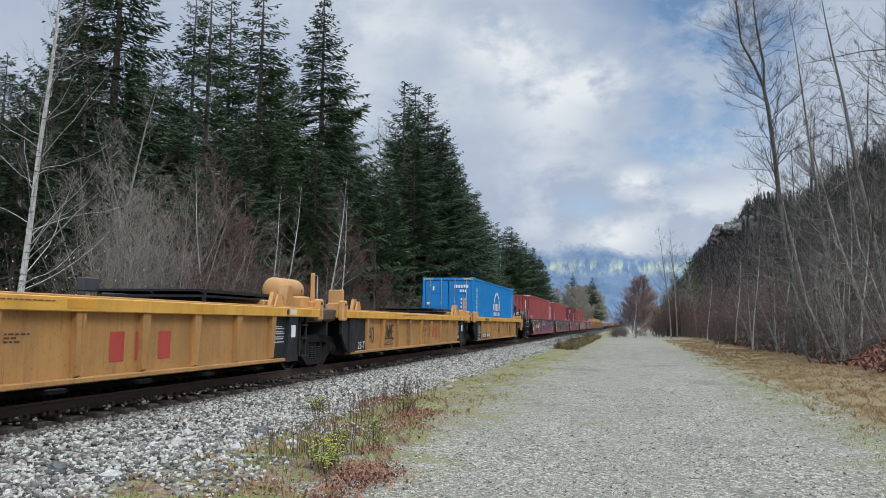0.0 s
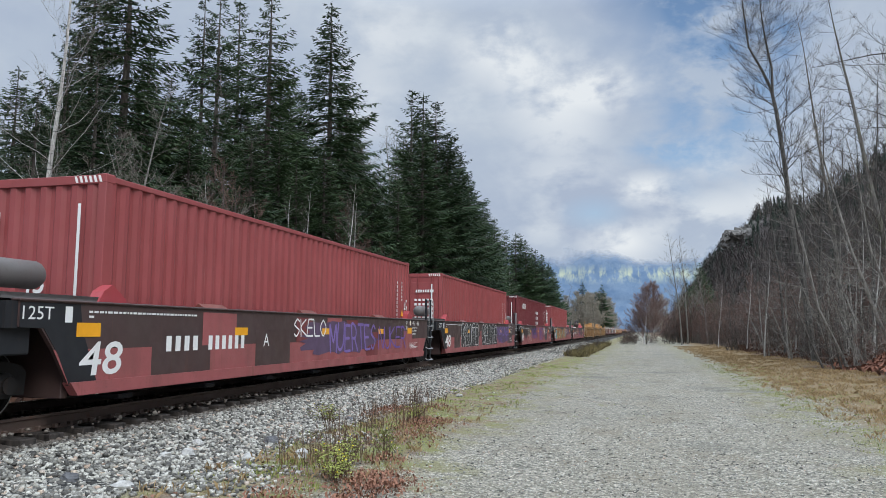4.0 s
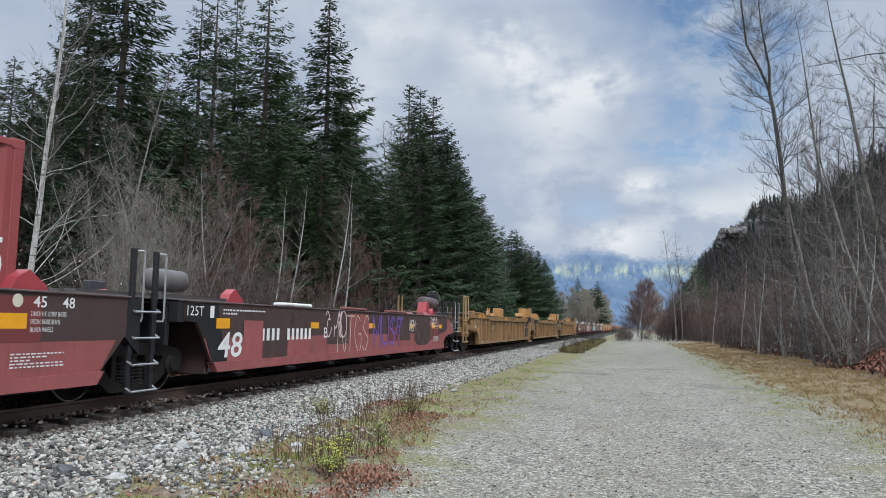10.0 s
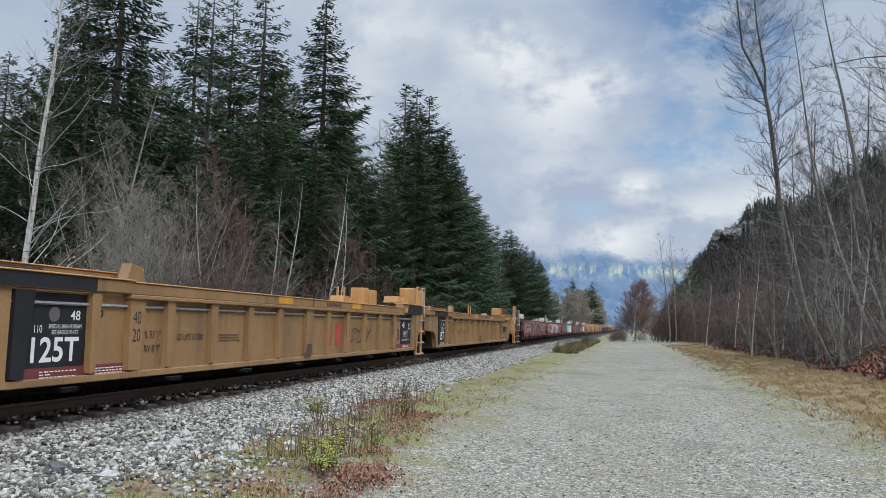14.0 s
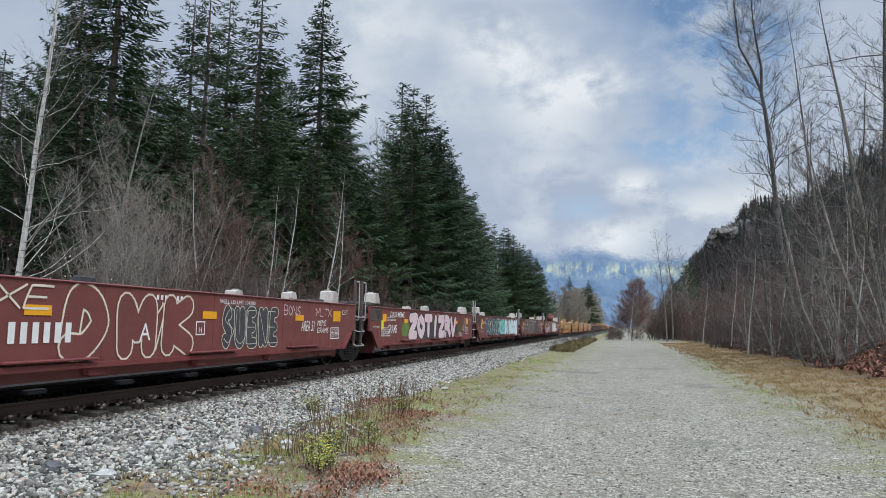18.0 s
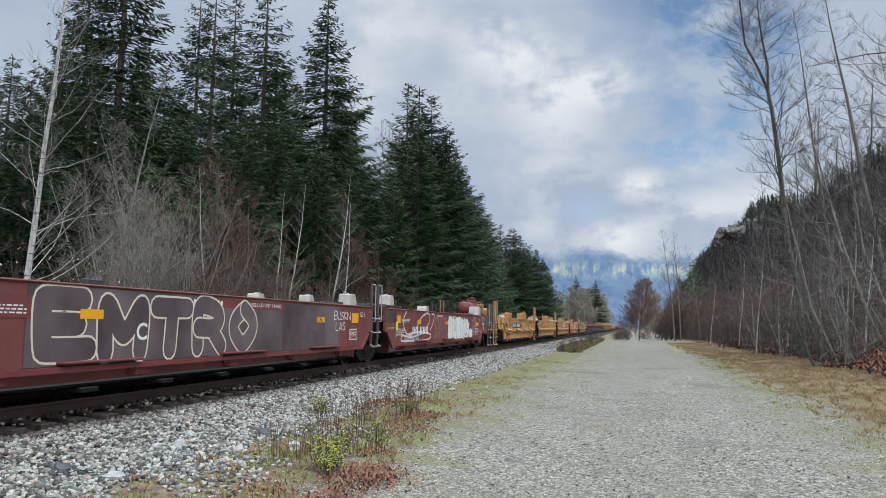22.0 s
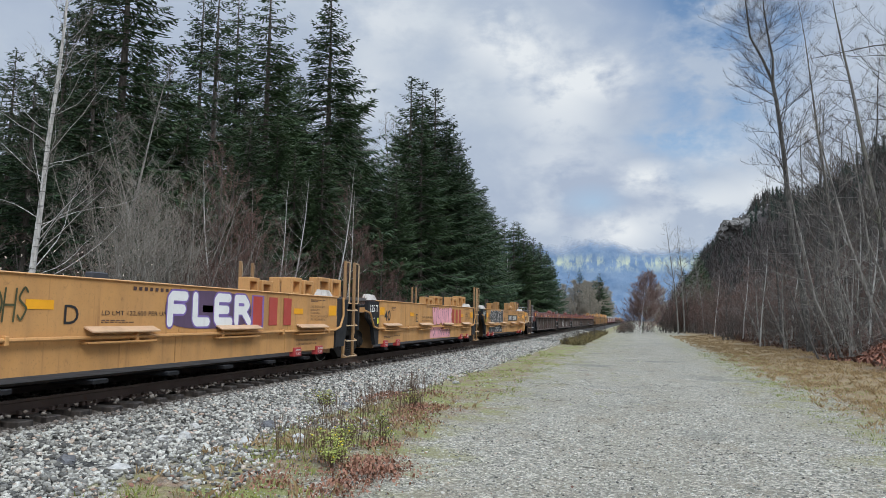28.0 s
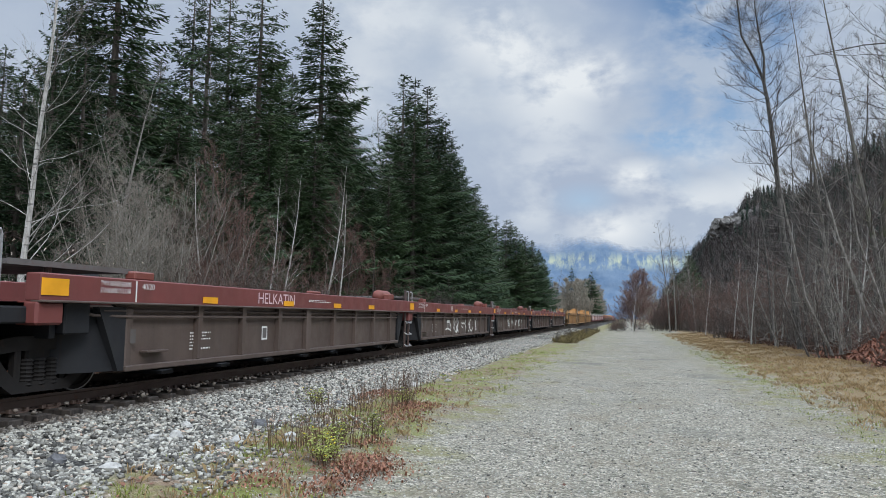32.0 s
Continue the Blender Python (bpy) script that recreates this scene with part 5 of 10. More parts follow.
def weed(x, y, h, seed, flower=False):
    """A dry upright weed with side stems, or a green leafy one."""
    rng = random.Random(seed)
    t = thing("dry_weed" if not flower else "green_weed", "dry brown upright weed stems beside the stones" if not flower else "leafy green weed with yellow flower heads", "weed", "weeds beside the stones", m=pose(x, y, ground_z(x, y) + 0.02))
    g, lf = Geo(), []
    for _ in range(rng.randrange(7, 13) if not flower else rng.randrange(12, 18)):
        a, b = rng.gauss(0, 0.09), rng.gauss(0, 0.09)
        l = h * rng.uniform(0.5, 1.1)
        top = (a * 1.5 + rng.uniform(-0.03, 0.03), b * 1.5, l)
        g.tube([(a, b, -0.03), (a * 1.2, b * 1.2, l * 0.5), top], [0.0035, 0.003, 0.0018], 4)
        for k in range(3 if not flower else 12):
            u = rng.uniform(0.55, 1.0) if not flower else rng.uniform(0.15, 1.0)
            p = Vector((a + (top[0] - a) * u, b + (top[1] - b) * u, l * u))
            d = Vector((rng.uniform(-1, 1), rng.uniform(-1, 1), rng.uniform(0.4, 1.2))) * (0.035 if not flower else 0.06)
            g.tube([p, p + d], [0.002, 0.0012], 3)
            lf.append(p + d)
    tagged(part("stem", g, "dry_stem", t), kind="stuff")
    q = Geo()
    for p in lf:
        s = 0.009 if not flower else 0.017
        for _ in range(2 if not flower else 3):
            a = rng.uniform(0, 6.28)
            c, d = math.cos(a) * s, math.sin(a) * s
            q.add([(p.x, p.y, p.z), (p.x + c + d * 0.4, p.y + d - c * 0.4, p.z + rng.uniform(-0.5, 0.6) * s), (p.x + c * 1.8, p.y + d * 1.8, p.z + rng.uniform(-0.6, 0.3) * s), (p.x + c - d * 0.4, p.y + d + c * 0.4, p.z + rng.uniform(-0.5, 0.6) * s)], [(0, 1, 2, 3)])
    tagged(part("seed_head" if not flower else "leaf", q, "dry_stem" if not flower else "green_weed", t), kind="stuff")
    if flower:
        q = Geo()
        for p in lf[::29]:
            q.lathe([(0, 0.003), (0.008, 0.013), (0.014, 0.008)], 6, (p.x, p.y, p.z + 0.04), "z")
        tagged(part("flower_head", q, "yellow_flower", t), kind="stuff")


def strip_density(x, y):
    return max(0.0, 1 - abs(x + 3.7 + 0.25 * math.sin(y * 0.7)) / 1.25)


LEAF_HEAPS = ((-2.62, 7.4, 0.42, 1300), (-4.55, 13.6, 0.5, 800), (-3.4, 11.9, 0.5, 900), (-2.6, 6.5, 0.32, 400), (-3.3, 6.6, 0.35, 300), (-3.1, 10.4, 0.4, 260), (-3.9, 14.5, 0.4, 220), (-2.9, 8.6, 0.3, 200))


def build_growth():
    rng = random.Random(51)
    rows, leaf_rows, heap = [], [], []
    for _ in range(5200):
        y = 5 + 22 * rng.random() ** 1.6
        x = rng.uniform(-5.2, -2.2)
        n = 0.5 + 0.5 * lump(x, y, 0.9)
        if rng.random() < strip_density(x, y) * n * 1.2:
            leaf_rows.append((x, y, ground_z(x, y) + rng.uniform(0.01, 0.04)))
    for cx, cy, r, n in LEAF_HEAPS:
        for _ in range(n):
            x, y = rng.gauss(cx, r * 0.5), rng.gauss(cy, r * 0.75)
            heap.append((x, y, ground_z(x, y) + rng.uniform(0.01, 0.13) * max(0.1, 1 - math.hypot((x - cx) / r, (y - cy) / r / 1.5) * 0.6)))
    for _ in range(50):
        x, y = rng.uniform(-3, 4.5), 5 + 28 * rng.random() ** 1.5
        leaf_rows.append((x, y, ground_z(x, y) + 0.012))
    for _ in range(5200):
        x, y = rng.uniform(6.8, 13.5), rng.uniform(12, 60)
        leaf_rows.append((x, y, ground_z(x, y) + rng.uniform(0.01, 0.12)))
    leaves("leaf_litter", leaf_rows, "dead_leaf", "fallen brown and reddish leaves", "leaves", 3, 0.028)
    leaves("leaf_heaps", heap, "dead_leaf", "heaps of curled red-brown dead leaves beside the stones", "leaves", 13, 0.017, 1.6)
    for _ in range(1700):
        y = 5 + 30 * rng.random() ** 1.5
        x = rng.uniform(-5.0, -2.4)
        if rng.random() < strip_density(x, y) and lump(x, y, 0.8) > -0.1:
            rows.append((x, y, ground_z(x, y), rng.uniform(0.03, 0.10), 7))
    for _ in range(900):
        x, y = rng.uniform(2.9, 5.2), rng.uniform(9, 40)
        rows.append((x, y, ground_z(x, y), rng.uniform(0.02, 0.06), 8))
    for _ in range(700):
        x, y = rng.uniform(-3.8, 0.4), rng.uniform(14, 45)
        if rng.random() < (0.2 if x > -2 else 0.9):
            rows.append((x, y, ground_z(x, y), rng.uniform(0.015, 0.045), 7))
    blades("green_grass", rows, "green_weed", "short green grass and moss tufts at the road's edges", "grass", 4, 0.7)
    rows = []
    for _ in range(8200):
        y = 9 + 75 * rng.random() ** 1.3
        x = rng.uniform(3.4, 7.8)
        if rng.random() < min(1, (x - 3.3) / 1.2) * (0.35 + 0.65 * (lump(x, y, 0.8) > -0.1)):
            rows.append((x, y, ground_z(x, y), rng.uniform(0.03, 0.13), 11))
    for _ in range(150):
        y = 5.5 + 9 * rng.random()
        x = rng.uniform(-4.5, -2.6)
        rows.append((x, y, ground_z(x, y), rng.uniform(0.05, 0.15), 8))
    blades("dry_grass", rows, "dry_grass", "dry straw-coloured grass on the verge", "grass", 5, 1.0, 0.005)
    rows = []
    for _ in range(1500):
        y = 12 + 60 * rng.random()
        x = rng.uniform(7.5, 13.0)
        rows.append((x, y, ground_z(x, y), rng.uniform(0.1, 0.4), 9))
    for cx, cy, r, n in ((9.6, 27.5, 1.2, 420), (10.4, 31.0, 1.0, 260), (8.6, 24.0, 0.7, 120)):
        for _ in range(n):
            x, y = rng.gauss(cx, r * 0.5), rng.gauss(cy, r)
            rows.append((x, y, ground_z(x, y) + 0.5 * max(0.0, 1 - math.hypot(x - cx, (y - cy) * 0.6) / r) * rng.random(), rng.uniform(0.1, 0.35), 12))
    for _ in range(900):
        x, y = rng.uniform(-16.5, -12.2), rng.uniform(9, 90)
        rows.append((x, y, -0.3, rng.uniform(0.4, 1.2), 9))
    mound, fronds = Geo(), []
    nx, ny = 18, 30
    top = lambda x, y: ground_z(x, y) - 0.1 + 1.25 * max(0.0, 1 - math.hypot((x - 9.9) / 2.3, (y - 29.5) / 5.0) ** 1.7) * (0.85 + 0.35 * lump(x, y, 0.7))
    mound.add([(7.6 + 4.6 * i / nx, 24.5 + 10 * j / ny, top(7.6 + 4.6 * i / nx, 24.5 + 10 * j / ny)) for j in range(ny + 1) for i in range(nx + 1)],
              [(j * (nx + 1) + i, j * (nx + 1) + i + 1, (j + 1) * (nx + 1) + i + 1, (j + 1) * (nx + 1) + i) for j in range(ny) for i in range(nx)])
    tagged(new("earth_bank", mound.data("earth_bank", M["bare_mound"])), "low bank of dark leaf-strewn soil beside the verge", "bank", kind="structure")
    for _ in range(5200):
        x, y = rng.uniform(7.5, 12), rng.uniform(24.3, 34.6)
        z = top(x, y)
        if z > ground_z(x, y) - 0.04 or rng.random() < 0.25:
            fronds.append((x, y, max(z, ground_z(x, y)) + rng.uniform(0.0, 0.14)))
    leaves("bracken_litter", fronds, "bank_leaf", "dead red-brown bracken fronds heaped on the bank", "bracken", 23, 0.075, 1.6)
    bits = [(rng.uniform(-2.4, 4.8), 5 + 24 * rng.random() ** 1.4) for _ in range(260)]
    stick = Geo()
    for x, y in bits:
        a, l, z = rng.uniform(0, 6.28), rng.uniform(0.03, 0.14), ground_z(x, y) + 0.006
        stick.tube([(x, y, z), (x + math.cos(a) * l * 0.5, y + math.sin(a) * l * 0.5, z + 0.008), (x + math.cos(a) * l, y + math.sin(a) * l, z)], [0.003, 0.004, 0.002], 3)
    tagged(new("fallen_twigs", stick.data("fallen_twigs", M["dark_bark"])), "small dark twigs scattered on the gravel road", "twigs", kind="stuff")
    blades("dead_bracken", rows, "bracken", "dead reddish bracken under the bare trees", "bracken", 6, 1.0, 0.014)
    for k in range(34):
        y = 7.4 + 7.5 * rng.random()
        x = -3.35 - 0.115 * (y - 7.4) + rng.gauss(0, 0.36)
        weed(x, y, rng.uniform(0.22, 0.5), 300 + k)
    for x, y, h in ((-3.12, 7.65, 0.26), (-2.98, 7.4, 0.18), (-3.25, 8.2, 0.26), (-3.02, 8.9, 0.38), (-5.1, 12.1, 0.30), (-3.7, 12.4, 0.2)):
        weed(x, y, h, int(900 + y * 10), True)
    # a low rough bush where the stones end
    for x, y, h in ((-4.2, 47, 1.1), (-3.9, 50, 1.2), (-3.9, 54, 1.3), (-3.6, 58, 1.2), (-3.4, 63, 1.3), (-3.5, 69, 1.2), (-3.2, 76, 1.3), (-3.1, 84, 1.4)):
        put_tree(BRUSH[1], 3.4, x, y, h, "bare_shrub", "low brown bush where the stones end", "shrub", "low bushes")
    rows = [(rng.uniform(-4.4, -3.0), rng.uniform(46, 86), 0.0, rng.uniform(0.15, 0.6), 18) for _ in range(420)]
    blades("bush_grass", rows, "rough_grass", "rough brown and green grass round the low bushes", "grass", 9, 0.8, 0.010)


def rock(x, y, r, mat, label, seed, z=0.0):
    rng = random.Random(seed)
    v, nr, na = [], 7, 11
    off = Vector((rng.uniform(0, 9), rng.uniform(0, 9), 0))
    for j in range(nr + 1):
        for i in range(na):
            a, b = 2 * math.pi * i / na, math.pi * j / nr
            p = Vector((math.cos(a) * math.sin(b), math.sin(a) * math.sin(b), math.cos(b)))
            k = r * (1 + 0.4 * noise.noise(p * 1.4 + off))
            v.append((p.x * k * 1.25, p.y * k, p.z * k * 0.7))
    g = Geo().add(v, [(j * na + i, j * na + (i + 1) % na, (j + 1) * na + (i + 1) % na, (j + 1) * na + i) for j in range(nr) for i in range(na)])
    ob = new("rock", g.data("rock", M[mat]))
    ob.matrix_basis = pose(x, y, z + r * 0.3, 0, 0, rng.uniform(0, 360))
    tagged(ob, label, "rock", "rocks beside the stones")


M["pale_rock"] = plain("pale_granite", (0.40, 0.39, 0.365), 0.85, vary=0.3, scale=20.0)
M["dark_rock"] = plain("dark_wet_rock", (0.10, 0.10, 0.105), 0.7, vary=0.4, scale=15.0)
build_left_edge()
build_right_wood()
build_growth()
for k, (x, y, r, m) in enumerate(((-4.93, 6.57, 0.085, "pale_rock"), (-4.95, 9.7, 0.10, "dark_rock"), (-4.0, 8.6, 0.11, "pale_rock"), (-4.55, 8.35, 0.07, "pale_rock"), (-5.35, 8.3, 0.09, "pale_rock"), (-5.45, 8.0, 0.08, "pale_rock"), (-5.5, 6.5, 0.09, "dark_rock"),
                                  (-5.6, 8.9, 0.07, "pale_rock"), (-4.4, 15.5, 0.09, "pale_rock"), (-4.1, 17.5, 0.08, "pale_rock"), (-4.9, 12.5, 0.07, "dark_rock"))):
    rock(x, y, r, m, "pale rounded stone beside the ballast" if m == "pale_rock" else "dark stone beside the ballast", 500 + k, max(bed_z(x), ground_z(x, y)))
sign = thing("trackside_box", "small dark grey signal box on a post", "signal box", m=pose(-11.6, 14.3, -0.2))
part("post", Geo().tube([(0, 0, 0), (0, 0, 2.5)], 0.045, 8), "steel", sign)
part("housing", Geo().box(-0.10, 0.10, -0.26, 0.26, 2.38, 2.68, 0.02), "charcoal", sign)

# ---- the train: parts of the well cars ----
# A car's space: x across (towards the road), y along the train from the first truck's centre, z above BODY_Z.
WHEEL_R = 0.42
WHEELS = []
HX = 1.47


def span(s, a, b):
    return (min(s * a, s * b), max(s * a, s * b))


def truck_meshes():
    frame_g = Geo()
    frame_g.slab([(-1.20, 0.30), (-1.22, 0.56), (-1.14, 0.64), (-0.98, 0.68), (-0.42, 0.75), (0.42, 0.75), (0.98, 0.68), (1.14, 0.64), (1.22, 0.56), (1.20, 0.30), (0.98, 0.30), (0.92, 0.46), (0.76, 0.54), (0.40, 0.58), (-0.40, 0.58), (-0.76, 0.54), (-0.92, 0.46), (-0.98, 0.30)], -0.06, 0.06)
    frame_g.slab([(-0.92, 0.48), (-0.80, 0.30), (-0.46, 0.08), (0.46, 0.08), (0.80, 0.30), (0.92, 0.48), (0.72, 0.55), (0.56, 0.36), (0.38, 0.21), (-0.38, 0.21), (-0.56, 0.36), (-0.72, 0.55)], -0.07, 0.07)
    frame_g.box(-0.05, 0.05, -0.42, -0.32, 0.2, 0.66, 0.01).box(-0.05, 0.05, 0.32, 0.42, 0.2, 0.66, 0.01)
    for y in (-0.89, 0.89):
        frame_g.lathe([(-0.02, 0.15), (0.10, 0.15), (0.13, 0.10), (0.16, 0.10)], 14, (0, y, WHEEL_R))
    spring = Geo()
    for y in (-0.2, 0.0, 0.2):
        prof = []
        for i in range(7):
            z = 0.15 + i * 0.048
            prof += [(z, 0.075), (z + 0.02, 0.092), (z + 0.04, 0.075)]
        spring.lathe(prof, 9, (0, y, 0), "z")
    wheels = Geo().tube([(-1.02, 0, 0), (1.02, 0, 0)], 0.075, 10)
    for s in (-1, 1):
        prof = [(0.66, 0.10), (0.655, 0.2), (0.69, 0.34), (0.665, 0.365), (0.662, 0.447), (0.69, 0.447), (0.705, WHEEL_R + 0.004), (0.80, WHEEL_R - 0.004), (0.805, 0.355), (0.77, 0.34), (0.74, 0.2), (0.80, 0.13), (0.80, 0.10)]
        wheels.lathe([(s * a, r) for a, r in prof], 28, (0, 0, 0))
        for k in range(4):
            t = k * math.pi / 2
            wheels.box(*span(s, 0.745, 0.775), math.cos(t) * 0.27 - 0.03, math.cos(t) * 0.27 + 0.03, math.sin(t) * 0.27 - 0.03, math.sin(t) * 0.27 + 0.03)
    tread = Geo()
    for s in (-1, 1):
        tread.lathe([(s * 0.804, 0.404), (s * 0.807, 0.406), (s * 0.807, 0.418), (s * 0.78, 0.423)], 28, (0, 0, 0), "x", False)
    bol = Geo().box(-1.0, 1.0, -0.2, 0.2, 0.42, 0.68, 0.03).box(-0.45, 0.45, -0.35, 0.35, 0.68, 0.82, 0.03)
    dull = len(wheels.f)
    wheels.add(tread.v, tread.f)
    wheel_me = wheels.data("wheelset", M["wheel"])
    wheel_me.materials.append(M["tread"])
    for poly in wheel_me.polygons[dull:]:
        poly.material_index = 1
    return {"frame": frame_g.data("side_frame", M["truck"]), "spring": spring.data("spring", M["truck"]), "wheels": wheel_me, "bolster": bol.data("truck", M["truck"])}


TRUCK = truck_meshes()


def add_truck(car, y):
    truck = part("truck", TRUCK["bolster"], "", car, "grimy cast steel truck with coil springs")
    truck.location = (0, y, RAIL_Z - BODY_Z)
    for s in (-1, 1):
        ob = part("side_frame", TRUCK["frame"], "", truck)
        ob.matrix_basis = pose(s * 0.99, 0, 0, 0, 0, 0 if s > 0 else 180)
        ob = part("spring", TRUCK["spring"], "", truck)
        ob.location = (s * 0.99, 0, 0)
    for s in (-1, 1):
        ob = part("wheelset", TRUCK["wheels"], "", truck, "steel wheels on an axle")
        ob.matrix_parent_inverse = Matrix.Translation((0, s * 0.89, WHEEL_R))
        WHEELS.append(ob)
    return truck


def ladder(car, y, mat, top=2.35, low=0.25, rod="steel", gap=0.5, s=1, x=1.38):
    g = Geo()
    for k in (0, 1):
        g.box(*span(s, x - 0.03, x + 0.03), y + k * gap - 0.045, y + k * gap + 0.045, 0.75, top, 0.012)
    lad = part("ladder", g, mat, car, "corner ladder with two tall posts")
    for k in (0, 1):
        yy = y + k * gap + 0.08
        rungs = Geo().tube([(s * x, yy - 0.06, top - 1.0), (s * (x + 0.05), yy + 0.07, top - 1.0), (s * (x + 0.05), yy + 0.09, top - 0.95), (s * (x + 0.05), yy + 0.09, top - 0.08), (s * (x + 0.05), yy + 0.07, top - 0.03), (s * x, yy - 0.06, top - 0.03)], 0.016, 5)
        part("grab_iron", rungs, rod, lad, "bent steel grab iron")
    z = low
    while z < 1.4:
        r = Geo().tube([(s * x, y - 0.03, z + 0.05), (s * (x + 0.09), y - 0.03, z), (s * (x + 0.09), y + gap + 0.03, z), (s * x, y + gap + 0.03, z + 0.05)], 0.016, 5)
        part("rung", r, rod, lad)
        z += 0.36
    g = Geo()
    for k in (0, 1):
        g.box(*span(s, x - 0.035, x + 0.02), y + k * gap - 0.04, y + k * gap + 0.04, low - 0.02, 0.8, 0.01)
    g.box(*span(s, x - 0.035, x + 0.05), y - 0.04, y + gap + 0.04, low - 0.04, low, 0.008)
    part("stirrup", g, mat, lad)


def grating(car, y0, y1, z, mat="grey_steel", w=1.3):
    """Slotted walkway plate, one piece, its bars running along the train."""
    pts, n = [(-w, z - 0.07)], 12
    for i in range(n):
        a, b = -w + 2 * w * i / n, -w + 2 * w * (i + 1) / n
        pts += [(a, z), (a + 0.06, z), (a + 0.06, z - 0.04), (b, z - 0.04)]
    pts += [(w, z), (w, z - 0.07)]
    part("walkway", Geo().slab(pts, y0, y1, "y"), mat, car, "slotted steel walkway")


def coupler(car, y, s):
    g = Geo().box(-0.16, 0.16, *sorted((y, y + s * 0.55)), 0.72, 0.98, 0.03)
    g.box(-0.2, 0.2, y + s * 0.55 - 0.16, y + s * 0.55 + 0.16, 0.68, 1.02, 0.05)
    part("coupler", g, "truck", car)


def brake_gear(car, mat, tank=None, wheel=None, tank_mat="rust_red", wheel_mat=None):
    """Air reservoir (from, to, height, radius) and hand-brake wheel (place, height, radius) on an end."""
    if tank:
        y0, y1, z, r = tank
        part("air_reservoir", Geo().lathe([(y0, r * 0.25), (y0 + 0.03, r * 0.75), (y0 + 0.1, r), (y1 - 0.1, r), (y1 - 0.03, r * 0.75), (y1, r * 0.25)], 18, (0.55, 0, z), "y"), tank_mat, car, "round steel air reservoir", True)
        g = Geo()
        for y in (y0 + 0.25, y1 - 0.25):
            g.box(0.4, 0.7, y - 0.04, y + 0.04, 1.3, z - r * 0.8, 0.01).box(0.55 - r - 0.02, 0.55 + r + 0.02, y - 0.02, y + 0.02, z - 0.03, z + 0.03)
        g.box(0.1, 1.0, y0 - 0.1, y1 + 0.2, z - r - 0.09, z - r - 0.05, 0.01)
        part("tank_saddle", g, mat, car)
    if wheel:
        y, z, r = wheel
        rim = Geo()
        rim.tube([(0.5 + r * math.cos(a), y, z + r * math.sin(a)) for a in [i * math.pi / 10 for i in range(21)]], 0.02, 6, False)
        for k in range(6):
            a = k * math.pi / 3 + 0.4
            rim.tube([(0.5, y, z), (0.5 + r * math.cos(a), y, z + r * math.sin(a))], 0.016, 5, False)
        rim.lathe([(-0.05, 0.03), (-0.05, 0.07), (0.05, 0.07), (0.05, 0.03)], 10, (0.5, y, z), "y")
        part("brake_wheel", rim, wheel_mat or mat, car, "round hand-brake wheel with spokes")
        s = -1 if y > 5 else 1
        stand = Geo().box(0.42, 0.58, *sorted((y + s * 0.04, y + s * 0.16)), 1.1, z + 0.1, 0.02).box(0.3, 0.7, *sorted((y + s * 0.1, y + s * 0.34)), z - 0.28, z + 0.16, 0.03)
        stand.box(0.38, 0.44, *sorted((y + s * 0.16, y + s * 0.6)), z - 0.5, z - 0.42).box(0.9, 0.96, *sorted((y + s * 0.1, y + s * 0.16)), 1.1, z - 0.1)
        part("brake_stand", stand, mat, car)
        hose = Geo()
        for k in range(4):
            hose.tube([(0.8 + 0.12 * k, y + s * 0.9, 1.3), (0.85 + 0.1 * k, y + s * 0.6, 1.55 + 0.06 * k), (0.9 + 0.1 * k, y + s * 0.25, 1.5 + 0.03 * k), (0.95 + 0.08 * k, y + s * 0.05, 1.15)], 0.022, 5)
        part("brake_pipe", hose, "black_steel", car)


def end_platform(car, y, s, mat, posts="black_steel"):
    """Platform over an end truck; s is -1 towards the train's head, 1 away from it."""
    g = Geo().box(-0.35, 0.35, *sorted((y - s * 0.9, y + s * 1.75)), 0.72, 1.05, 0.03).box(-1.3, 1.3, *sorted((y + s * 1.5, y + s * 1.75)), 0.92, 1.14, 0.02)
    g.box(-1.38, 1.38, *sorted((y - s * 0.9, y - s * 0.45)), 0.9, 1.3, 0.02)
    part("end_sill", g, mat, car)
    for t in (1, -1):
        part("side_bracket", Geo().box(*span(t, 1.16, 1.34), *sorted((y - s * 0.45, y + s * 1.5)), 1.04, 1.24, 0.02).box(*span(t, 1.2, 1.36), *sorted((y + s * 0.5, y + s * 0.75)), 0.75, 1.04, 0.02).box(*span(t, 1.05, 1.3), *sorted((y + s * 1.1, y + s * 1.5)), 0.78, 1.04, 0.02), mat, car)
    grating(car, *sorted((y - s * 0.9, y + s * 1.7)), 1.28, "grey_steel" if posts != "yellow" else "ochre")
    coupler(car, y + s * 1.6, s)
    for k, x in enumerate((-0.8, 0.05, 0.75)):
        a = y + s * (1.35 - 0.1 * k)
        part("hand_rail", Geo().tube([(x, a, 1.25), (x, a, 1.75 + 0.08 * k), (x + 0.35, a, 1.75 + 0.08 * k), (x + 0.35, a, 1.25)], 0.018, 5), "steel" if posts != "yellow" else "ochre", car)


def drop_parts(car, name):
    """Takes parts of that name off a car."""
    for ob in [o for o in scene.objects if o.parent == car and o.name.split(".")[0] == name]:
        for sub in [o for o in scene.objects if o.parent == ob]:
            bpy.data.objects.remove(sub)
        bpy.data.objects.remove(ob)


def near_wall(car, name, poly, mat, x0=1.41, x1=HX, label=""):
    for s in (1, -1):
        part(name, Geo().slab(poly, *span(s, x0, x1)), mat, car, label)


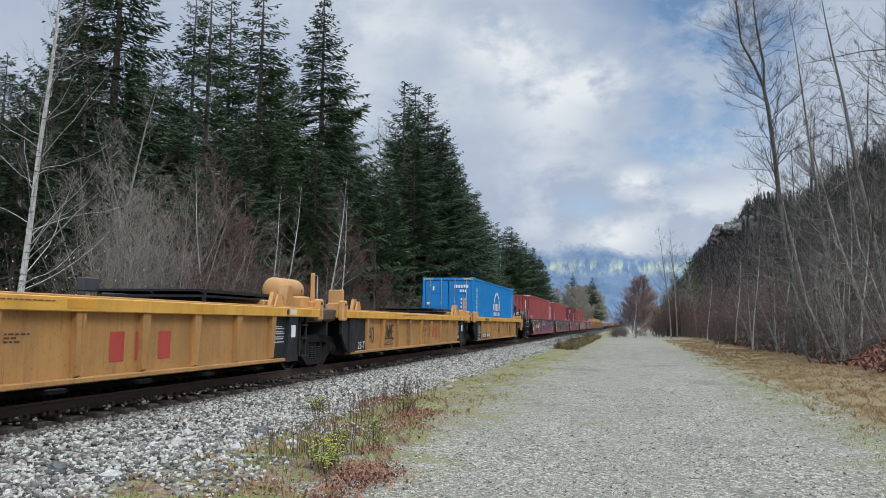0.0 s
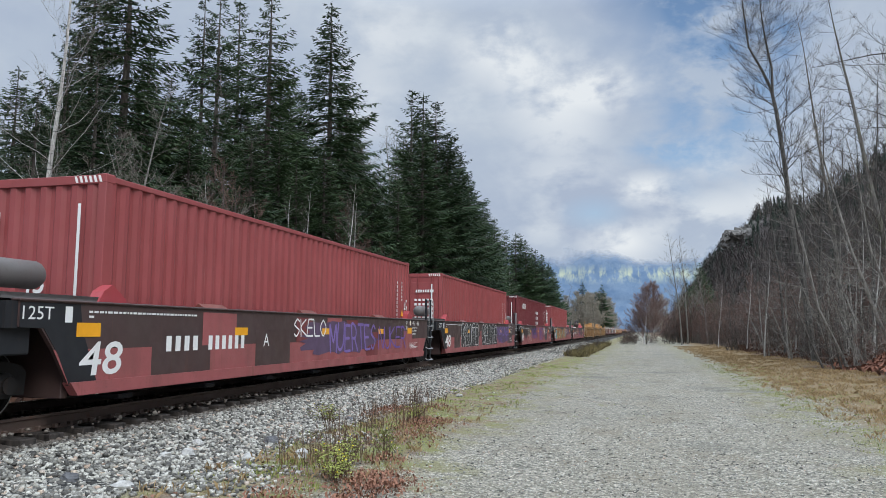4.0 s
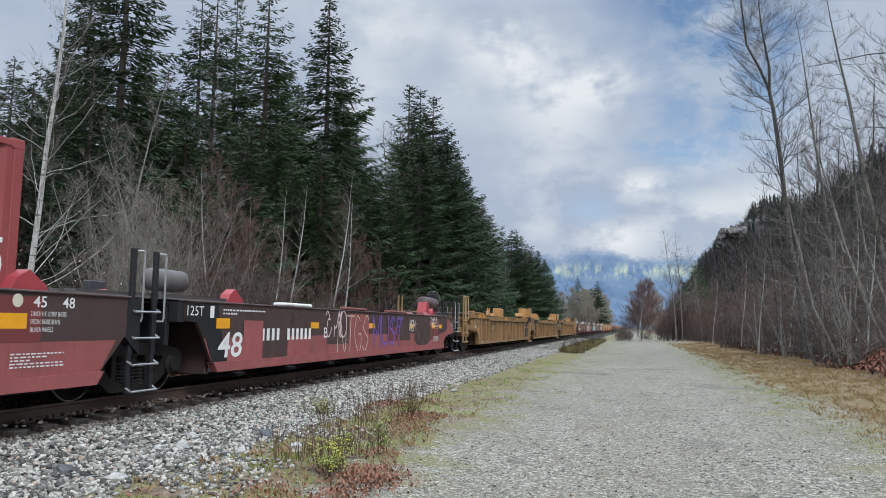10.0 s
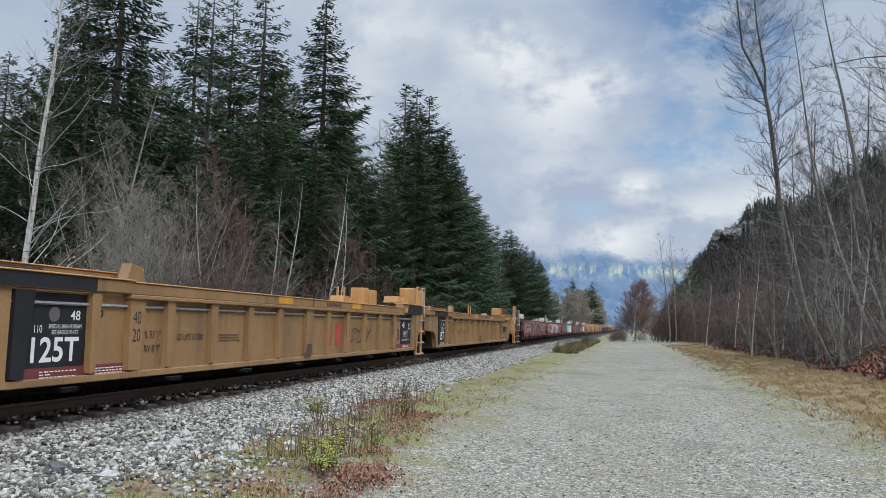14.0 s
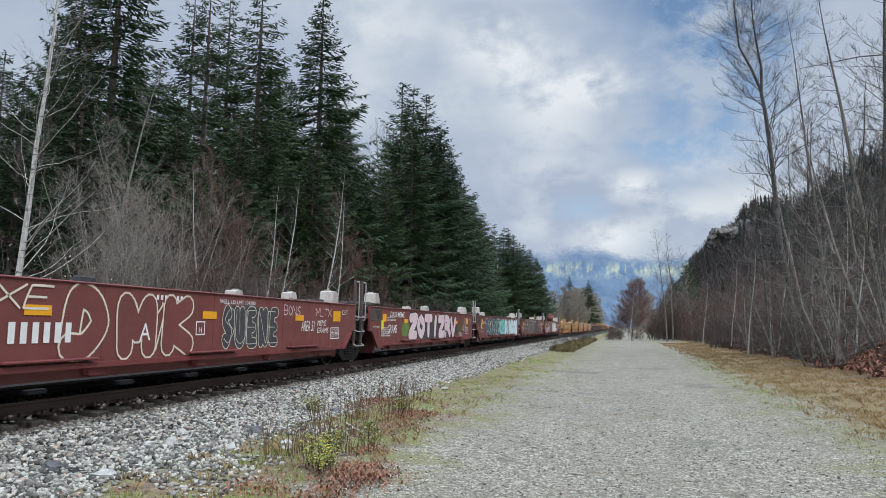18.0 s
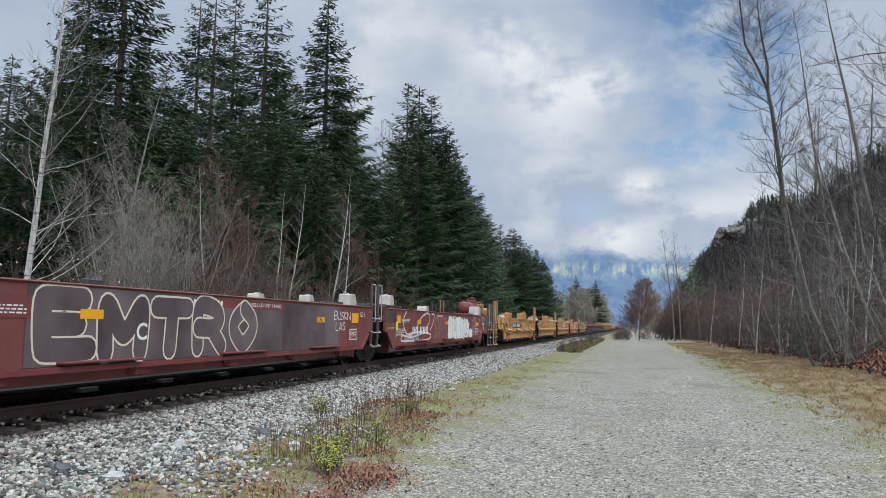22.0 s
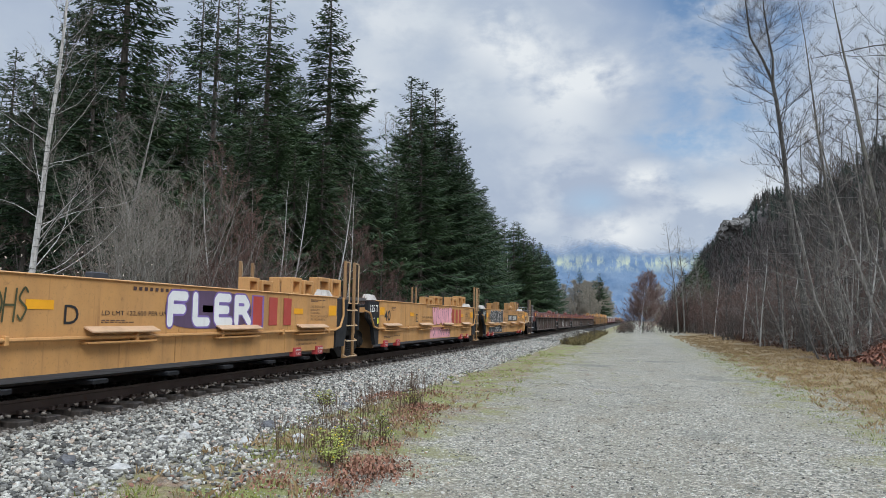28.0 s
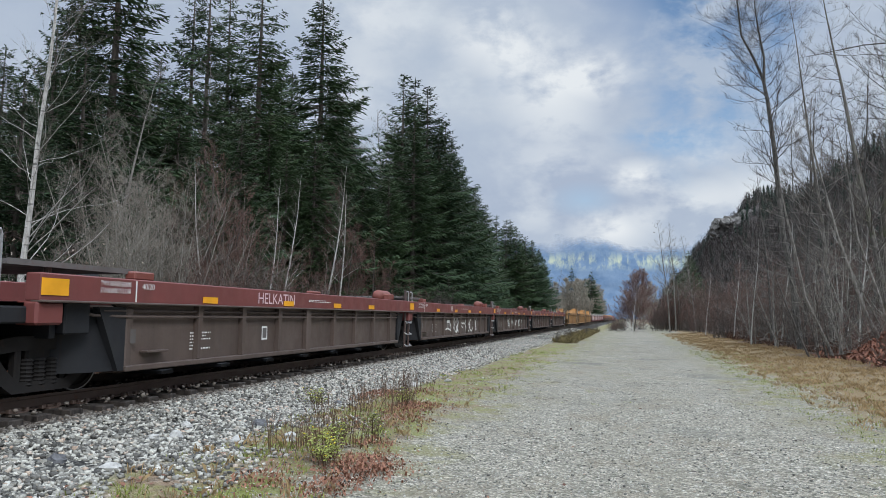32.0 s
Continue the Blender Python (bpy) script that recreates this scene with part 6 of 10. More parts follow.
def rails_along(car, name, y0, y1, z0, z1, mat, x0, x1, c=0.012):
    for s in (1, -1):
        part(name, Geo().box(*span(s, x0, x1), y0, y1, z0, z1, c), mat, car)


def ribs(car, ys, z0, z1, mat, x0=1.41, x1=HX, w=0.10, flare=0.035):
    g = Geo()
    d = x1 - x0
    g.add([(x0, -w / 2, z0), (x0, w / 2, z0), (x1 - 0.012, w / 2 - 0.012, z0 + 0.05), (x1 - 0.012, -w / 2 + 0.012, z0 + 0.05), (x0, -w / 2 - flare, z1), (x0, w / 2 + flare, z1), (x1, w / 2 + flare, z1), (x1, -w / 2 - flare, z1)],
          [(0, 1, 2, 3), (4, 7, 6, 5), (0, 3, 7, 4), (1, 5, 6, 2), (3, 2, 6, 7), (0, 4, 5, 1)])
    me = g.data("rib", M[mat])
    for y in ys:
        ob = part("rib", me, "", car)
        ob.location = (0, y, 0)


def well_inside(car, y0, y1, mat, low=0.32, top=1.3):
    for y in (y0, y1 - 0.12):
        part("end_wall", Geo().box(-1.3, 1.3, y, y + 0.12, 0.36, top, 0.01), mat, car)
    # added solid floor that blocks skylight, so the ground under the car stays dark
    part("floor_plate", Geo().box(-1.2, 1.2, y0 + 0.12, y1 - 0.12, low + 0.03, low + 0.058), "truck", car)
    me = Geo().box(-1.3, 1.3, -0.15, 0.15, low - 0.05, low + 0.01, 0.01).data("cross_member", M["black_steel"])
    for i in range(7):
        part("cross_member", me, "", car).location = (0, y0 + 1.2 + (y1 - y0 - 2.4) * i / 6, 0)


def hood(car, y0, y1, top, mat, w=1.38):
    """Sloping deck plate from the well's end over the truck."""
    g = Geo().box(-w, w, y0, y1, top - 0.07, top, 0.01).box(-w, w, y0 + 0.05, y0 + 0.15, 0.85, top - 0.07, 0.01)
    part("deck_plate", g, mat, car)


def seams(car, ys, z0, z1, mat, x=HX):
    """Raised weld lines across a smooth side."""
    me = Geo().box(x - 0.002, x + 0.003, -0.012, 0.012, z0, z1).data("weld_seam", M[mat])
    for y in ys:
        part("weld_seam", me, "", car).location = (0, y, 0)


GROUP = "well cars of the freight train"


def base(label):
    return thing("well_car", label, "freight car", GROUP)


def car_ribbed_forty(L=15.9):
    """Ochre car with a bright yellow top chord and upright ribs."""
    c = base("empty ochre well car with bright yellow top chord and ribbed sides")
    y0, y1 = 1.2, 13.95
    near_wall(c, "side_wall", [(y0, 0.42), (y0, 1.3), (y1, 1.3), (y1, 0.42)], "tan", 1.32, 1.38)
    rails_along(c, "top_rail", 0.62, 15.15, 1.27, 1.45, "bright", 1.28, 1.50)
    rails_along(c, "bottom_rail", y0, 13.5, 0.39, 0.46, "tan", 1.30, 1.46)
    for s in (1, -1):
        part("flange", Geo().box(*span(s, 1.2, 1.46), 0.62, 15.15, 1.45, 1.475, 0.005), "yellow", c)
    ribs(c, [2.46 + i * (12.94 - 2.46) / 8 for i in range(9)], 0.44, 1.28, "tan", 1.38, 1.47, 0.11)
    for s in (1, -1):
        part("end_panel", Geo().slab([(y0 - 0.5, 0.9), (y0 - 0.5, 1.27), (2.42, 1.27), (2.42, 0.41), (y0 + 0.1, 0.41), (y0 - 0.15, 0.5)], *span(s, 1.34, 1.40)), "black_steel", c)
        part("end_post", Geo().box(*span(s, 1.38, 1.46), 1.14, 1.5, 0.41, 1.27, 0.015), "black_steel", c)
        part("end_panel", Geo().slab([(12.98, 0.41), (12.98, 1.27), (13.6, 1.27), (13.6, 0.41)], *span(s, 1.36, 1.40)), "black_steel", c)
        part("end_post", Geo().slab([(13.5, 0.38), (13.62, 1.27), (14.02, 1.27), (13.98, 0.6), (14.05, 0.38)], *span(s, 1.26, 1.47)), "black_steel", c)
        g = Geo()
        for y in (14.38, 14.68):
            g.box(*span(s, 1.30, 1.36), y - 0.03, y + 0.03, 0.45, 1.28, 0.01)
        for z in (0.47, 0.82, 1.1):
            g.box(*span(s, 1.30, 1.40), 14.38, 14.68, z - 0.016, z + 0.016)
        part("step_ladder", g, "black_steel", c)
    well_inside(c, y0, y1, "black_steel")
    hood(c, 0.1, y0, 1.26, "black_steel", 1.24)
    hood(c, y1, L - 0.2, 1.26, "black_steel", 1.24)
    part("bridge_box", Geo().box(-1.15, 1.15, -0.85, 0.7, 1.16, 1.44, 0.03).box(1.1, 1.32, -0.15, 0.5, 1.2, 1.48, 0.04), "maroon_grey", c, "dark steel bridge over the joint")
    rail = Geo()
    for z in (1.6, 1.7):
        rail.box(-1.2, 0.9, L - 4.6, L - 0.9, z - 0.02, z + 0.02)
    for x in (-1.2, -0.1, 0.9):
        rail.box(x - 0.03, x + 0.03, L - 4.6, L - 0.9, 1.66, 1.71)
        rail.box(x - 0.03, x + 0.03, L - 4.55, L - 4.5, 1.4, 1.7).box(x - 0.03, x + 0.03, L - 1.0, L - 0.94, 1.4, 1.7)
    part("walkway", rail, "black_steel", c)
    for y in (1.95, 13.3):
        for s in (1, -1):
            part("lock_bracket", Geo().slab([(y, 1.475), (y + 0.36, 1.475), (y + 0.26, 1.76), (y + 0.12, 1.76)], *span(s, 1.12, 1.20)).slab([(y, 1.475), (y + 0.36, 1.475), (y + 0.26, 1.7), (y + 0.12, 1.7)], *span(s, 1.26, 1.30)), "yellow", c)
    for y, z in ((0.55, 1.68), (15.0, 1.67)):
        for s in (1, -1):
            b = part("corner_bracket", Geo().box(*span(s, 1.36, 1.50), y, y + 0.26, 1.2, z, 0.03).box(*span(s, 1.05, 1.36), y + 0.08, y + 0.18, 1.45, z - 0.05, 0.02), "yellow", c)
            part("pin", Geo().lathe([(1.5, 0.035), (1.51, 0.035)], 10, (0, y + 0.13, z - 0.1), "x") if s > 0 else Geo().box(-1.51, -1.5, y + 0.1, y + 0.16, z - 0.13, z - 0.07), "black_steel", b)
    part("lock_lever", Geo().box(0.5, 0.9, 2.0, 2.12, 1.45, 2.0, 0.02).box(0.45, 0.95, 1.96, 2.3, 1.45, 1.62, 0.02), "yellow", c)
    part("tall_post", Geo().box(1.18, 1.26, 15.22, 15.3, 1.4, 2.25, 0.012), "yellow", c)
    part("grab_iron", Geo().tube([(1.24, 15.3, 2.2), (1.26, 15.42, 2.2), (1.26, 15.42, 1.55), (1.24, 15.3, 1.5)], 0.015, 5), "steel", c)
    part("bolted_bracket", Geo().slab([(14.05, 1.475), (14.5, 1.475), (14.46, 1.68), (14.40, 1.72), (14.38, 1.9), (14.2, 1.92), (14.12, 1.72)], 0.95, 1.15), "tan", c)
    part("corner_box", Geo().box(0.1, 1.0, 13.4, 15.1, 1.4, 1.6, 0.03).box(0.75, 1.2, 14.75, 15.2, 1.45, 1.72, 0.03), "yellow", c)
    add_truck(c, 0)
    return c


def car_smooth_forty_eight(L=17.87):
    """Brown-red smooth-sided car of forty-eight feet."""
    c = base("smooth-sided brown and faded red well car")
    poly = [(0.62, 1.22), (0.62, 1.50), (L - 0.75, 1.50), (L - 0.75, 1.02), (L - 1.25, 0.52), (1.45, 0.52), (1.2, 0.9), (0.95, 1.2)]
    near_wall(c, "side_wall", poly, "car_brown")
    for s in (1, -1):
        part("lower_panel", Geo().slab([(1.42, 0.53), (1.15, 0.95), (L - 0.95, 0.95), (L - 1.25, 0.53)], *span(s, HX, HX + 0.004)), "pink_red", c, "sun-faded red lower side")
        part("bottom_rail", Geo().slab([(1.42, 0.56), (1.55, 0.40), (L - 1.3, 0.40), (L - 1.18, 0.56)], *span(s, 1.38, HX + 0.035)), "pink_red", c)
        part("end_panel", Geo().slab([(0.45, 1.2), (0.45, 1.5), (0.62, 1.5), (0.62, 1.2)], *span(s, 1.30, 1.45)), "black_steel", c)
        part("end_panel", Geo().slab([(L - 0.75, 1.0), (L - 0.75, 1.5), (L - 0.42, 1.5), (L - 0.42, 0.75)], *span(s, 1.30, 1.44)), "black_steel", c)
        part("end_panel", Geo().slab([(0.63, 1.21), (0.98, 1.2), (1.22, 0.9), (1.42, 0.54), (1.9, 0.54), (1.6, 1.2), (1.55, 1.49), (0.63, 1.49)], *span(s, HX, HX + 0.006)), "black_steel", c)
    rails_along(c, "top_rail", 0.6, L - 0.7, 1.5, 1.535, "car_brown", 1.36, 1.50)
    seams(c, (4.4, 8.9, 13.4), 0.56, 1.49, "car_brown")
    well_inside(c, 1.5, L - 1.5, "car_brown")
    hood(c, 0.35, 1.5, 1.48, "black_steel", 1.29)
    hood(c, L - 1.5, L - 0.3, 1.48, "black_steel", 1.29)
    grating(c, 0.2, 2.1, 1.60, w=1.35)
    grating(c, L - 1.6, L + 0.1, 1.60, w=1.35)
    for y in (2.25, L - 2.35):
        for s in (1, -1):
            part("lock_bracket", Geo().slab([(y - 0.28, 1.53), (y + 0.28, 1.53), (y + 0.24, 1.6), (y - 0.02, 1.77), (y - 0.18, 1.68)], *span(s, 1.2, 1.38)), "lock_red", c, "red steel container lock")
    for y in (4.6, 8.2, 12.6):
        part("guide_lip", Geo().slab([(1.30, 1.535), (1.47, 1.535), (1.36, 1.60)], y - 0.35, y + 0.35, "y"), "rust_red", c)
    ladder(c, L - 0.55, "black_steel", 2.2)
    ladder(c, L - 0.55, "black_steel", 2.2, s=-1)
    part("air_reservoir", Geo().lathe([(0.7, 0.05), (0.75, 0.14), (0.82, 0.18), (1.6, 0.18), (1.67, 0.14), (1.72, 0.05)], 14, (0.7, 0, 1.86), "y"), "grey_steel", c, "small grey air tank", True)
    add_truck(c, 0)
    return c


def car_ribbed_fifty_three(L=19.3):
    """Ochre ribbed car of fifty-three feet with guide boxes on its ends."""
    c = base("empty ochre well car with close upright ribs and guide boxes")
    y0, y1 = 1.55, L - 1.75
    near_wall(c, "side_wall", [(y0, 0.42), (y0 - 0.2, 1.5), (y1 + 0.3, 1.5), (y1, 0.42)], "ochre", 1.34, 1.38)
    rails_along(c, "top_rail", 3.55, L - 2.9, 1.52, 1.68, "ochre", 1.28, 1.50)
    rails_along(c, "chord_cap", 3.6, L - 3.0, 1.68, 1.70, "yellow", 1.24, 1.52, 0.004)
    for s in (1, -1):
        part("top_flange", Geo().box(*span(s, 1.36, 1.52), 3.55, L - 2.9, 1.46, 1.52, 0.01), "ochre", c)
        part("raised_chord", Geo().box(*span(s, 1.26, 1.50), 0.12, 3.6, 1.52, 1.70, 0.02), "ochre", c)
        part("raised_chord", Geo().box(*span(s, 1.26, 1.50), L - 3.0, L - 0.75, 1.52, 1.80, 0.02), "ochre", c)
        part("chord_flange", Geo().box(*span(s, 1.2, 1.53), L - 3.0, L - 0.75, 1.80, 1.825, 0.006), "yellow", c)
        part("chord_flange", Geo().box(*span(s, 1.2, 1.53), 0.12, 3.6, 1.70, 1.72, 0.006), "yellow", c)
        part("upper_rail", Geo().box(*span(s, 1.0, 1.24), -0.1, 3.56, 1.72, 1.80, 0.012), "ochre", c)
        part("rail_cap", Geo().box(*span(s, 1.0, 1.26), 0.9, 3.56, 1.80, 1.815, 0.004), "yellow", c)
        part("lock_bracket", Geo().box(*span(s, 1.05, 1.3), 0.75, 1.1, 1.72, 1.85, 0.02), "ochre", c)
        part("bottom_rail", Geo().box(*span(s, 1.32, 1.46), y0, y1, 0.39, 0.48, 0.01), "ochre", c)
        part("pipe", Geo().tube([(s * 1.41, y0, 1.36), (s * 1.41, y1, 1.36)], 0.022, 6), "steel", c, "thin grey air pipe")
        part("end_panel", Geo().slab([(y0 - 1.35, 1.0), (y0 - 1.35, 1.52), (y0, 1.52), (y0, 0.40), (y0 - 0.2, 0.40), (y0 - 0.24, 0.56), (y0 - 0.31, 0.72), (y0 - 0.42, 0.85), (y0 - 0.57, 0.94), (y0 - 0.75, 0.97)], *span(s, 1.30, 1.45)), "ochre", c)
        part("end_panel", Geo().slab([(y1 + 0.95, 0.95), (y1 + 0.95, 1.52), (y1, 1.52), (y1, 0.40), (y1 + 0.3, 0.40), (y1 + 0.5, 0.8)], *span(s, 1.30, 1.45)), "ochre", c)
    ribs(c, [4.53 + 1.22 * i for i in range(9) if i != 4], 0.46, 1.47, "ochre", 1.38, 1.48, 0.11, 0.05)
    part("splice_plate", Geo().box(1.5, 1.506, 9.62, 9.68, 1.53, 1.67), "car_brown", c)
    part("patch_plate", Geo().slab([(9.35, 0.47), (9.66, 0.47), (9.7, 0.74), (9.48, 0.74)], 1.478, 1.486), "maroon_grey", c)
    for y in (3.74, 9.57, 15.62, 18.0):
        part("post", Geo().slab([(y - 0.14, 0.5), (y + 0.10, 0.5), (y + 0.18, 1.5), (y - 0.16, 1.5)], 1.38, 1.475), "ochre", c)
    part("post", Geo().slab([(1.6, 0.5), (1.75, 0.5), (1.85, 1.5), (1.6, 1.5)], 1.38, 1.475), "ochre", c)
    part("post", Geo().slab([(2.85, 0.5), (2.95, 0.5), (3.0, 1.5), (2.82, 1.5)], 1.38, 1.475), "ochre", c)
    well_inside(c, y0, y1, "ochre")
    hood(c, 0.3, y0, 1.5, "ochre", 1.28)
    hood(c, y1, L - 0.35, 1.5, "ochre", 1.28)
    grating(c, -0.3, 2.2, 1.78, w=1.25)
    for s in (1, -1):
        for y, z, h in ((L - 2.35, 1.86, 0.2), (L - 1.75, 1.84, 0.18)):
            b = part("guide_box", Geo().slab([(y, z), (y + 0.06, z + h), (y + 0.5, z + h), (y + 0.54, z)], *span(s, 0.66, 1.12)), "yellow", c, "low yellow container guide")
            part("leg", Geo().box(*span(s, 0.8, 0.95), y + 0.2, y + 0.34, 1.5, z, 0.01), "ochre", b)
        g = Geo().box(*span(s, 0.62, 1.12), L - 0.55, L - 0.1, 1.66, 2.4, 0.02)
        part("guide_box", g, "yellow", c, "tall yellow steel container guide box")
        g = Geo().box(*span(s, 0.62, 1.12), L + 0.1, L + 0.25, 1.5, 2.36, 0.02).box(*span(s, 0.62, 1.12), L + 0.62, L + 0.78, 1.5, 2.36, 0.02).box(*span(s, 0.62, 1.12), L + 0.25, L + 0.62, 2.16, 2.36, 0.02).box(*span(s, 0.62, 0.7), L + 0.25, L + 0.62, 1.5, 2.16)
        part("guide_frame", g, "yellow", c, "open yellow container guide frame")
    for y in (3.42,):
        for s in (1, -1):
            part("lock_bracket", Geo().slab([(y, 1.68), (y + 0.4, 1.68), (y + 0.34, 1.9), (y + 0.1, 1.94)], *span(s, 1.34, 1.5)), "ochre", c)
    ladder(c, L - 1.06, "yellow", 2.42, gap=0.6)
    ladder(c, L - 1.06, "yellow", 2.42, gap=0.6, s=-1)
    add_truck(c, 0)
    return c


def pedestal(c, y, z, s):
    """White tapered block that carries a container's corner, with a latch on top."""
    g = Geo().slab([(y, z), (y + 0.42, z), (y + 0.40, z + 0.12), (y + 0.32, z + 0.25), (y + 0.28, z + 0.28), (y + 0.10, z + 0.28), (y + 0.05, z + 0.25)], *span(s, 1.08, 1.40))
    b = part("pedestal", g, "chipped", c, "chipped white-painted pedestal")
    part("latch", Geo().box(*span(s, 1.14, 1.26), y + 0.12, y + 0.26, z + 0.28, z + 0.31, 0.01), "chipped", b)


def car_maroon_forty(L=15.1):
    """Maroon smooth car with a flange along its foot and white container pedestals."""
    c = base("empty maroon well car with smooth sides and white container pedestals")
    poly = [(0.55, 0.98), (0.55, 1.60), (L - 0.6, 1.60), (L - 0.6, 1.0), (L - 0.95, 0.95), (L - 1.4, 0.62), (1.95, 0.62), (1.75, 0.5), (1.3, 0.5), (0.75, 0.96)]
    near_wall(c, "side_wall", poly, "brown_red")
    for s in (1, -1):
        part("foot_flange", Geo().slab([(1.7, 0.63), (L - 1.4, 0.63), (L - 0.95, 0.96), (L - 0.95, 0.90), (L - 1.38, 0.56), (1.66, 0.56)], *span(s, 1.40, 1.53)), "maroon", c)
        part("lower_wall", Geo().slab([(2.0, 0.56), (2.15, 0.42), (L - 1.7, 0.42), (L - 1.5, 0.56)], *span(s, 1.28, 1.34)), "brown_red", c)
        for k in range(3):
            y = 3.4 + k * 3.6
            part("step_plate", Geo().box(*span(s, 1.47, 1.60), y, y + 1.5, 0.66, 0.69, 0.008), "maroon", c)
        for k in range(5):
            y = 2.6 + k * (L - 5.2) / 4
            part("jack_pad", Geo().box(*span(s, 1.34, 1.46), y - 0.16, y + 0.16, 0.44, 0.58, 0.02), "maroon", c)
    rails_along(c, "top_rail", 0.55, L - 0.6, 1.6, 1.63, "maroon", 1.36, 1.5)
    seams(c, (2.4, 5.1, 7.8, 10.4, 12.8), 0.64, 1.59, "maroon")
    well_inside(c, 1.4, L - 1.4, "brown_red")
    hood(c, 0.2, 1.4, 1.52, "black_steel", 1.38)
    hood(c, L - 1.4, L - 0.25, 1.52, "black_steel", 1.38)
    grating(c, -0.1, 1.5, 1.74)
    for y, z in ((1.12, 1.72), (L - 2.0, 1.63)):
        for s in (1, -1):
            pedestal(c, y, z, s)
    grating(c, L - 2.6, L - 0.9, 1.70, w=1.2)
    ladder(c, L - 0.40, "maroon_grey", 2.25, 0.6)
    ladder(c, L - 0.40, "maroon_grey", 2.25, 0.6, s=-1)
    add_truck(c, 0)
    return c


def car_yellow_smooth(L=14.85):
    """Yellow smooth car with a pipe and hinged flaps along its side."""
    c = base("empty golden yellow well car with smooth sides, side pipe and flaps")
    poly = [(1.35, 0.52), (1.0, 0.92), (1.35, 0.92), (1.35, 1.60), (L - 0.95, 1.60), (L - 0.95, 0.92), (L - 1.3, 0.45), (1.55, 0.45)]
    near_wall(c, "side_wall", [(1.55, 0.9), (1.55, 1.60), (L - 1.45, 1.60), (L - 1.45, 0.9)], "yellow")
    near_wall(c, "lower_wall", [(1.55, 0.9), (1.6, 0.47), (L - 1.48, 0.47), (L - 1.45, 0.9)], "yellow", 1.36, 1.42)
    for s in (1, -1):
        part("end_panel", Geo().slab([(0.72, 1.15), (0.72, 1.58), (1.55, 1.58), (1.55, 0.46), (1.3, 0.46), (1.1, 0.95)], *span(s, 1.36, 1.455)), "black_steel", c)
        part("end_panel", Geo().slab([(L - 1.45, 0.5), (L - 1.45, 1.58), (L - 0.75, 1.58), (L - 0.75, 1.0), (L - 0.95, 0.5)], *span(s, 1.36, 1.455)), "black_steel", c)
        pts = [(s * 1.50, 0.35, 1.34), (s * 1.50, 0.75, 1.28), (s * 1.50, 1.05, 0.93), (s * 1.50, 1.4, 0.88), (s * 1.50, L - 1.6, 0.88), (s * 1.50, L - 1.3, 0.95), (s * 1.50, L - 1.12, 1.2), (s * 1.48, L - 1.1, 1.62)]
        part("pipe", Geo().tube(pts, 0.026, 7), "yellow", c, "yellow pipe along the side")
        for y in (1.85, 5.3, 8.3, 11.3):
            w = 1.38
            part("flap", Geo().add([(s * 1.47, y, 1.02), (s * 1.47, y + w, 1.02), (s * 1.60, y + w, 0.96), (s * 1.60, y, 0.96), (s * 1.47, y, 1.0), (s * 1.47, y + w, 1.0), (s * 1.60, y + w, 0.945), (s * 1.60, y, 0.945)],
                                   [(0, 3, 2, 1), (4, 5, 6, 7), (3, 7, 6, 2), (0, 4, 7, 3), (1, 2, 6, 5)]), "flap_tan", c, "pale tan hinged flap")
            part("flap_lip", Geo().box(*span(s, 1.42, 1.55), y, y + w, 0.80, 0.83, 0.008), "yellow", c)
        for y in (2.04, 3.14, 11.28, 12.36):
            b = part("jack_pad", Geo().box(*span(s, 1.34, 1.455), y, y + 0.34, 0.37, 0.55, 0.015), "red_tag", c, "dull red jacking point plate")
        for k in range(6):
            y = 1.9 + k * (L - 3.9) / 5
            part("bracket", Geo().box(*span(s, 1.42, 1.53), y - 0.03, y + 0.03, 0.82, 0.93, 0.008), "yellow", c)
    rails_along(c, "top_rail", 1.5, L - 1.4, 1.6, 1.625, "yellow", 1.36, 1.50)
    seams(c, (3.9, 7.3, 10.9), 0.92, 1.59, "tan")
    seams(c, (3.9, 7.3, 10.9), 0.48, 0.86, "tan", 1.42)
    well_inside(c, 1.5, L - 1.4, "ochre")
    hood(c, 0.25, 1.5, 1.5, "black_steel", 1.34)
    hood(c, L - 1.4, L - 0.4, 1.5, "black_steel", 1.34)
    grating(c, -0.35, 0.95, 1.66)
    for y, w, h in ((12.72, 0.52, 2.04), (13.36, 0.54, 2.0), (14.2, 0.7, 2.12), (14.98, 0.62, 2.12)):
        for s in (1, -1):
            g = Geo()
            x0, x1 = span(s, 0.40, 0.66)
            g.box(x0, x1, y, y + 0.09, 1.62, h, 0.012).box(x0, x1, y + w - 0.10, y + w, 1.62, h, 0.012).box(x0, x1, y + 0.09, y + w - 0.10, h - 0.1, h, 0.012).box(x0, x1, y + 0.09, y + w - 0.10, 1.62, 1.70, 0.012)
            part("guide_frame", g, "yellow", c, "open yellow container guide frame")
    for y in (1.1, L - 1.95):
        part("pedestal", Geo().add([(1.1, y, 1.62), (1.42, y, 1.62), (1.42, y + 0.36, 1.62), (1.1, y + 0.36, 1.62), (1.15, y + 0.08, 1.78), (1.36, y + 0.08, 1.76), (1.36, y + 0.3, 1.76), (1.15, y + 0.3, 1.78)],
                                   [(0, 1, 2, 3), (4, 5, 6, 7), (0, 1, 5, 4), (1, 2, 6, 5), (2, 3, 7, 6), (3, 0, 4, 7)]), "chipped", c, "chipped white pedestal")
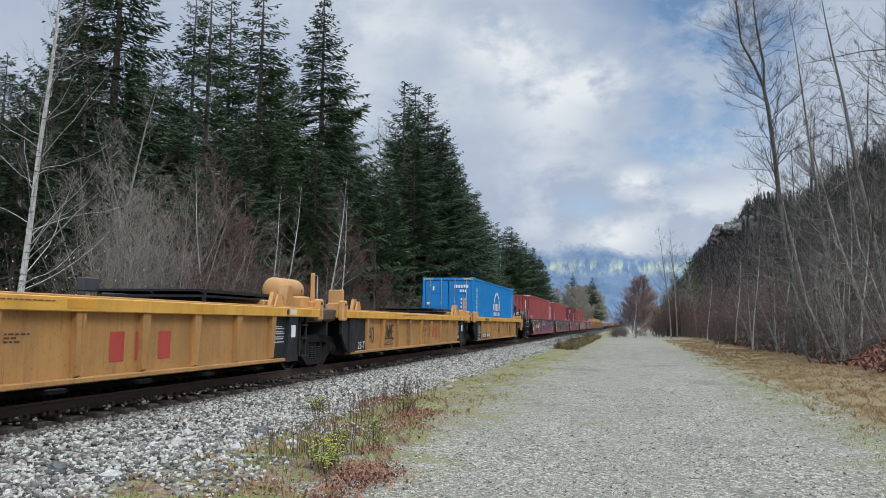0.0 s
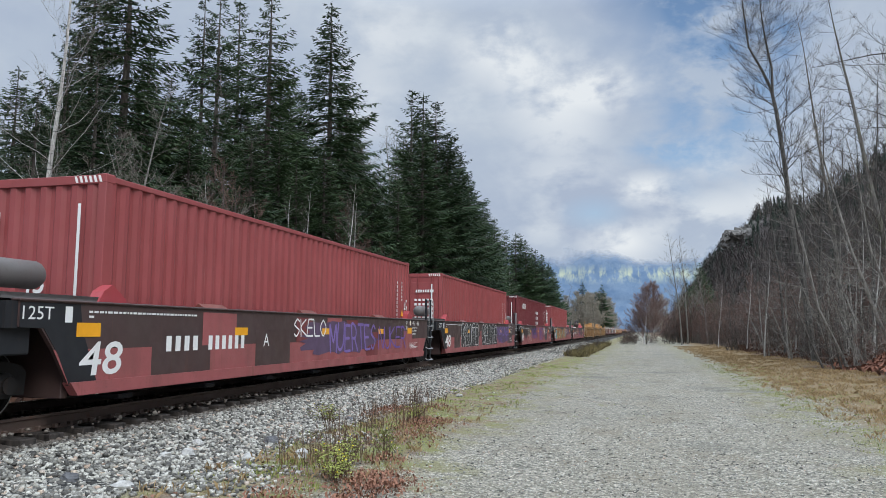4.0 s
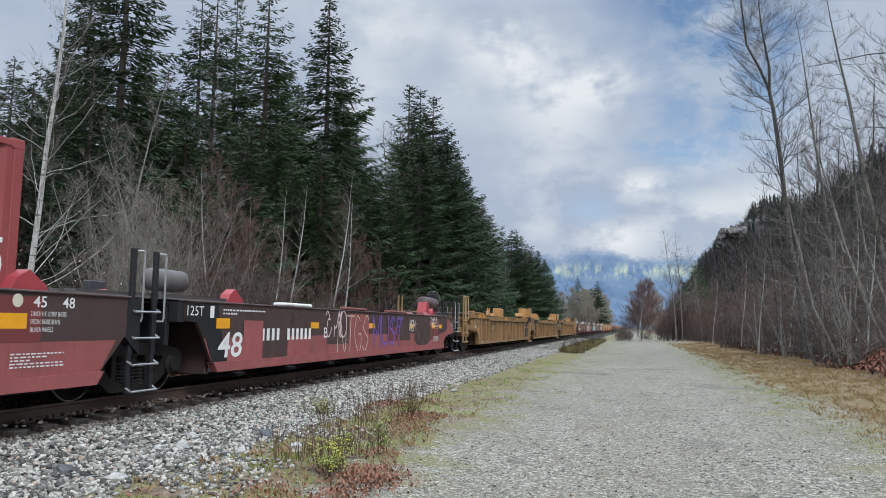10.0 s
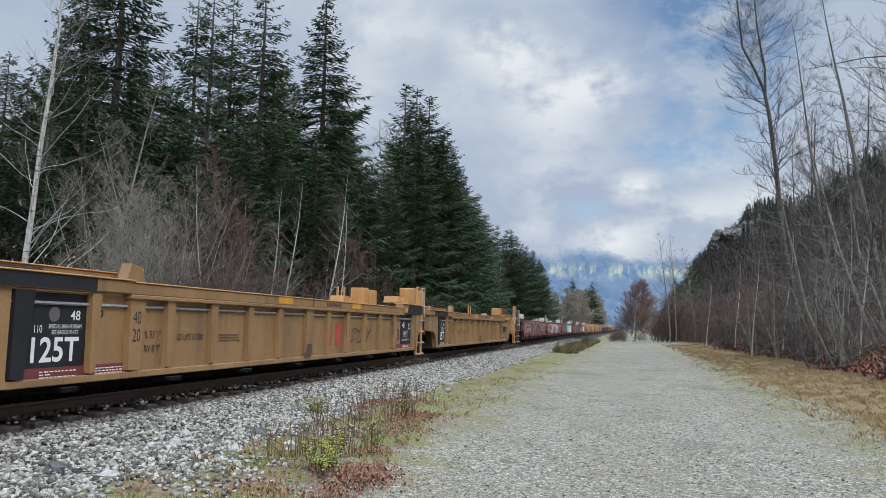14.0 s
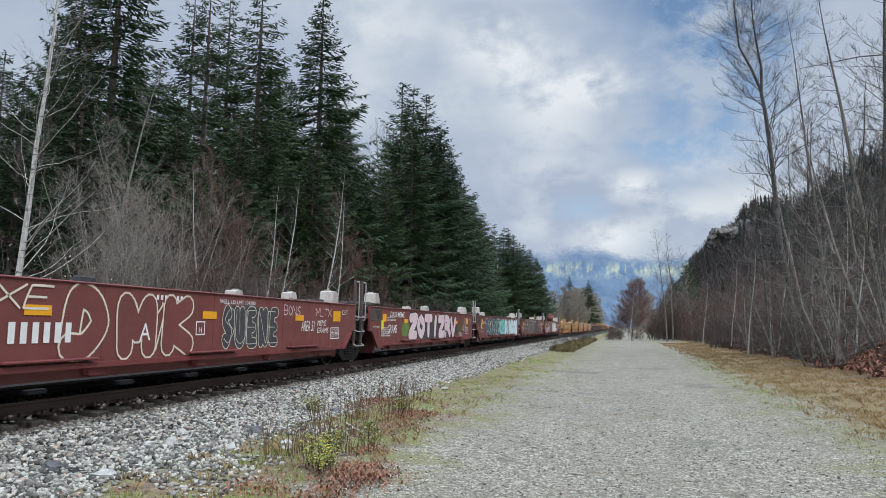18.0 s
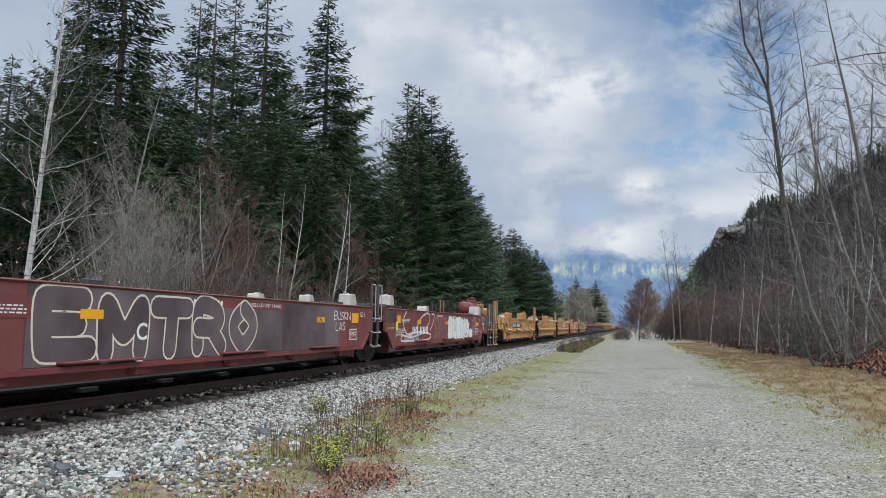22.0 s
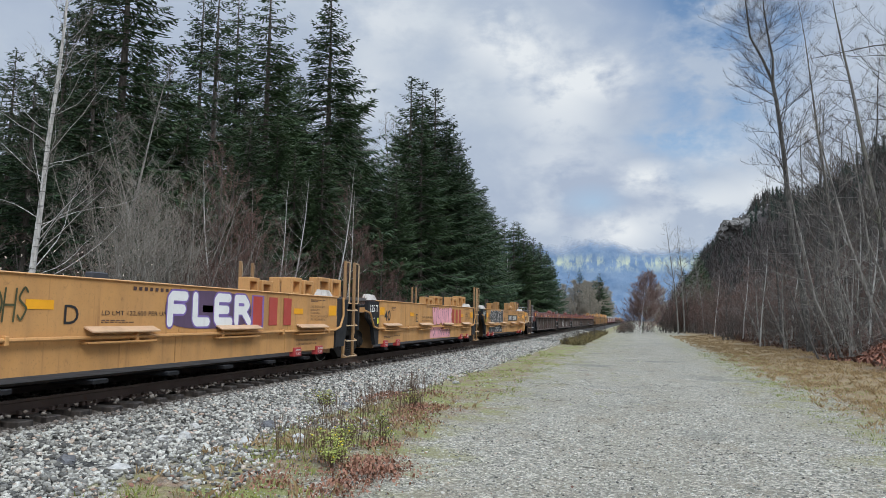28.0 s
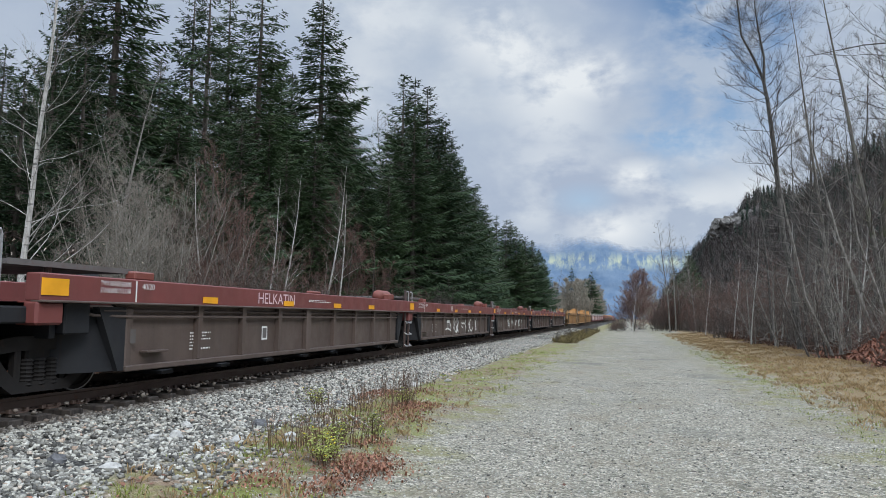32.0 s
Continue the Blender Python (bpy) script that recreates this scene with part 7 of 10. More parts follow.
    ladder(c, L - 0.78, "ochre", 2.5, rod="tan_rod", gap=0.6)
    ladder(c, L - 0.78, "ochre", 2.5, rod="tan_rod", gap=0.6, s=-1)
    add_truck(c, 0)
    return c


def car_brown_ribbed(L=15.2):
    """Brown car with a deep red top chord over a grey ribbed side."""
    c = base("empty weathered car with deep brown-red top chord and grey ribbed sides")
    y0, y1 = 1.35, L - 1.35
    rails_along(c, "top_rail", -0.3, L - 0.35, 1.30, 1.63, "brown_red", 1.28, 1.50, 0.015)
    near_wall(c, "side_wall", [(y0, 0.40), (y0, 1.2), (y0 - 0.2, 1.3), (y1 + 0.2, 1.3), (y1, 1.2), (y1, 0.40)], "sooty_brown", 1.30, 1.36)
    for s in (1, -1):
        part("top_lip", Geo().box(*span(s, 1.36, 1.54), -0.3, L - 0.35, 1.285, 1.315, 0.008), "sooty_brown", c)
        part("bottom_rail", Geo().box(*span(s, 1.30, 1.45), y0, y1, 0.38, 0.46, 0.012), "sooty_brown", c)
        part("pipe", Geo().tube([(s * 1.40, 0.9, 1.2), (s * 1.40, L - 0.9, 1.2)], 0.025, 6), "sooty_brown", c)
        part("end_panel", Geo().slab([(y0 - 0.55, 1.25), (y0, 1.25), (y0, 0.40), (y0 - 0.12, 0.40)], *span(s, 1.32, 1.42)), "black_steel", c)
        part("end_panel", Geo().slab([(y1 + 0.55, 1.25), (y1, 1.25), (y1, 0.40), (y1 + 0.12, 0.40)], *span(s, 1.32, 1.42)), "black_steel", c)
        part("splice_plate", Geo().box(*span(s, 1.5, 1.506), 6.3, 6.42, 1.31, 1.62), "brown_red", c)
    ribs(c, [3.16 + 1.42 * i for i in range(8) if i != 3], 0.42, 1.29, "sooty_brown", 1.36, 1.45, 0.10, 0.02)
    part("post", Geo().box(1.36, 1.46, 7.24, 7.46, 0.40, 1.29, 0.01), "sooty_brown", c)
    part("ledge", Geo().box(1.36, 1.50, 1.75, 2.25, 0.62, 0.65, 0.005), "sooty_brown", c)
    for s in (1, -1):
        v = []
        for z in (0.40, 1.2):
            for i in range(7):
                a = math.pi / 2 * i / 6
                v.append((s * (0.9 + 0.46 * math.sin(a)), 0.46 + 0.9 * (1 - math.cos(a)) * 1.05, z))
        part("well_end", Geo().add(v, [(i, i + 1, i + 8, i + 7) for i in range(6)]), "black_steel", c, "rounded dark end of the well", True)
        part("corner_plate", Geo().box(*span(s, 1.34, 1.43), 1.35, 1.5, 0.40, 1.25, 0.02), "sooty_brown", c)
        part("jaw_block", Geo().box(*span(s, 1.16, 1.48), -0.32, 0.12, 1.02, 1.3, 0.03), "brown_red", c)
        part("pipe", Geo().tube([(s * 1.2, 0.4, 1.24), (s * 1.38, 0.75, 1.14), (s * 1.43, 1.4, 1.12), (s * 1.43, L - 1.5, 1.12)], 0.022, 6), "sooty_brown", c)
    well_inside(c, y0, y1, "sooty_brown", top=1.25)
    hood(c, 0.1, y0, 1.22, "black_steel", 1.26)
    hood(c, y1, L - 0.2, 1.22, "black_steel", 1.26)
    grating(c, -0.6, 1.6, 1.78, w=1.3)
    for x in (-1.2, -0.4, 0.4, 1.2):
        part("stanchion", Geo().box(x - 0.03, x + 0.03, 0.1, 0.16, 1.4, 1.74), "sooty_brown", c)
    for y, z in ((1.5, 0.12), (L - 2.2, 0.16), (L / 2, 0.06)):
        for s in (1, -1):
            part("lock_bracket", Geo().box(*span(s, 1.25, 1.42), y, y + 0.45, 1.63, 1.63 + z, 0.02), "rust_red", c)
    part("air_reservoir", Geo().lathe([(-0.5, 0.04), (-0.46, 0.13), (-0.4, 0.17), (0.4, 0.17), (0.46, 0.13), (0.5, 0.04)], 14, (0.9, L - 1.3, 1.75), "y"), "rust_red", c, "", True)
    ladder(c, L - 0.45, "maroon_grey", 1.95, gap=0.4)
    ladder(c, L - 0.45, "maroon_grey", 1.95, gap=0.4, s=-1)
    add_truck(c, 0)
    return c

# ---- lettering and spray paint on the cars ----
TEXTS = {}
SLIDE = {}          # how far the paint of a car lies ahead of its own first truck


def lay(x):
    """How far out a layer of paint lies: layers over the smooth sides are a hair thick."""
    return x if x < HX + 0.0065 or x > HX + 0.026 else HX + 0.0065 + (x - HX - 0.0065) * 0.35


def letter_mesh(text, bold=0.0, shear=0.0):
    """Flat filled letters in the unit square's frame: verts as (across, up)."""
    key = (text, bold, shear)
    if key not in TEXTS:
        cu = bpy.data.curves.new("lettering", "FONT")
        cu.body, cu.resolution_u, cu.offset, cu.shear = text, 3, bold, shear
        ob = bpy.data.objects.new("lettering", cu)
        scene.collection.objects.link(ob)
        me = bpy.data.meshes.new_from_object(ob.evaluated_get(bpy.context.evaluated_depsgraph_get()))
        TEXTS[key] = ([(v.co.x, v.co.y) for v in me.vertices], [tuple(p.vertices) for p in me.polygons])
        bpy.data.objects.remove(ob)
        bpy.data.meshes.remove(me)
        bpy.data.curves.remove(cu)
    return TEXTS[key]


def write(car, text, y0, y1, z0, z1, mat, x=HX + 0.008, bold=0.0, shear=0.0, name="lettering", label="", fit_to=None):
    """Letters on the road side of a car, filling the given rectangle."""
    y0, y1 = y0 - SLIDE.get(car.name, 0.0), y1 - SLIDE.get(car.name, 0.0)
    v, f = letter_mesh(text, bold, shear)
    b = letter_mesh(text, fit_to[0], shear)[0] if fit_to else v
    u0, u1, w0, w1 = min(p[0] for p in b), max(p[0] for p in b), min(p[1] for p in b), max(p[1] for p in b)
    g = Geo().add([(lay(x), y0 + (a - u0) / (u1 - u0) * (y1 - y0), z0 + (c - w0) / (w1 - w0) * (z1 - z0)) for a, c in v], f)
    return tagged(part(name, g, mat, car, label or "stencilled lettering"), kind="stuff")


# hand-drawn letters: strokes over a grid of 8 by 8, across and up
STROKES = {"A": "00 48 80|22 62", "B": "00 08 58 77 64 04|64 83 71 50 00", "C": "77 48 16 04 12 40 71", "D": "00 08 48 75 73 40 00", "E": "78 18 07 01 10 80|04 64",
           "F": "78 18 07 00|04 64", "G": "77 48 16 04 12 40 72 74 44", "H": "08 00|88 80|04 84", "I": "48 40", "J": "68 62 40 12", "K": "08 00|78 04 80", "L": "08 01 10 70",
           "M": "00 08 43 88 80", "N": "00 08 80 88", "O": "48 16 04 12 40 72 84 76 48", "P": "00 08 58 76 54 04", "R": "00 08 58 76 54 04|44 80", "S": "77 48 16 15 44 73 72 40 11",
           "T": "08 88|48 40", "U": "08 02 40 82 88", "V": "08 40 88", "W": "08 20 45 60 88", "X": "08 80|88 00", "Y": "08 44 88|44 40", "Z": "08 88 00 80", "2": "16 48 76 64 00 80",
           "3": "17 48 76 54 72 40 11", "5": "78 18 15 54 72 40 11", "0": "48 16 04 12 40 72 84 76 48", "8": "44 16 48 76 44 12 40 72 44", "-": "14 74"}


def curve_of(pts, soft):
    """Points along a stroke, rounded where soft."""
    out = []
    for i in range(len(pts) - 1):
        a, b, c, d = pts[max(i - 1, 0)], pts[i], pts[i + 1], pts[min(i + 2, len(pts) - 1)]
        n = 5 if soft else 1
        for k in range(n):
            t = k / n
            out.append(tuple(0.5 * (2 * q + (r - p) * t + (2 * p - 5 * q + 4 * r - w) * t * t + (3 * q - p - 3 * r + w) * t ** 3) for p, q, r, w in zip(a, b, c, d)))
    return out + [pts[-1]]


def ribbon(g, pts, width, x):
    """A flat stroke of paint with round ends and joints."""
    r = width / 2
    for i, (a, b) in enumerate(pts):
        x += 0.000015
        g.add([(x, a + r * math.cos(t), b + r * math.sin(t)) for t in [k * math.pi / 5 for k in range(10)]], [tuple(range(10))])
        if i + 1 < len(pts):
            c, d = pts[i + 1]
            l = math.hypot(c - a, d - b) or 1.0
            u, w = -(d - b) / l * r, (c - a) / l * r
            x += 0.000015
            g.add([(x, a + u, b + w), (x, a - u, b - w), (x, c - u, d - w), (x, c + u, d + w)], [(0, 1, 2, 3)])


def piece(car, text, y0, y1, z0, z1, coats, x=HX + 0.012, soft=True, tight=0.86, lean=0.1, label="spray-painted letters"):
    """Sprayed letters: coats of (paint, stroke width, shift along, shift up), the undermost first; each letter laps over the one before."""
    y0, y1 = y0 - SLIDE.get(car.name, 0.0), y1 - SLIDE.get(car.name, 0.0)
    rng = random.Random(len(text) * 17 + int(z0 * 100) + int(y0 * 10))
    fat = max(c[1] for c in coats)
    w = (y1 - y0) / len(text)
    sheets = [Geo() for _ in coats]
    x = lay(x)
    for i, ch in enumerate(text):
        dz, dl, sc = rng.uniform(-0.03, 0.03) * (z1 - z0), rng.uniform(-lean, lean), rng.uniform(0.94, 1.05)
        base = x
        for j, (mat, width, da, db) in enumerate(coats):
            at = base + 0.0006 * j
            for line in STROKES.get(ch, "").split("|"):
                if not line:
                    continue
                pts = []
                for c in line.split():
                    u, k = int(c[0]) / 8, int(c[1]) / 8
                    span_y = max(0.02, w * tight * sc - fat)
                    pts.append((y0 + w * i + (w - span_y) / 2 + span_y * u + dl * (k - 0.5) * w + da, z0 + fat / 2 + dz + (z1 - z0 - fat) * k + db))
                ribbon(sheets[j], curve_of(pts, soft), width, at)
        x = base + 0.0014
    for g, (mat, *_) in zip(sheets, coats):
        tagged(part("graffiti", g, mat, car, label), kind="stuff")


def tag(car, text, y0, y1, z0, z1, mat, width=0.03, x=HX + 0.016, soft=True, lean=0.25, label="spray-painted tag"):
    piece(car, text, y0, y1, z0, z1, ((mat, width, 0.0, 0.0),), x, soft, 0.95, lean, label)


def patch(car, y0, y1, z0, z1, mat, x=HX + 0.006, ragged=0.0, seed=1, name="paint_patch", label="painted patch"):
    y0, y1 = y0 - SLIDE.get(car.name, 0.0), y1 - SLIDE.get(car.name, 0.0)
    rng = random.Random(seed)
    if not ragged:
        pts = [(y0, z0), (y1, z0), (y1, z1), (y0, z1)]
    else:
        pts, n = [], 44
        for i in range(n):
            a = 2 * math.pi * i / n
            c, s = math.cos(a), math.sin(a)
            k = (abs(c) ** 3.2 + abs(s) ** 3.2) ** (-1 / 3.2) * (1 - ragged * rng.random())
            pts.append(((y0 + y1) / 2 + (y1 - y0) / 2 * c * k, (z0 + z1) / 2 + (z1 - z0) / 2 * s * k))
    return part(name, Geo().add([(lay(x), a, b) for a, b in pts], [tuple(range(len(pts)))]), mat, car, label)


def scrawl(car, y0, y1, z0, z1, mat, seed, width=0.03, loops=5, x=HX + 0.016, label="spray-painted scrawl"):
    """Looping strokes of spray paint."""
    y0, y1 = y0 - SLIDE.get(car.name, 0.0), y1 - SLIDE.get(car.name, 0.0)
    rng = random.Random(seed)
    g, deep = Geo(), lay(x)
    for k in range(loops):
        ya, yb = y0 + (y1 - y0) * k / loops, y0 + (y1 - y0) * (k + 1.25) / loops
        cy, n = (ya + yb) / 2, 90
        p = [rng.uniform(0, 6.28) for _ in range(4)]
        fa, fb = rng.choice((1, 2)), rng.choice((1, 2, 3))
        pts = []
        for i in range(n):
            t = i / (n - 1) * rng.choice((1.0, 1.0)) * 6.0
            u = cy + (yb - ya) * (0.34 * math.sin(fa * t * 0.7 + p[0]) + 0.2 * math.sin(fb * t + p[1]))
            w = (z0 + z1) / 2 + (z1 - z0) * (0.36 * math.sin(fb * t * 0.8 + p[2]) + 0.14 * math.sin(2.3 * t + p[3]))
            pts.append((u, w))
        for i in range(n - 1):
            (a, b), (c, d) = pts[i], pts[i + 1]
            l = math.hypot(c - a, d - b) or 1
            nx, ny = -(d - b) / l * width / 2, (c - a) / l * width / 2
            ex, ey = (c - a) / l * width * 0.3, (d - b) / l * width * 0.3
            a, b, c, d = a - ex, b - ey, c + ex, d + ey
            x = deep = deep + 0.00002
            g.add([(x, a + nx, b + ny), (x, a - nx, b - ny), (x, c - nx, d - ny), (x, c + nx, d + ny)], [(0, 1, 2, 3)])
    return tagged(part("graffiti", g, mat, car, label), kind="stuff")


def strokes(car, y0, y1, z0, z1, mat, seed, n=10, width=0.05, x=HX + 0.014, curl=0.4, label="painted outline strokes"):
    """Long upright curved strokes, as of half-painted letters."""
    y0, y1 = y0 - SLIDE.get(car.name, 0.0), y1 - SLIDE.get(car.name, 0.0)
    rng = random.Random(seed)
    g, deep = Geo(), lay(x)
    for k in range(n):
        y = y0 + (y1 - y0) * (k + rng.random()) / n
        a, b = z0 + rng.random() * 0.3 * (z1 - z0), z1 - rng.random() * 0.35 * (z1 - z0)
        bow, m = rng.uniform(-curl, curl), 10
        pts = []
        for i in range(m + 1):
            t = i / m
            pts.append((y + bow * math.sin(t * 3.1) + rng.uniform(-0.01, 0.01), a + (b - a) * t))
        if rng.random() < 0.6:
            s = rng.choice((-1, 1))
            pts += [(pts[-1][0] + s * 0.12 * i, b - 0.02 * i * i) for i in (1, 2, 3)]
        for i in range(len(pts) - 1):
            (p, q), (c, d) = pts[i], pts[i + 1]
            l = math.hypot(c - p, d - q) or 1
            nx, ny = -(d - q) / l * width / 2, (c - p) / l * width / 2
            x = deep = deep + 0.00003
            g.add([(x, p + nx, q + ny), (x, p - nx, q - ny), (x, c - nx, d - ny), (x, c + nx, d + ny)], [(0, 1, 2, 3)])
    return tagged(part("graffiti", g, mat, car, label), kind="stuff")


def bars(car, y0, y1, z0, z1, mat, rows=3, x=HX + 0.008, seed=1, name="small_print"):
    """Small print too fine to read."""
    y0, y1 = y0 - SLIDE.get(car.name, 0.0), y1 - SLIDE.get(car.name, 0.0)
    rng, x = random.Random(seed), lay(x)
    g = Geo()
    rows = int(rows * 1.6 + 0.5)
    h = (z1 - z0) / rows
    for r in range(rows):
        y, z = y0, z1 - (r + 1) * h + h * 0.2
        while y < y1 - 0.02:
            w = min(rng.uniform(0.03, 0.09), y1 - y)
            g.add([(x, y, z), (x, y + w, z), (x, y + w, z + h * 0.45), (x, y, z + h * 0.45)], [(0, 1, 2, 3)])
            y += w + 0.022
            if rng.random() < 0.06:
                break
    return tagged(part(name, g, mat, car, "lines of small print"), kind="stuff")


def marks(car, y0, y1, z0, z1, mat, n, x=HX + 0.008, label="plain bars of block lettering"):
    """A name or running number as plain bars of its size."""
    d = SLIDE.get(car.name, 0.0)
    g = Geo()
    w, x = (y1 - y0) / n, lay(x)
    for k in range(n):
        a = y0 - d + k * w
        b = a + w * 0.56
        g.add([(x, a, z0), (x, b, z0), (x, b, z1), (x, a, z1)], [(0, 1, 2, 3)])
    return tagged(part("marking", g, mat, car, label), kind="stuff")


def amber(car, y, z, w=0.45, h=0.14, x=HX + 0.009, mat="reflector"):
    part("reflector", Geo().box(lay(x) - 0.004, lay(x), y, y + w, z, z + h), mat, car, "amber reflector strip")


# ---- containers ----
def container(label, length, body, end="wall", group="containers on the train"):
    """A steel box with corrugated walls; y = 0 at its leading end, z = 0 at its foot."""
    c = thing("shipping_container", label, "container", group)
    H, W = 2.896, 1.22
    for y in (0.0, length):
        for s in (1, -1):
            ya, yb = (0, 0.14) if y == 0 else (length - 0.14, length)
            p = part("corner_post", Geo().box(*span(s, W - 0.13, W), ya, yb, 0.0, H, 0.008), body, c)
            for z in (0.0, H - 0.12):
                yc = (-0.004, 0.175) if y == 0 else (length - 0.175, length + 0.004)
                part("corner_casting", Geo().box(*span(s, W - 0.16, W + 0.004), *yc, z, z + 0.122, 0.01), body, p)
    for s in (1, -1):
        part("top_rail", Geo().box(*span(s, W - 0.06, W), 0.14, length - 0.14, H - 0.10, H - 0.02, 0.006), body, c)
        part("bottom_rail", Geo().box(*span(s, W - 0.05, W), 0.14, length - 0.14, 0.0, 0.16, 0.006), body, c)
        g, pts, y = Geo(), [], 0.14
        pitch, deep = 0.278, 0.036
        while y < length - 0.14 - 0.01:
            for d, x in ((0.0, W - 0.012), (0.072, W - 0.012), (0.140, W - 0.012 - deep), (0.210, W - 0.012 - deep)):
                if y + d < length - 0.14:
                    pts.append((y + d, x))
            y += pitch
        pts.append((length - 0.14, W - 0.012))
        v = [(s * x, yy, z) for z in (0.16, H - 0.10) for yy, x in pts]
        n = len(pts)
        g.add(v, [(i, i + 1, n + i + 1, n + i) for i in range(n - 1)])
        part("side_panel", g, body, c, "corrugated steel side")
    part("roof", Geo().box(-W + 0.06, W - 0.06, 0.1, length - 0.1, H - 0.06, H - 0.03), body, c)
    part("floor", Geo().box(-W + 0.05, W - 0.05, 0.1, length - 0.1, 0.08, 0.16), "black_steel", c)
    part("back_wall", Geo().box(-W + 0.13, W - 0.13, length - 0.06, length - 0.02, 0.0, H - 0.1), body, c)
    part("end_header", Geo().box(-W + 0.13, W - 0.13, 0.0, 0.10, H - 0.13, H - 0.01, 0.006), body, c)
    part("end_sill", Geo().box(-W + 0.13, W - 0.13, 0.0, 0.10, 0.0, 0.13, 0.006), body, c)
    for s in (1, -1):
        st = Geo()
        for k in range(6):
            a = s * (W - 0.06 - k * 0.075)
            st.add([(a, -0.006, H - 0.11), (a - s * 0.04, -0.006, H - 0.11), (a - s * 0.07, -0.006, H - 0.02), (a - s * 0.03, -0.006, H - 0.02)], [(0, 1, 2, 3)])
        part("warning_stripe", st, "white" if body != "blue_box" else "reflector", c, "diagonal warning stripes")
    if end == "wall":
        g, pts, x = Geo(), [], -W + 0.13
        while x < W - 0.14:
            for d, y in ((0.0, 0.02), (0.09, 0.02), (0.14, 0.065), (0.20, 0.065)):
                if x + d < W - 0.13:
                    pts.append((x + d, y))
            x += 0.25
        pts.append((W - 0.13, 0.02))
        n = len(pts)
        g.add([(xx, y, z) for z in (0.13, H - 0.13) for xx, y in pts], [(i, i + 1, n + i + 1, n + i) for i in range(n - 1)])
        part("end_wall", g, body, c, "corrugated steel end")
    else:
        for s in (1, -1):
            g = Geo().box(*span(s, 0.012, W - 0.14), 0.03, 0.075, 0.13, H - 0.13, 0.01)
            d = part("door", g, body, c, "steel door with raised panels")
            for k in range(4):
                z = 0.35 + k * 0.6
                part("door_panel", Geo().box(*span(s, 0.06, W - 0.2), 0.018, 0.032, z, z + 0.42, 0.006), body, d)
            for x in (0.32, 0.86):
                b = Geo().tube([(s * x, -0.012, 0.08), (s * x, -0.012, H - 0.05)], 0.019, 7)
                for z in (0.25, 0.9, 1.7, 2.5):
                    b.box(*span(s, x - 0.035, x + 0.035), -0.03, 0.03, z, z + 0.07)
                part("locking_bar", b, "steel" if body == "blue_box" else body, d)
    return c


def end_text(box, text, x0, x1, z0, z1, mat, as_blocks=0, y=-0.03):
    """Lettering on a container's leading end; x0 is its edge away from the road."""
    g = Geo()
    if as_blocks:
        w = (x1 - x0) / as_blocks
        for k in range(as_blocks):
            g.add([(x0 + k * w, y, z0), (x0 + k * w + w * 0.6, y, z0), (x0 + k * w + w * 0.6, y, z1), (x0 + k * w, y, z1)], [(0, 1, 2, 3)])
    else:
        v, f = letter_mesh(text, 0.01)
        u0, u1, w0, w1 = min(p[0] for p in v), max(p[0] for p in v), min(p[1] for p in v), max(p[1] for p in v)
        g.add([(x0 + (a - u0) / (u1 - u0) * (x1 - x0), y, z0 + (c - w0) / (w1 - w0) * (z1 - z0)) for a, c in v], f)
    tagged(part("marking", g, mat, box, "white lettering"), kind="stuff")


def column(box, y, z0, z1, n, mat, w=0.055, x=1.226):
    """Upright row of characters too small to copy."""
    g = Geo()
    h = (z1 - z0) / n
    for k in range(n):
        for a, b in (((0.0, 0.14), (0.28, 0.42), (0.56, 0.7)) if w > 0.15 else ((0.0, 0.62),)):
            g.add([(x, y, z0 + (k + a) * h), (x, y + w, z0 + (k + a) * h), (x, y + w, z0 + (k + b) * h), (x, y, z0 + (k + b) * h)], [(0, 1, 2, 3)])
    tagged(part("marking", g, mat, box, "upright row of white characters"), kind="stuff")


def triangle(box, y, z, s=0.22, x=1.226):
    part("warning_sign", Geo().add([(x, y, z), (x, y + s, z), (x, y + s / 2, z + s)], [(0, 1, 2)]), "reflector", box, "yellow warning triangle")


# ---- the train put together ----
TRAIN = []          # (thing, place along the train, height above the rail)


def run_of(build, places, labels=(), trucks=()):
    """A string of cars of one kind, hung one behind the other."""
    cars = [build()]
    for _ in places[1:]:
        cars.append(copy_thing(cars[0], Matrix.Identity(4)))
    for i, (c, s) in enumerate(zip(cars, places)):
        c.location = (TRACK_X, s, BODY_Z)
        if i < len(labels) and labels[i]:
            c["label"] = labels[i]
        TRAIN.append((c, s, 0.0))
        for ob in scene.objects:
            if i < len(trucks) and ob.parent == c and ob.name.startswith("truck"):
                ob.location.y = trucks[i]
    return cars


def load(box, s):
    box.location = (TRACK_X, s, BODY_Z + 0.36)
    TRAIN.append((box, s, 0.36))


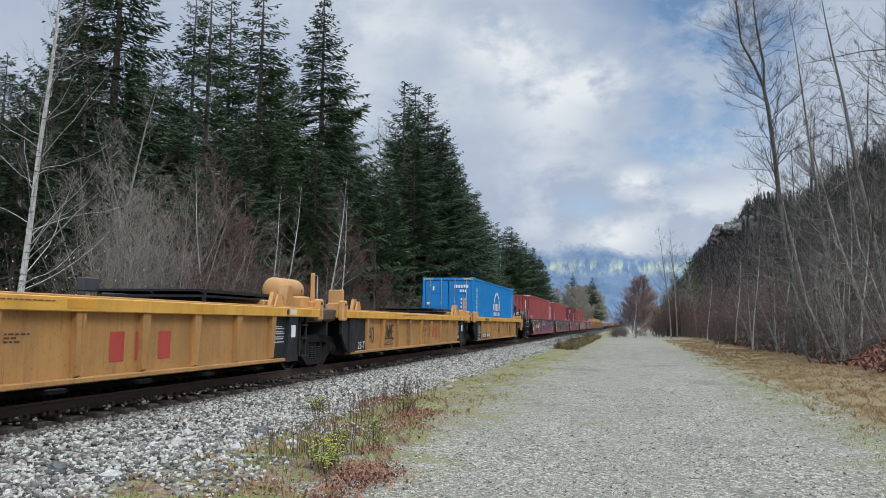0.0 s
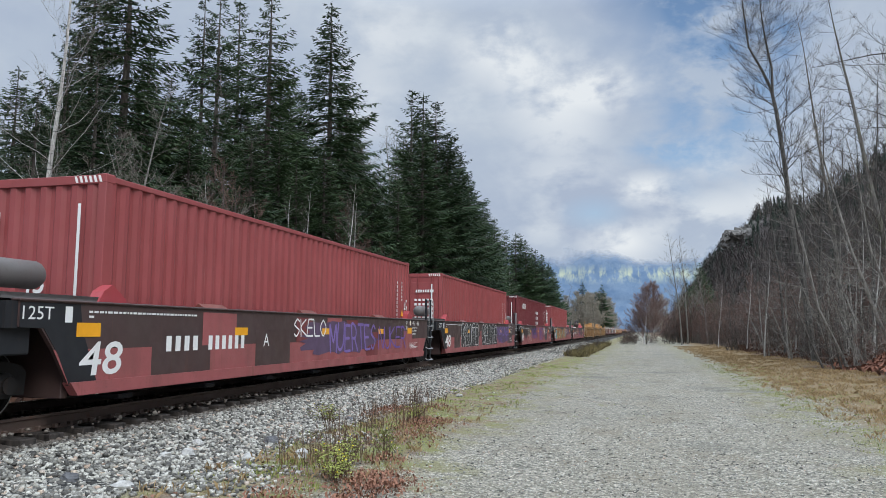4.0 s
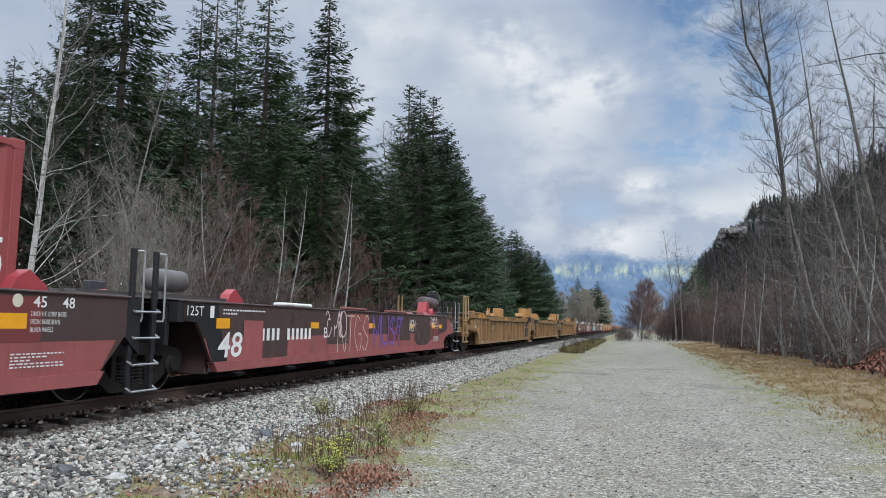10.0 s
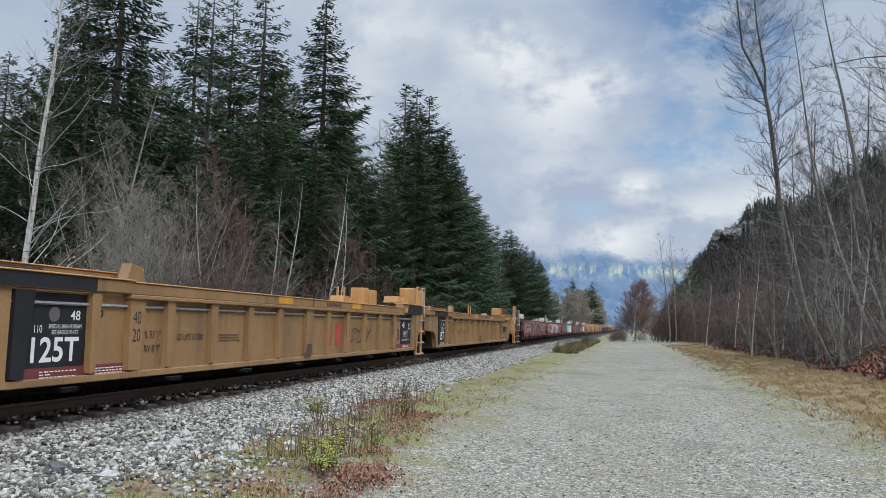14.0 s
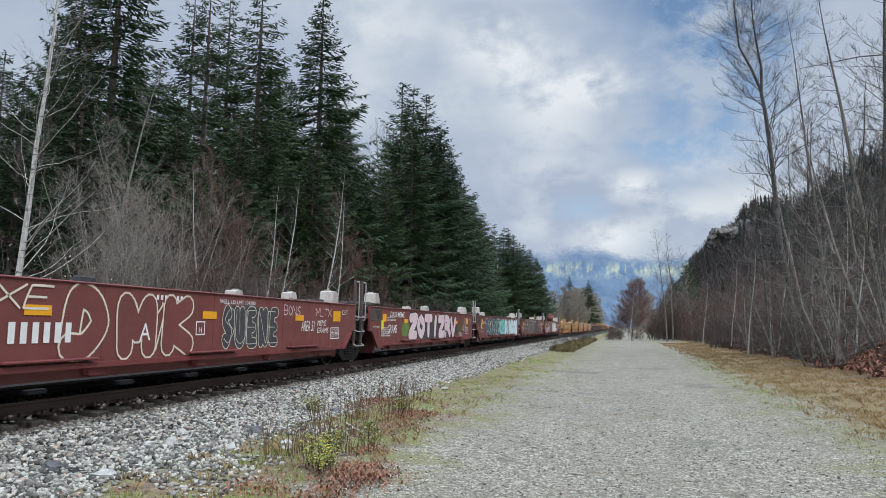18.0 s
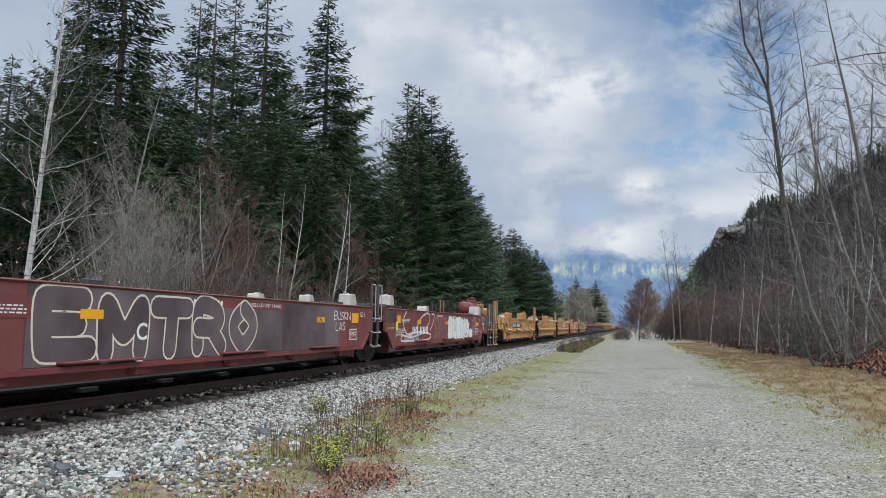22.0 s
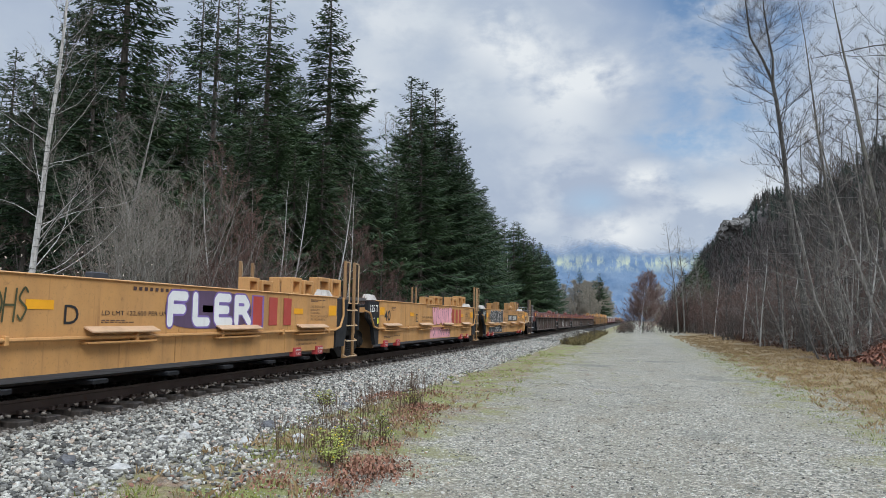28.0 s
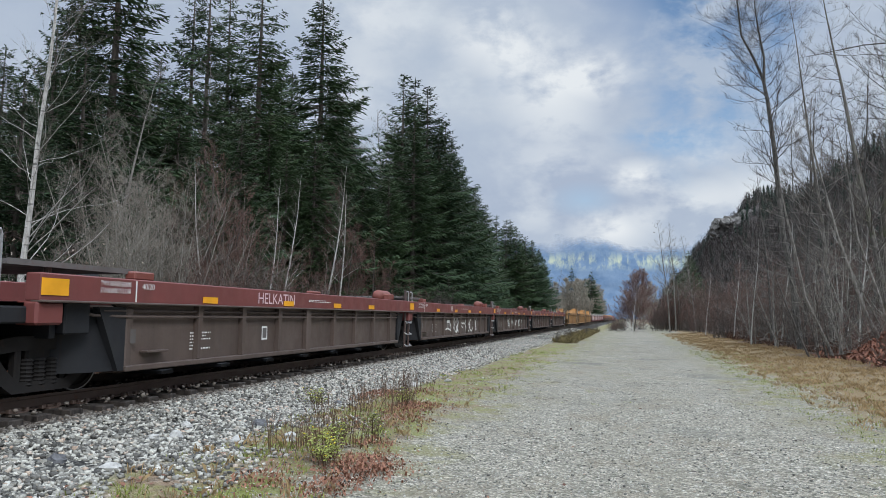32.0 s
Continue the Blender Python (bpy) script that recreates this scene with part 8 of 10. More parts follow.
# ochre cars with the bright chord
ya = run_of(car_ribbed_forty, (0.3, 16.2, 32.1), ("empty ochre ribbed well car with faded red block lettering", "empty ochre ribbed well car with black 40 and a black tag",
                                                  "ochre ribbed well car that carries a blue container"))
for i, c in enumerate(ya):
    for y in (0.95, 4.6, 7.4, 10.2, 14.1):
        amber(c, y, 1.31, 0.5, 0.11, 1.504, "old_reflector")
    bars(c, 5.4, 7.2, 1.35, 1.41, "brown_red", 1, 1.506, 4)
    part("emblem", Geo().lathe([(1.506, 0.06), (1.508, 0.06)], 16, (0, 13.45, 1.36), "x"), "car_brown", c, "round dark stencil mark")
    patch(c, 13.55, 13.85, 1.31, 1.42, "cream", 1.506, name="placard", label="small pale placard")
    if i < 2:
        for k, z in enumerate((0.72, 0.82, 0.92, 1.02)):
            bars(c, 13.05, 13.5, z, z + 0.075, "white", 1, 1.404, 90 + k)
        patch(c, 13.68, 13.88, 0.86, 1.1, "white", 1.476, name="placard", label="white placard")
marks(ya[0], 8.35, 9.95, 0.62, 1.02, "brand_red", 3, 1.386)
bars(ya[0], 6.6, 7.25, 0.9, 1.03, "car_brown", 2, 1.386)
write(ya[1], "25-T", 1.85, 2.35, 0.5, 0.68, "white", 1.404, label="white stencilled 25-T")
write(ya[1], "40", 2.66, 3.12, 0.62, 1.06, "black", 1.386, label="black stencilled number 40")
tag(ya[1], "SDWME", 3.85, 4.85, 0.72, 1.1, "black", 0.035, 1.388, label="black spray-painted tag")
tag(ya[1], "Z", 4.0, 4.9, 0.55, 0.72, "black", 0.02, 1.388, label="black spray-painted stroke")
tag(ya[1], "DEFSO", 8.0, 9.1, 0.72, 1.12, "car_brown", 0.022, 1.388)
marks(ya[1], 9.3, 10.6, 0.68, 1.05, "brand_red", 3, 1.386)
scrawl(ya[1], 13.08, 13.5, 0.55, 0.72, "cream", 14, 0.016, 4, 1.406)
write(ya[2], "125-T", 1.56, 2.05, 0.46, 0.62, "white", 1.404, label="white stencilled 125-T")
write(ya[2], "EDHER", 1.5, 2.25, 0.9, 1.08, "cream", 1.404, 0.0, 0.2, label="pale sprayed tag")
scrawl(ya[2], 1.45, 2.2, 0.66, 0.88, "cream", 5, 0.022, 5, 1.404)
patch(ya[2], 2.46, 4.5, 0.5, 0.72, "black", 1.472, name="number_board", label="black number board")
marks(ya[2], 2.54, 3.3, 0.53, 0.69, "white", 4, 1.476)
marks(ya[2], 3.5, 4.44, 0.53, 0.69, "white", 6, 1.476)
write(ya[2], "40", 7.2, 7.9, 0.62, 1.08, "black", 1.388, label="black stencilled number 40")
tag(ya[2], "RS", 5.2, 5.9, 0.55, 1.1, "car_brown", 0.03, 1.388)
scrawl(ya[2], 2.95, 3.7, 1.31, 1.43, "black", 18, 0.022, 6, 1.51)
tag(ya[2], "ESMO", 10.1, 11.5, 0.5, 1.14, "black", 0.03, 1.388)
tag(ya[2], "SONE", 10.3, 11.0, 0.62, 0.9, "black", 0.018, 1.392)
bars(ya[2], 9.1, 9.9, 0.84, 1.02, "car_brown", 2, 1.388)
patch(ya[2], 11.75, 12.1, 0.7, 0.98, "black", 1.39, name="inspection_plate", label="black and white inspection plate")
patch(ya[2], 13.1, 13.45, 0.72, 0.9, "maroon_grey", 1.404, name="inspection_plate", label="small rusty plate")
# the last one: a longer chord, its end truck and brake gear
for side in (1, -1):
    part("top_rail", Geo().box(*span(side, 1.28, 1.50), 15.15, 16.0, 1.27, 1.45, 0.012), "bright", ya[2])
    part("end_panel", Geo().box(*span(side, 1.404, 1.412), 12.98, 13.64, 0.41, 1.27), "tan", ya[2])
    part("corner_bracket", Geo().box(*span(side, 1.34, 1.47), 15.62, 15.9, 0.9, 1.27, 0.02), "yellow", ya[2])
for name in ("tall_post", "grab_iron", "bolted_bracket", "corner_box", "walkway"):
    drop_parts(ya[2], name)
chain = Geo()
for k in range(26):
    y = 13.9 + 1.5 * k / 25
    z = 1.25 - 0.45 * math.sin(math.pi * ((k / 25 * 2) % 1.0)) * (0.4 if k < 13 else 1.0)
    chain.lathe([(-0.035, 0.012), (-0.03, 0.03), (0.03, 0.03), (0.035, 0.012)], 6, (1.42, y, z), "y" if k % 2 else "z")
part("chain", chain, "truck", ya[2], "hanging steel chain")
end_platform(ya[2], 15.8, 1, "yellow", "yellow")
add_truck(ya[2], 15.8)
brake_gear(ya[0], "ochre", (14.6, 15.8, 1.86, 0.27), None, "yellow")
brake_gear(ya[2], "black_steel", (15.1, 16.3, 1.66, 0.22), (16.75, 2.03, 0.24), "yellow", "steel")

# smooth brown cars, the first four loaded
ra = run_of(car_smooth_forty_eight, (52.15, 70.05, 88.0, 105.85, 123.7),
            ("brown-red well car with purple spray paint under a red container", "brown-red well car with large black and white bubble graffiti",
             "brown-red well car with purple scrawls under a dark red container", "brown-red well car with orange and green graffiti letters",
             "empty brown-red well car with purple graffiti and red container locks"))
for i, c in enumerate(ra):
    write(c, "48", 1.57, 2.36, 0.62, 1.04, "white", HX + 0.014, bold=0.012, shear=0.1, label="white number 48")
    write(c, "125T", 0.66, 1.12, 1.30, 1.45, "white", HX + 0.012, label="white stencilled 125T")
    patch(c, 1.3, 1.42, 1.27, 1.46, "white", HX + 0.012, name="placard", label="small white placard")
    for y in (1.5, 5.2, 8.8, 12.4, 14.98):
        amber(c, y, 1.1, 0.42, 0.17 if y < 2 or y > 14 else 0.13, HX + 0.012)
    bars(c, 1.7, 4.4, 1.32, 1.44, "white", 1, HX + 0.012, 5 + i)
    bars(c, 15.2, 16.0, 0.66, 0.84, "white", 3, HX + 0.012, 9 + i)
    write(c, "45", 15.48, 15.68, 1.34, 1.47, "white", HX + 0.012, 0.01, label="white stencilled 45")
    write(c, "48", 15.93, 16.13, 1.34, 1.47, "white", HX + 0.012, 0.01, label="white stencilled 48")
    write(c, "40", 14.8, 14.95, 1.36, 1.47, "white", HX + 0.012, label="white stencilled 40")
    write(c, "20", 14.8, 14.95, 1.22, 1.33, "white", HX + 0.012, label="white stencilled 20")
    part("emblem", Geo().lathe([(HX + 0.011, 0.075), (HX + 0.013, 0.075), (HX + 0.013, 0.06)], 18, (0, 15.25, 1.41), "x"), "cream", c, "round pale stencil mark")
    for k, text in enumerate(("2 INCH H.F. COMP SHOES", "SPECIAL BRAKE BEAMS", "38 INCH WHEELS")):
        write(c, text, 15.45, 16.0 - 0.1 * k, 1.24 - k * 0.09, 1.295 - k * 0.09, "white", HX + 0.012, label="small stencilled line")
    # repainted rectangles along the side
    rng = random.Random(40 + i)
    for k in range(9):
        y = 3.0 + k * 1.45 + rng.uniform(-0.3, 0.3)
        w, z = rng.uniform(0.7, 1.6), rng.choice((0.56, 0.75, 0.95))
        patch(c, y, y + w, z, min(1.46, z + rng.uniform(0.35, 0.8)), rng.choice(("pink_red", "car_brown", "maroon", "car_brown")), HX + 0.0055 + 0.0004 * k, seed=k)
SLIDE.update({ra[1].name: 0.1, ra[2].name: 0.3, ra[3].name: 0.4, ra[4].name: 0.5})
marks(ra[0], 3.3, 4.2, 0.88, 1.1, "white", 4)
marks(ra[0], 4.4, 5.6, 0.88, 1.1, "white", 6)
write(ra[0], "A", 6.2, 6.42, 0.9, 1.12, "white")
patch(ra[0], 7.6, 12.5, 0.62, 1.42, "plum", ragged=0.25, seed=5, label="purple spray-paint cloud", x=HX + 0.0105)
tag(ra[0], "SKELO", 7.4, 9.0, 1.05, 1.42, "white", 0.035)
tag(ra[0], "MUERTES", 9.2, 12.2, 0.7, 1.35, "violet", 0.065)
tag(ra[0], "NUKER", 12.4, 14.8, 0.7, 1.3, "purple", 0.05)
for y0, y1, sd in ((4.0, 7.45, 1), (7.95, 11.75, 2)):
    patch(ra[1], y0, y1, 0.44, 1.49, "black", HX + 0.0115, 0.10, sd, "graffiti", "solid black graffiti ground")
    piece(ra[1], "SEJTE", y0 + 0.05, y1 - 0.05, 0.46, 1.48, (("white", 0.40, 0, 0), ("black", 0.35, 0, 0)), HX + 0.013, lean=0.12, label="black bubble letters with white outlines")
    tag(ra[1], "SEJTE", y0 + 0.3, y1 - 0.2, 0.62, 1.34, "white", 0.022, HX + 0.022)
patch(ra[1], 11.7, 15.0, 0.6, 1.42, "plum", HX + 0.011, 0.15, 7, label="purple spray-paint cloud")
tag(ra[1], "NSKUNER", 11.8, 15.1, 0.95, 1.38, "violet", 0.06)
tag(ra[1], "MUNE", 11.9, 13.2, 0.6, 0.9, "purple", 0.03)
tag(ra[1], "KEA", 14.0, 15.0, 0.7, 1.2, "purple", 0.035)
tag(ra[2], "SPINSR-VB", 2.75, 4.35, 0.88, 1.18, "black", 0.028)
tag(ra[2], "MGG", 4.6, 6.1, 0.55, 1.42, "cream", 0.03)
tag(ra[2], "MUERSF", 6.4, 8.9, 0.72, 1.36, "purple", 0.075)
tag(ra[2], "MUST", 10.0, 12.1, 0.52, 1.42, "purple", 0.12)
tag(ra[2], "ANGEL", 11.9, 13.2, 1.14, 1.42, "white", 0.035)
tag(ra[2], "BOYS", 12.55, 13.45, 0.92, 1.14, "white", 0.03)
tag(ra[2], "NADER", 13.55, 14.3, 1.06, 1.32, "aqua", 0.018)
patch(ra[2], 8.3, 13.1, 0.96, 1.49, "pink_red", HX + 0.0097)
patch(ra[2], 12.9, 14.4, 0.5, 1.2, "charcoal", HX + 0.0099, 0.06, 31, label="dark painted patch")
patch(ra[2], 14.45, 15.3, 0.56, 1.2, "pink_red", HX + 0.0098)
patch(ra[2], 9.2, 11.2, 0.56, 1.4, "pink_red", HX + 0.0098)
patch(ra[3], 3.4, 10.9, 0.44, 1.48, "navy", HX + 0.0108, 0.06, 3, "graffiti", "dark navy graffiti ground")
patch(ra[3], 2.9, 3.9, 0.5, 1.3, "teal", HX + 0.0105, 0.2, 3, "graffiti", "teal graffiti cloud")
patch(ra[3], 10.2, 11.4, 0.5, 1.35, "teal", HX + 0.0105, 0.25, 5, "graffiti", "teal graffiti cloud")
for k in range(5):
    patch(ra[3], 4.7 + 1.15 * k, 5.15 + 1.15 * k, 0.6 + 0.3 * (k % 2), 0.95 + 0.3 * (k % 2), "teal", HX + 0.0112, 0.3, 40 + k, "graffiti", "teal graffiti cloud")
piece(ra[3], "BEASOE", 3.85, 10.75, 0.44, 1.47, (("black", 0.36, 0.07, -0.03), ("cream", 0.33, 0, 0), ("olive", 0.285, 0, 0)), HX + 0.0135, True, 0.98, 0.05, "orange and green graffiti letters")
piece(ra[3], "BEASOE", 3.85, 10.75, 0.48, 1.43, (("pink", 0.20, 0, 0), ("orange", 0.175, 0, 0)), HX + 0.019, True, 0.90, 0.05, "orange and green graffiti letters")
tag(ra[3], "NVMXNV", 4.0, 10.6, 0.7, 1.25, "aqua", 0.016, HX + 0.0125)
tag(ra[3], "GLB", 2.5, 3.4, 0.9, 1.25, "pale_pink", 0.035, HX + 0.02)
tag(ra[3], "BRSE", 10.85, 11.8, 0.98, 1.42, "pale_pink", 0.04, HX + 0.02)
patch(ra[3], 11.9, 14.6, 0.8, 1.42, "plum", HX + 0.0105, 0.2, 17, label="purple spray-paint cloud")
tag(ra[3], "MUNY", 12.0, 13.3, 0.92, 1.36, "cream", 0.022)
tag(ra[3], "SWBER", 13.3, 14.6, 0.95, 1.3, "violet", 0.035)
patch(ra[4], 2.9, 3.6, 0.56, 1.24, "pink_red", HX + 0.0095)
marks(ra[4], 3.55, 4.35, 0.88, 1.1, "white", 4)
marks(ra[4], 4.6, 5.8, 0.88, 1.1, "white", 6)
write(ra[4], "B", 6.4, 6.6, 0.9, 1.12, "white")
scrawl(ra[4], 6.4, 7.6, 0.9, 1.5, "pale_pink", 74, 0.03, 3)
tag(ra[4], "NTGS", 7.2, 9.3, 0.5, 1.42, "cream", 0.025)
tag(ra[4], "MUST", 9.6, 12.2, 0.62, 1.45, "purple", 0.075)
tag(ra[4], "UP", 11.2, 12.1, 0.9, 1.4, "purple", 0.06)
tag(ra[4], "NEM", 12.9, 13.5, 1.02, 1.36, "white", 0.025)
patch(ra[4], 13.4, 15.4, 0.56, 1.3, "car_brown", HX + 0.0098, 0.05, 4)
for y in (3.9, 7.3, 10.6):
    part("guide_plate", Geo().box(1.25, 1.5, y, y + 1.3, 1.535, 1.60, 0.02), "rust_red" if y > 4 else "white", ra[4])
end_platform(ra[0], 0.0, -1, "black_steel")
ladder(ra[0], -1.66, "black_steel", 2.2, gap=0.7)
ladder(ra[0], -1.66, "black_steel", 2.2, gap=0.7, s=-1)
brake_gear(ra[0], "black_steel", None, (-1.6, 2.22, 0.27), "rust_red", "rust_red")
drop_parts(ra[4], "ladder")
SLIDE.clear()
for side in (1, -1):
    part("end_panel", Geo().slab([(15.9, 0.52), (15.9, 1.505), (18.15, 1.505), (18.15, 0.92), (17.3, 0.86), (16.9, 0.78), (16.1, 0.46)], *span(side, 1.45, HX + 0.009)), "car_brown", ra[4])
part("paint_patch", Geo().add([(HX + 0.011, a, b) for a, b in ((15.9, 0.5), (16.15, 0.5), (16.95, 0.8), (17.3, 0.88), (18.1, 0.93), (17.7, 1.3), (17.2, 1.46), (17.05, 1.0), (15.9, 0.9))], [tuple(range(9))]), "pink_red", ra[4], "sun-faded red paint on the car's end")
patch(ra[4], 17.7, 18.1, 1.0, 1.36, "black", HX + 0.013, name="notice_board", label="black framed notice board")
bars(ra[4], 17.75, 18.05, 1.04, 1.32, "white", 4, HX + 0.015, 44)
amber(ra[4], 15.95, 1.1, 0.42, 0.13, HX + 0.016)
bars(ra[4], 15.0, 15.6, 1.15, 1.42, "white", 4, HX + 0.013, 45)
end_platform(ra[4], 17.6, 1, "black_steel")
add_truck(ra[4], 17.6)
ladder(ra[4], 18.5, "black_steel", 2.1, gap=0.6)
ladder(ra[4], 18.5, "black_steel", 2.1, gap=0.6, s=-1)
brake_gear(ra[4], "black_steel", (17.0, 18.6, 1.98, 0.27), (18.75, 2.24, 0.27), "maroon_grey", "grey_steel")
part("lock_bracket", Geo().slab([(14.6, 1.54), (15.25, 1.54), (14.95, 1.98), (14.8, 1.98)], 1.05, 1.35), "lock_red", ra[4], "red steel container lock")
part("guide_lip", Geo().slab([(1.2, 1.54), (1.49, 1.54), (1.42, 1.62), (1.25, 1.62)], 14.0, 14.6, "y"), "pink_red", ra[4])

# ochre ribbed cars
ua = run_of(car_ribbed_fifty_three, (145.5, 164.7, 184.0), (), (0.13, 0.36, 0.3))
for i, c in enumerate(ua):
    write(c, "53", 15.75, 16.35, 0.72, 1.04, "black", 1.384 + 0.002, label="black stencilled number 53")
    if i < 2:
        part("dark_panel", Geo().box(1.382, 1.388, 16.45, 17.62, 0.42, 1.48), "black_steel", c, "black painted end panel")
        part("dark_band", Geo().slab([(16.75, 1.53), (16.95, 1.795), (18.5, 1.795), (18.5, 1.53)], 1.502, 1.508), "black_steel", c, "black band on the chord")
        write(c, "48", 16.62, 16.85, 1.08, 1.26, "white", 1.392, label="white stencilled 48")
        write(c, "53", 17.25, 17.5, 1.04, 1.22, "white", 1.392, label="white stencilled 53")
        bars(c, 16.75, 17.2, 0.82, 1.0, "white", 4, 1.392, 3 + i)
        bars(c, 16.6, 17.45, 0.7, 0.76, "white", 1, 1.392, 4 + i)
    else:
        patch(c, 15.5, 15.72, 0.5, 0.85, "white", 1.388, name="placard", label="white placard")
        part("emblem", Geo().lathe([(1.386, 0.11), (1.388, 0.11), (1.388, 0.09)], 18, (0, 16.05, 0.62), "x"), "car_brown", c, "round dark stencil mark")
        bars(c, 16.7, 17.2, 0.86, 0.94, "cream", 1, 1.39, 16)
    if i:
        part("dark_panel", Geo().box(1.382, 1.388, 1.56, 2.84, 0.42, 1.48), "black_steel", c, "black painted end panel")
        part("dark_post", Geo().slab([(1.58, 0.5), (1.77, 0.5), (1.87, 1.5), (1.58, 1.5)], 1.40, 1.481), "black_steel", c, "black painted post")
        part("dark_band", Geo().box(1.502, 1.508, 0.9, 2.85, 1.53, 1.695), "black_steel", c, "black band on the chord")
        write(c, "125T", 1.95, 2.72, 0.66, 0.96, "white", 1.392, 0.02, label="white stencilled 125T")
        write(c, "48", 2.55, 2.72, 1.16, 1.28, "white", 1.392, 0.01, label="white stencilled 48")
        write(c, "SPECIAL BRAKE BEAM", 2.2, 2.75, 1.06, 1.11, "white", 1.392, label="white stencilled SPECIAL BRAKE BEAM")
        write(c, "SEE BADGE PLATE", 2.25, 2.7, 0.99, 1.04, "white", 1.392, label="white stencilled SEE BADGE PLATE")
        write(c, "110", 1.98, 2.1, 1.01, 1.1, "white", 1.392, label="white stencilled 110")
        part("emblem", Geo().lathe([(1.391, 0.09), (1.393, 0.09), (1.393, 0.07)], 18, (0, 2.28, 1.23), "x"), "grey_steel", c, "round grey emblem")
    patch(c, 15.55, 17.6, 0.44, 0.6, "maroon", 1.392, name="warning_band", label="dull red warning band")
    patch(c, 1.75, 3.8, 0.44, 0.6, "maroon", 1.392, name="warning_band", label="dull red warning band")
    for k, y in enumerate((2.1, 3.05, 16.7)):
        bars(c, y, y + 0.6, 0.47, 0.57, "white", 2, 1.396, 6 + i + k)
    for y, z in ((1.9, 1.47), (1.0, 1.47), (17.3, 1.47), (16.6, 1.47), (8.0, 1.55), (12.0, 1.55)):
        amber(c, y, z + 0.08 if z < 1.5 else z, 0.62, 0.13, 1.505, "old_reflector")
    marks(c, 10.4, 11.3, 1.56, 1.64, "car_brown", 10, 1.506)
    for y in (3.65, 15.32):
        write(c, "40", y, y + 0.17, 1.12, 1.3, "black", 1.479, label="black stencilled 40")
        write(c, "20", y, y + 0.17, 0.88, 1.06, "black", 1.479, label="black stencilled 20")
    if i:
        write(c, "45", 2.95, 3.15, 1.2, 1.36, "black", 1.388, 0.01, label="black stencilled 45")
        write(c, "IL 53' 1\"", 4.05, 4.42, 0.92, 1.03, "black", 1.388, label="black stencilled inner length")
        write(c, "IW 8' 9\"", 4.05, 4.42, 0.72, 0.83, "black", 1.388, label="black stencilled inner width")
        write(c, "LD LMT 117200", 4.85, 5.55, 0.88, 0.98, "black", 1.388, label="black stencilled load limit")
    else:
        bars(c, 4.6, 5.3, 0.75, 0.95, "car_brown", 2, 1.388, 11 + i)
    bars(c, 6.05, 6.75, 0.84, 0.98, "car_brown", 2, 1.388, 12 + i)
write(ua[0], "A", 5.62, 5.74, 1.02, 1.12, "black", 1.388, label="black unit letter")
write(ua[0], "PLATE", 5.85, 6.02, 1.14, 1.18, "black", 1.388, label="black stencilled plate mark")
write(ua[0], "H", 5.9, 5.97, 1.02, 1.1, "black", 1.388, label="black stencilled H")
write(ua[0], "20 FT CONTAINER", 5.58, 6.2, 0.88, 0.94, "black", 1.388, label="black stencilled container limit")
write(ua[0], "LIMIT 57500 EACH", 5.58, 6.2, 0.78, 0.84, "black", 1.388, label="black stencilled container limit")
patch(ua[0], 1.2, 1.36, 0.98, 1.22, "old_reflector", 1.456, name="tag_plate", label="yellow tag plate")
patch(ua[0], 0.5, 0.72, 1.12, 1.24, "cream", 1.456, name="placard", label="small pale placard")
bars(ua[0], 0.75, 1.4, 1.12, 1.3, "car_brown", 2, 1.456, 31)
marks(ua[0], 3.9, 4.45, 1.0, 1.24, "cream", 4, 1.392)
patch(ua[0], 4.42, 5.42, 0.96, 1.3, "black", 1.39, name="number_board", label="black number board")
marks(ua[0], 4.75, 5.4, 1.0, 1.24, "cream", 5, 1.394)
for a, m in ((0.35, "brand_red"), (-0.35, "purple")):
    part("logo", Geo().add([(1.389, 10.8 - a * 0.4, 0.86), (1.389, 10.95 - a * 0.4, 0.86), (1.389, 10.95 + a * 0.4, 1.12), (1.389, 10.8 + a * 0.4, 1.12)], [(0, 1, 2, 3)]), m, ua[0], "crossed strokes mark")
patch(ua[0], 11.7, 12.2, 0.76, 0.95, "cream", 1.389, name="placard", label="pale gridded placard")
marks(ua[1], 10.7, 12.4, 0.66, 1.2, "brand_red", 3, 1.388, "dull red block lettering")
scrawl(ua[1], 12.3, 13.6, 0.7, 1.1, "car_brown", 84, 0.03, 3, 1.39)
patch(ua[2], 16.6, 17.2, 0.86, 1.16, "black", 1.396, name="inspection_plate", label="black and white inspection plate")
end_platform(ua[0], 0.1, -1, "ochre", "yellow")
for side in (1, -1):
    ladder(ua[0], -1.5, "ochre", 2.42, 0.55, rod="tan_rod", s=side)
    ladder(ua[2], 20.34, "yellow", 2.42, rod="tan_rod", gap=0.6, s=side)
for ob in [o for o in scene.objects if o.parent == ua[2] and o.name.startswith(("ladder", "guide_box", "guide_frame"))]:
    keep = ob.name.startswith("ladder") and min(v.co.y for v in ob.data.vertices) > 19.5
    if not keep:
        for sub in [o for o in scene.objects if o.parent == ob]:
            bpy.data.objects.remove(sub)
        bpy.data.objects.remove(ob)
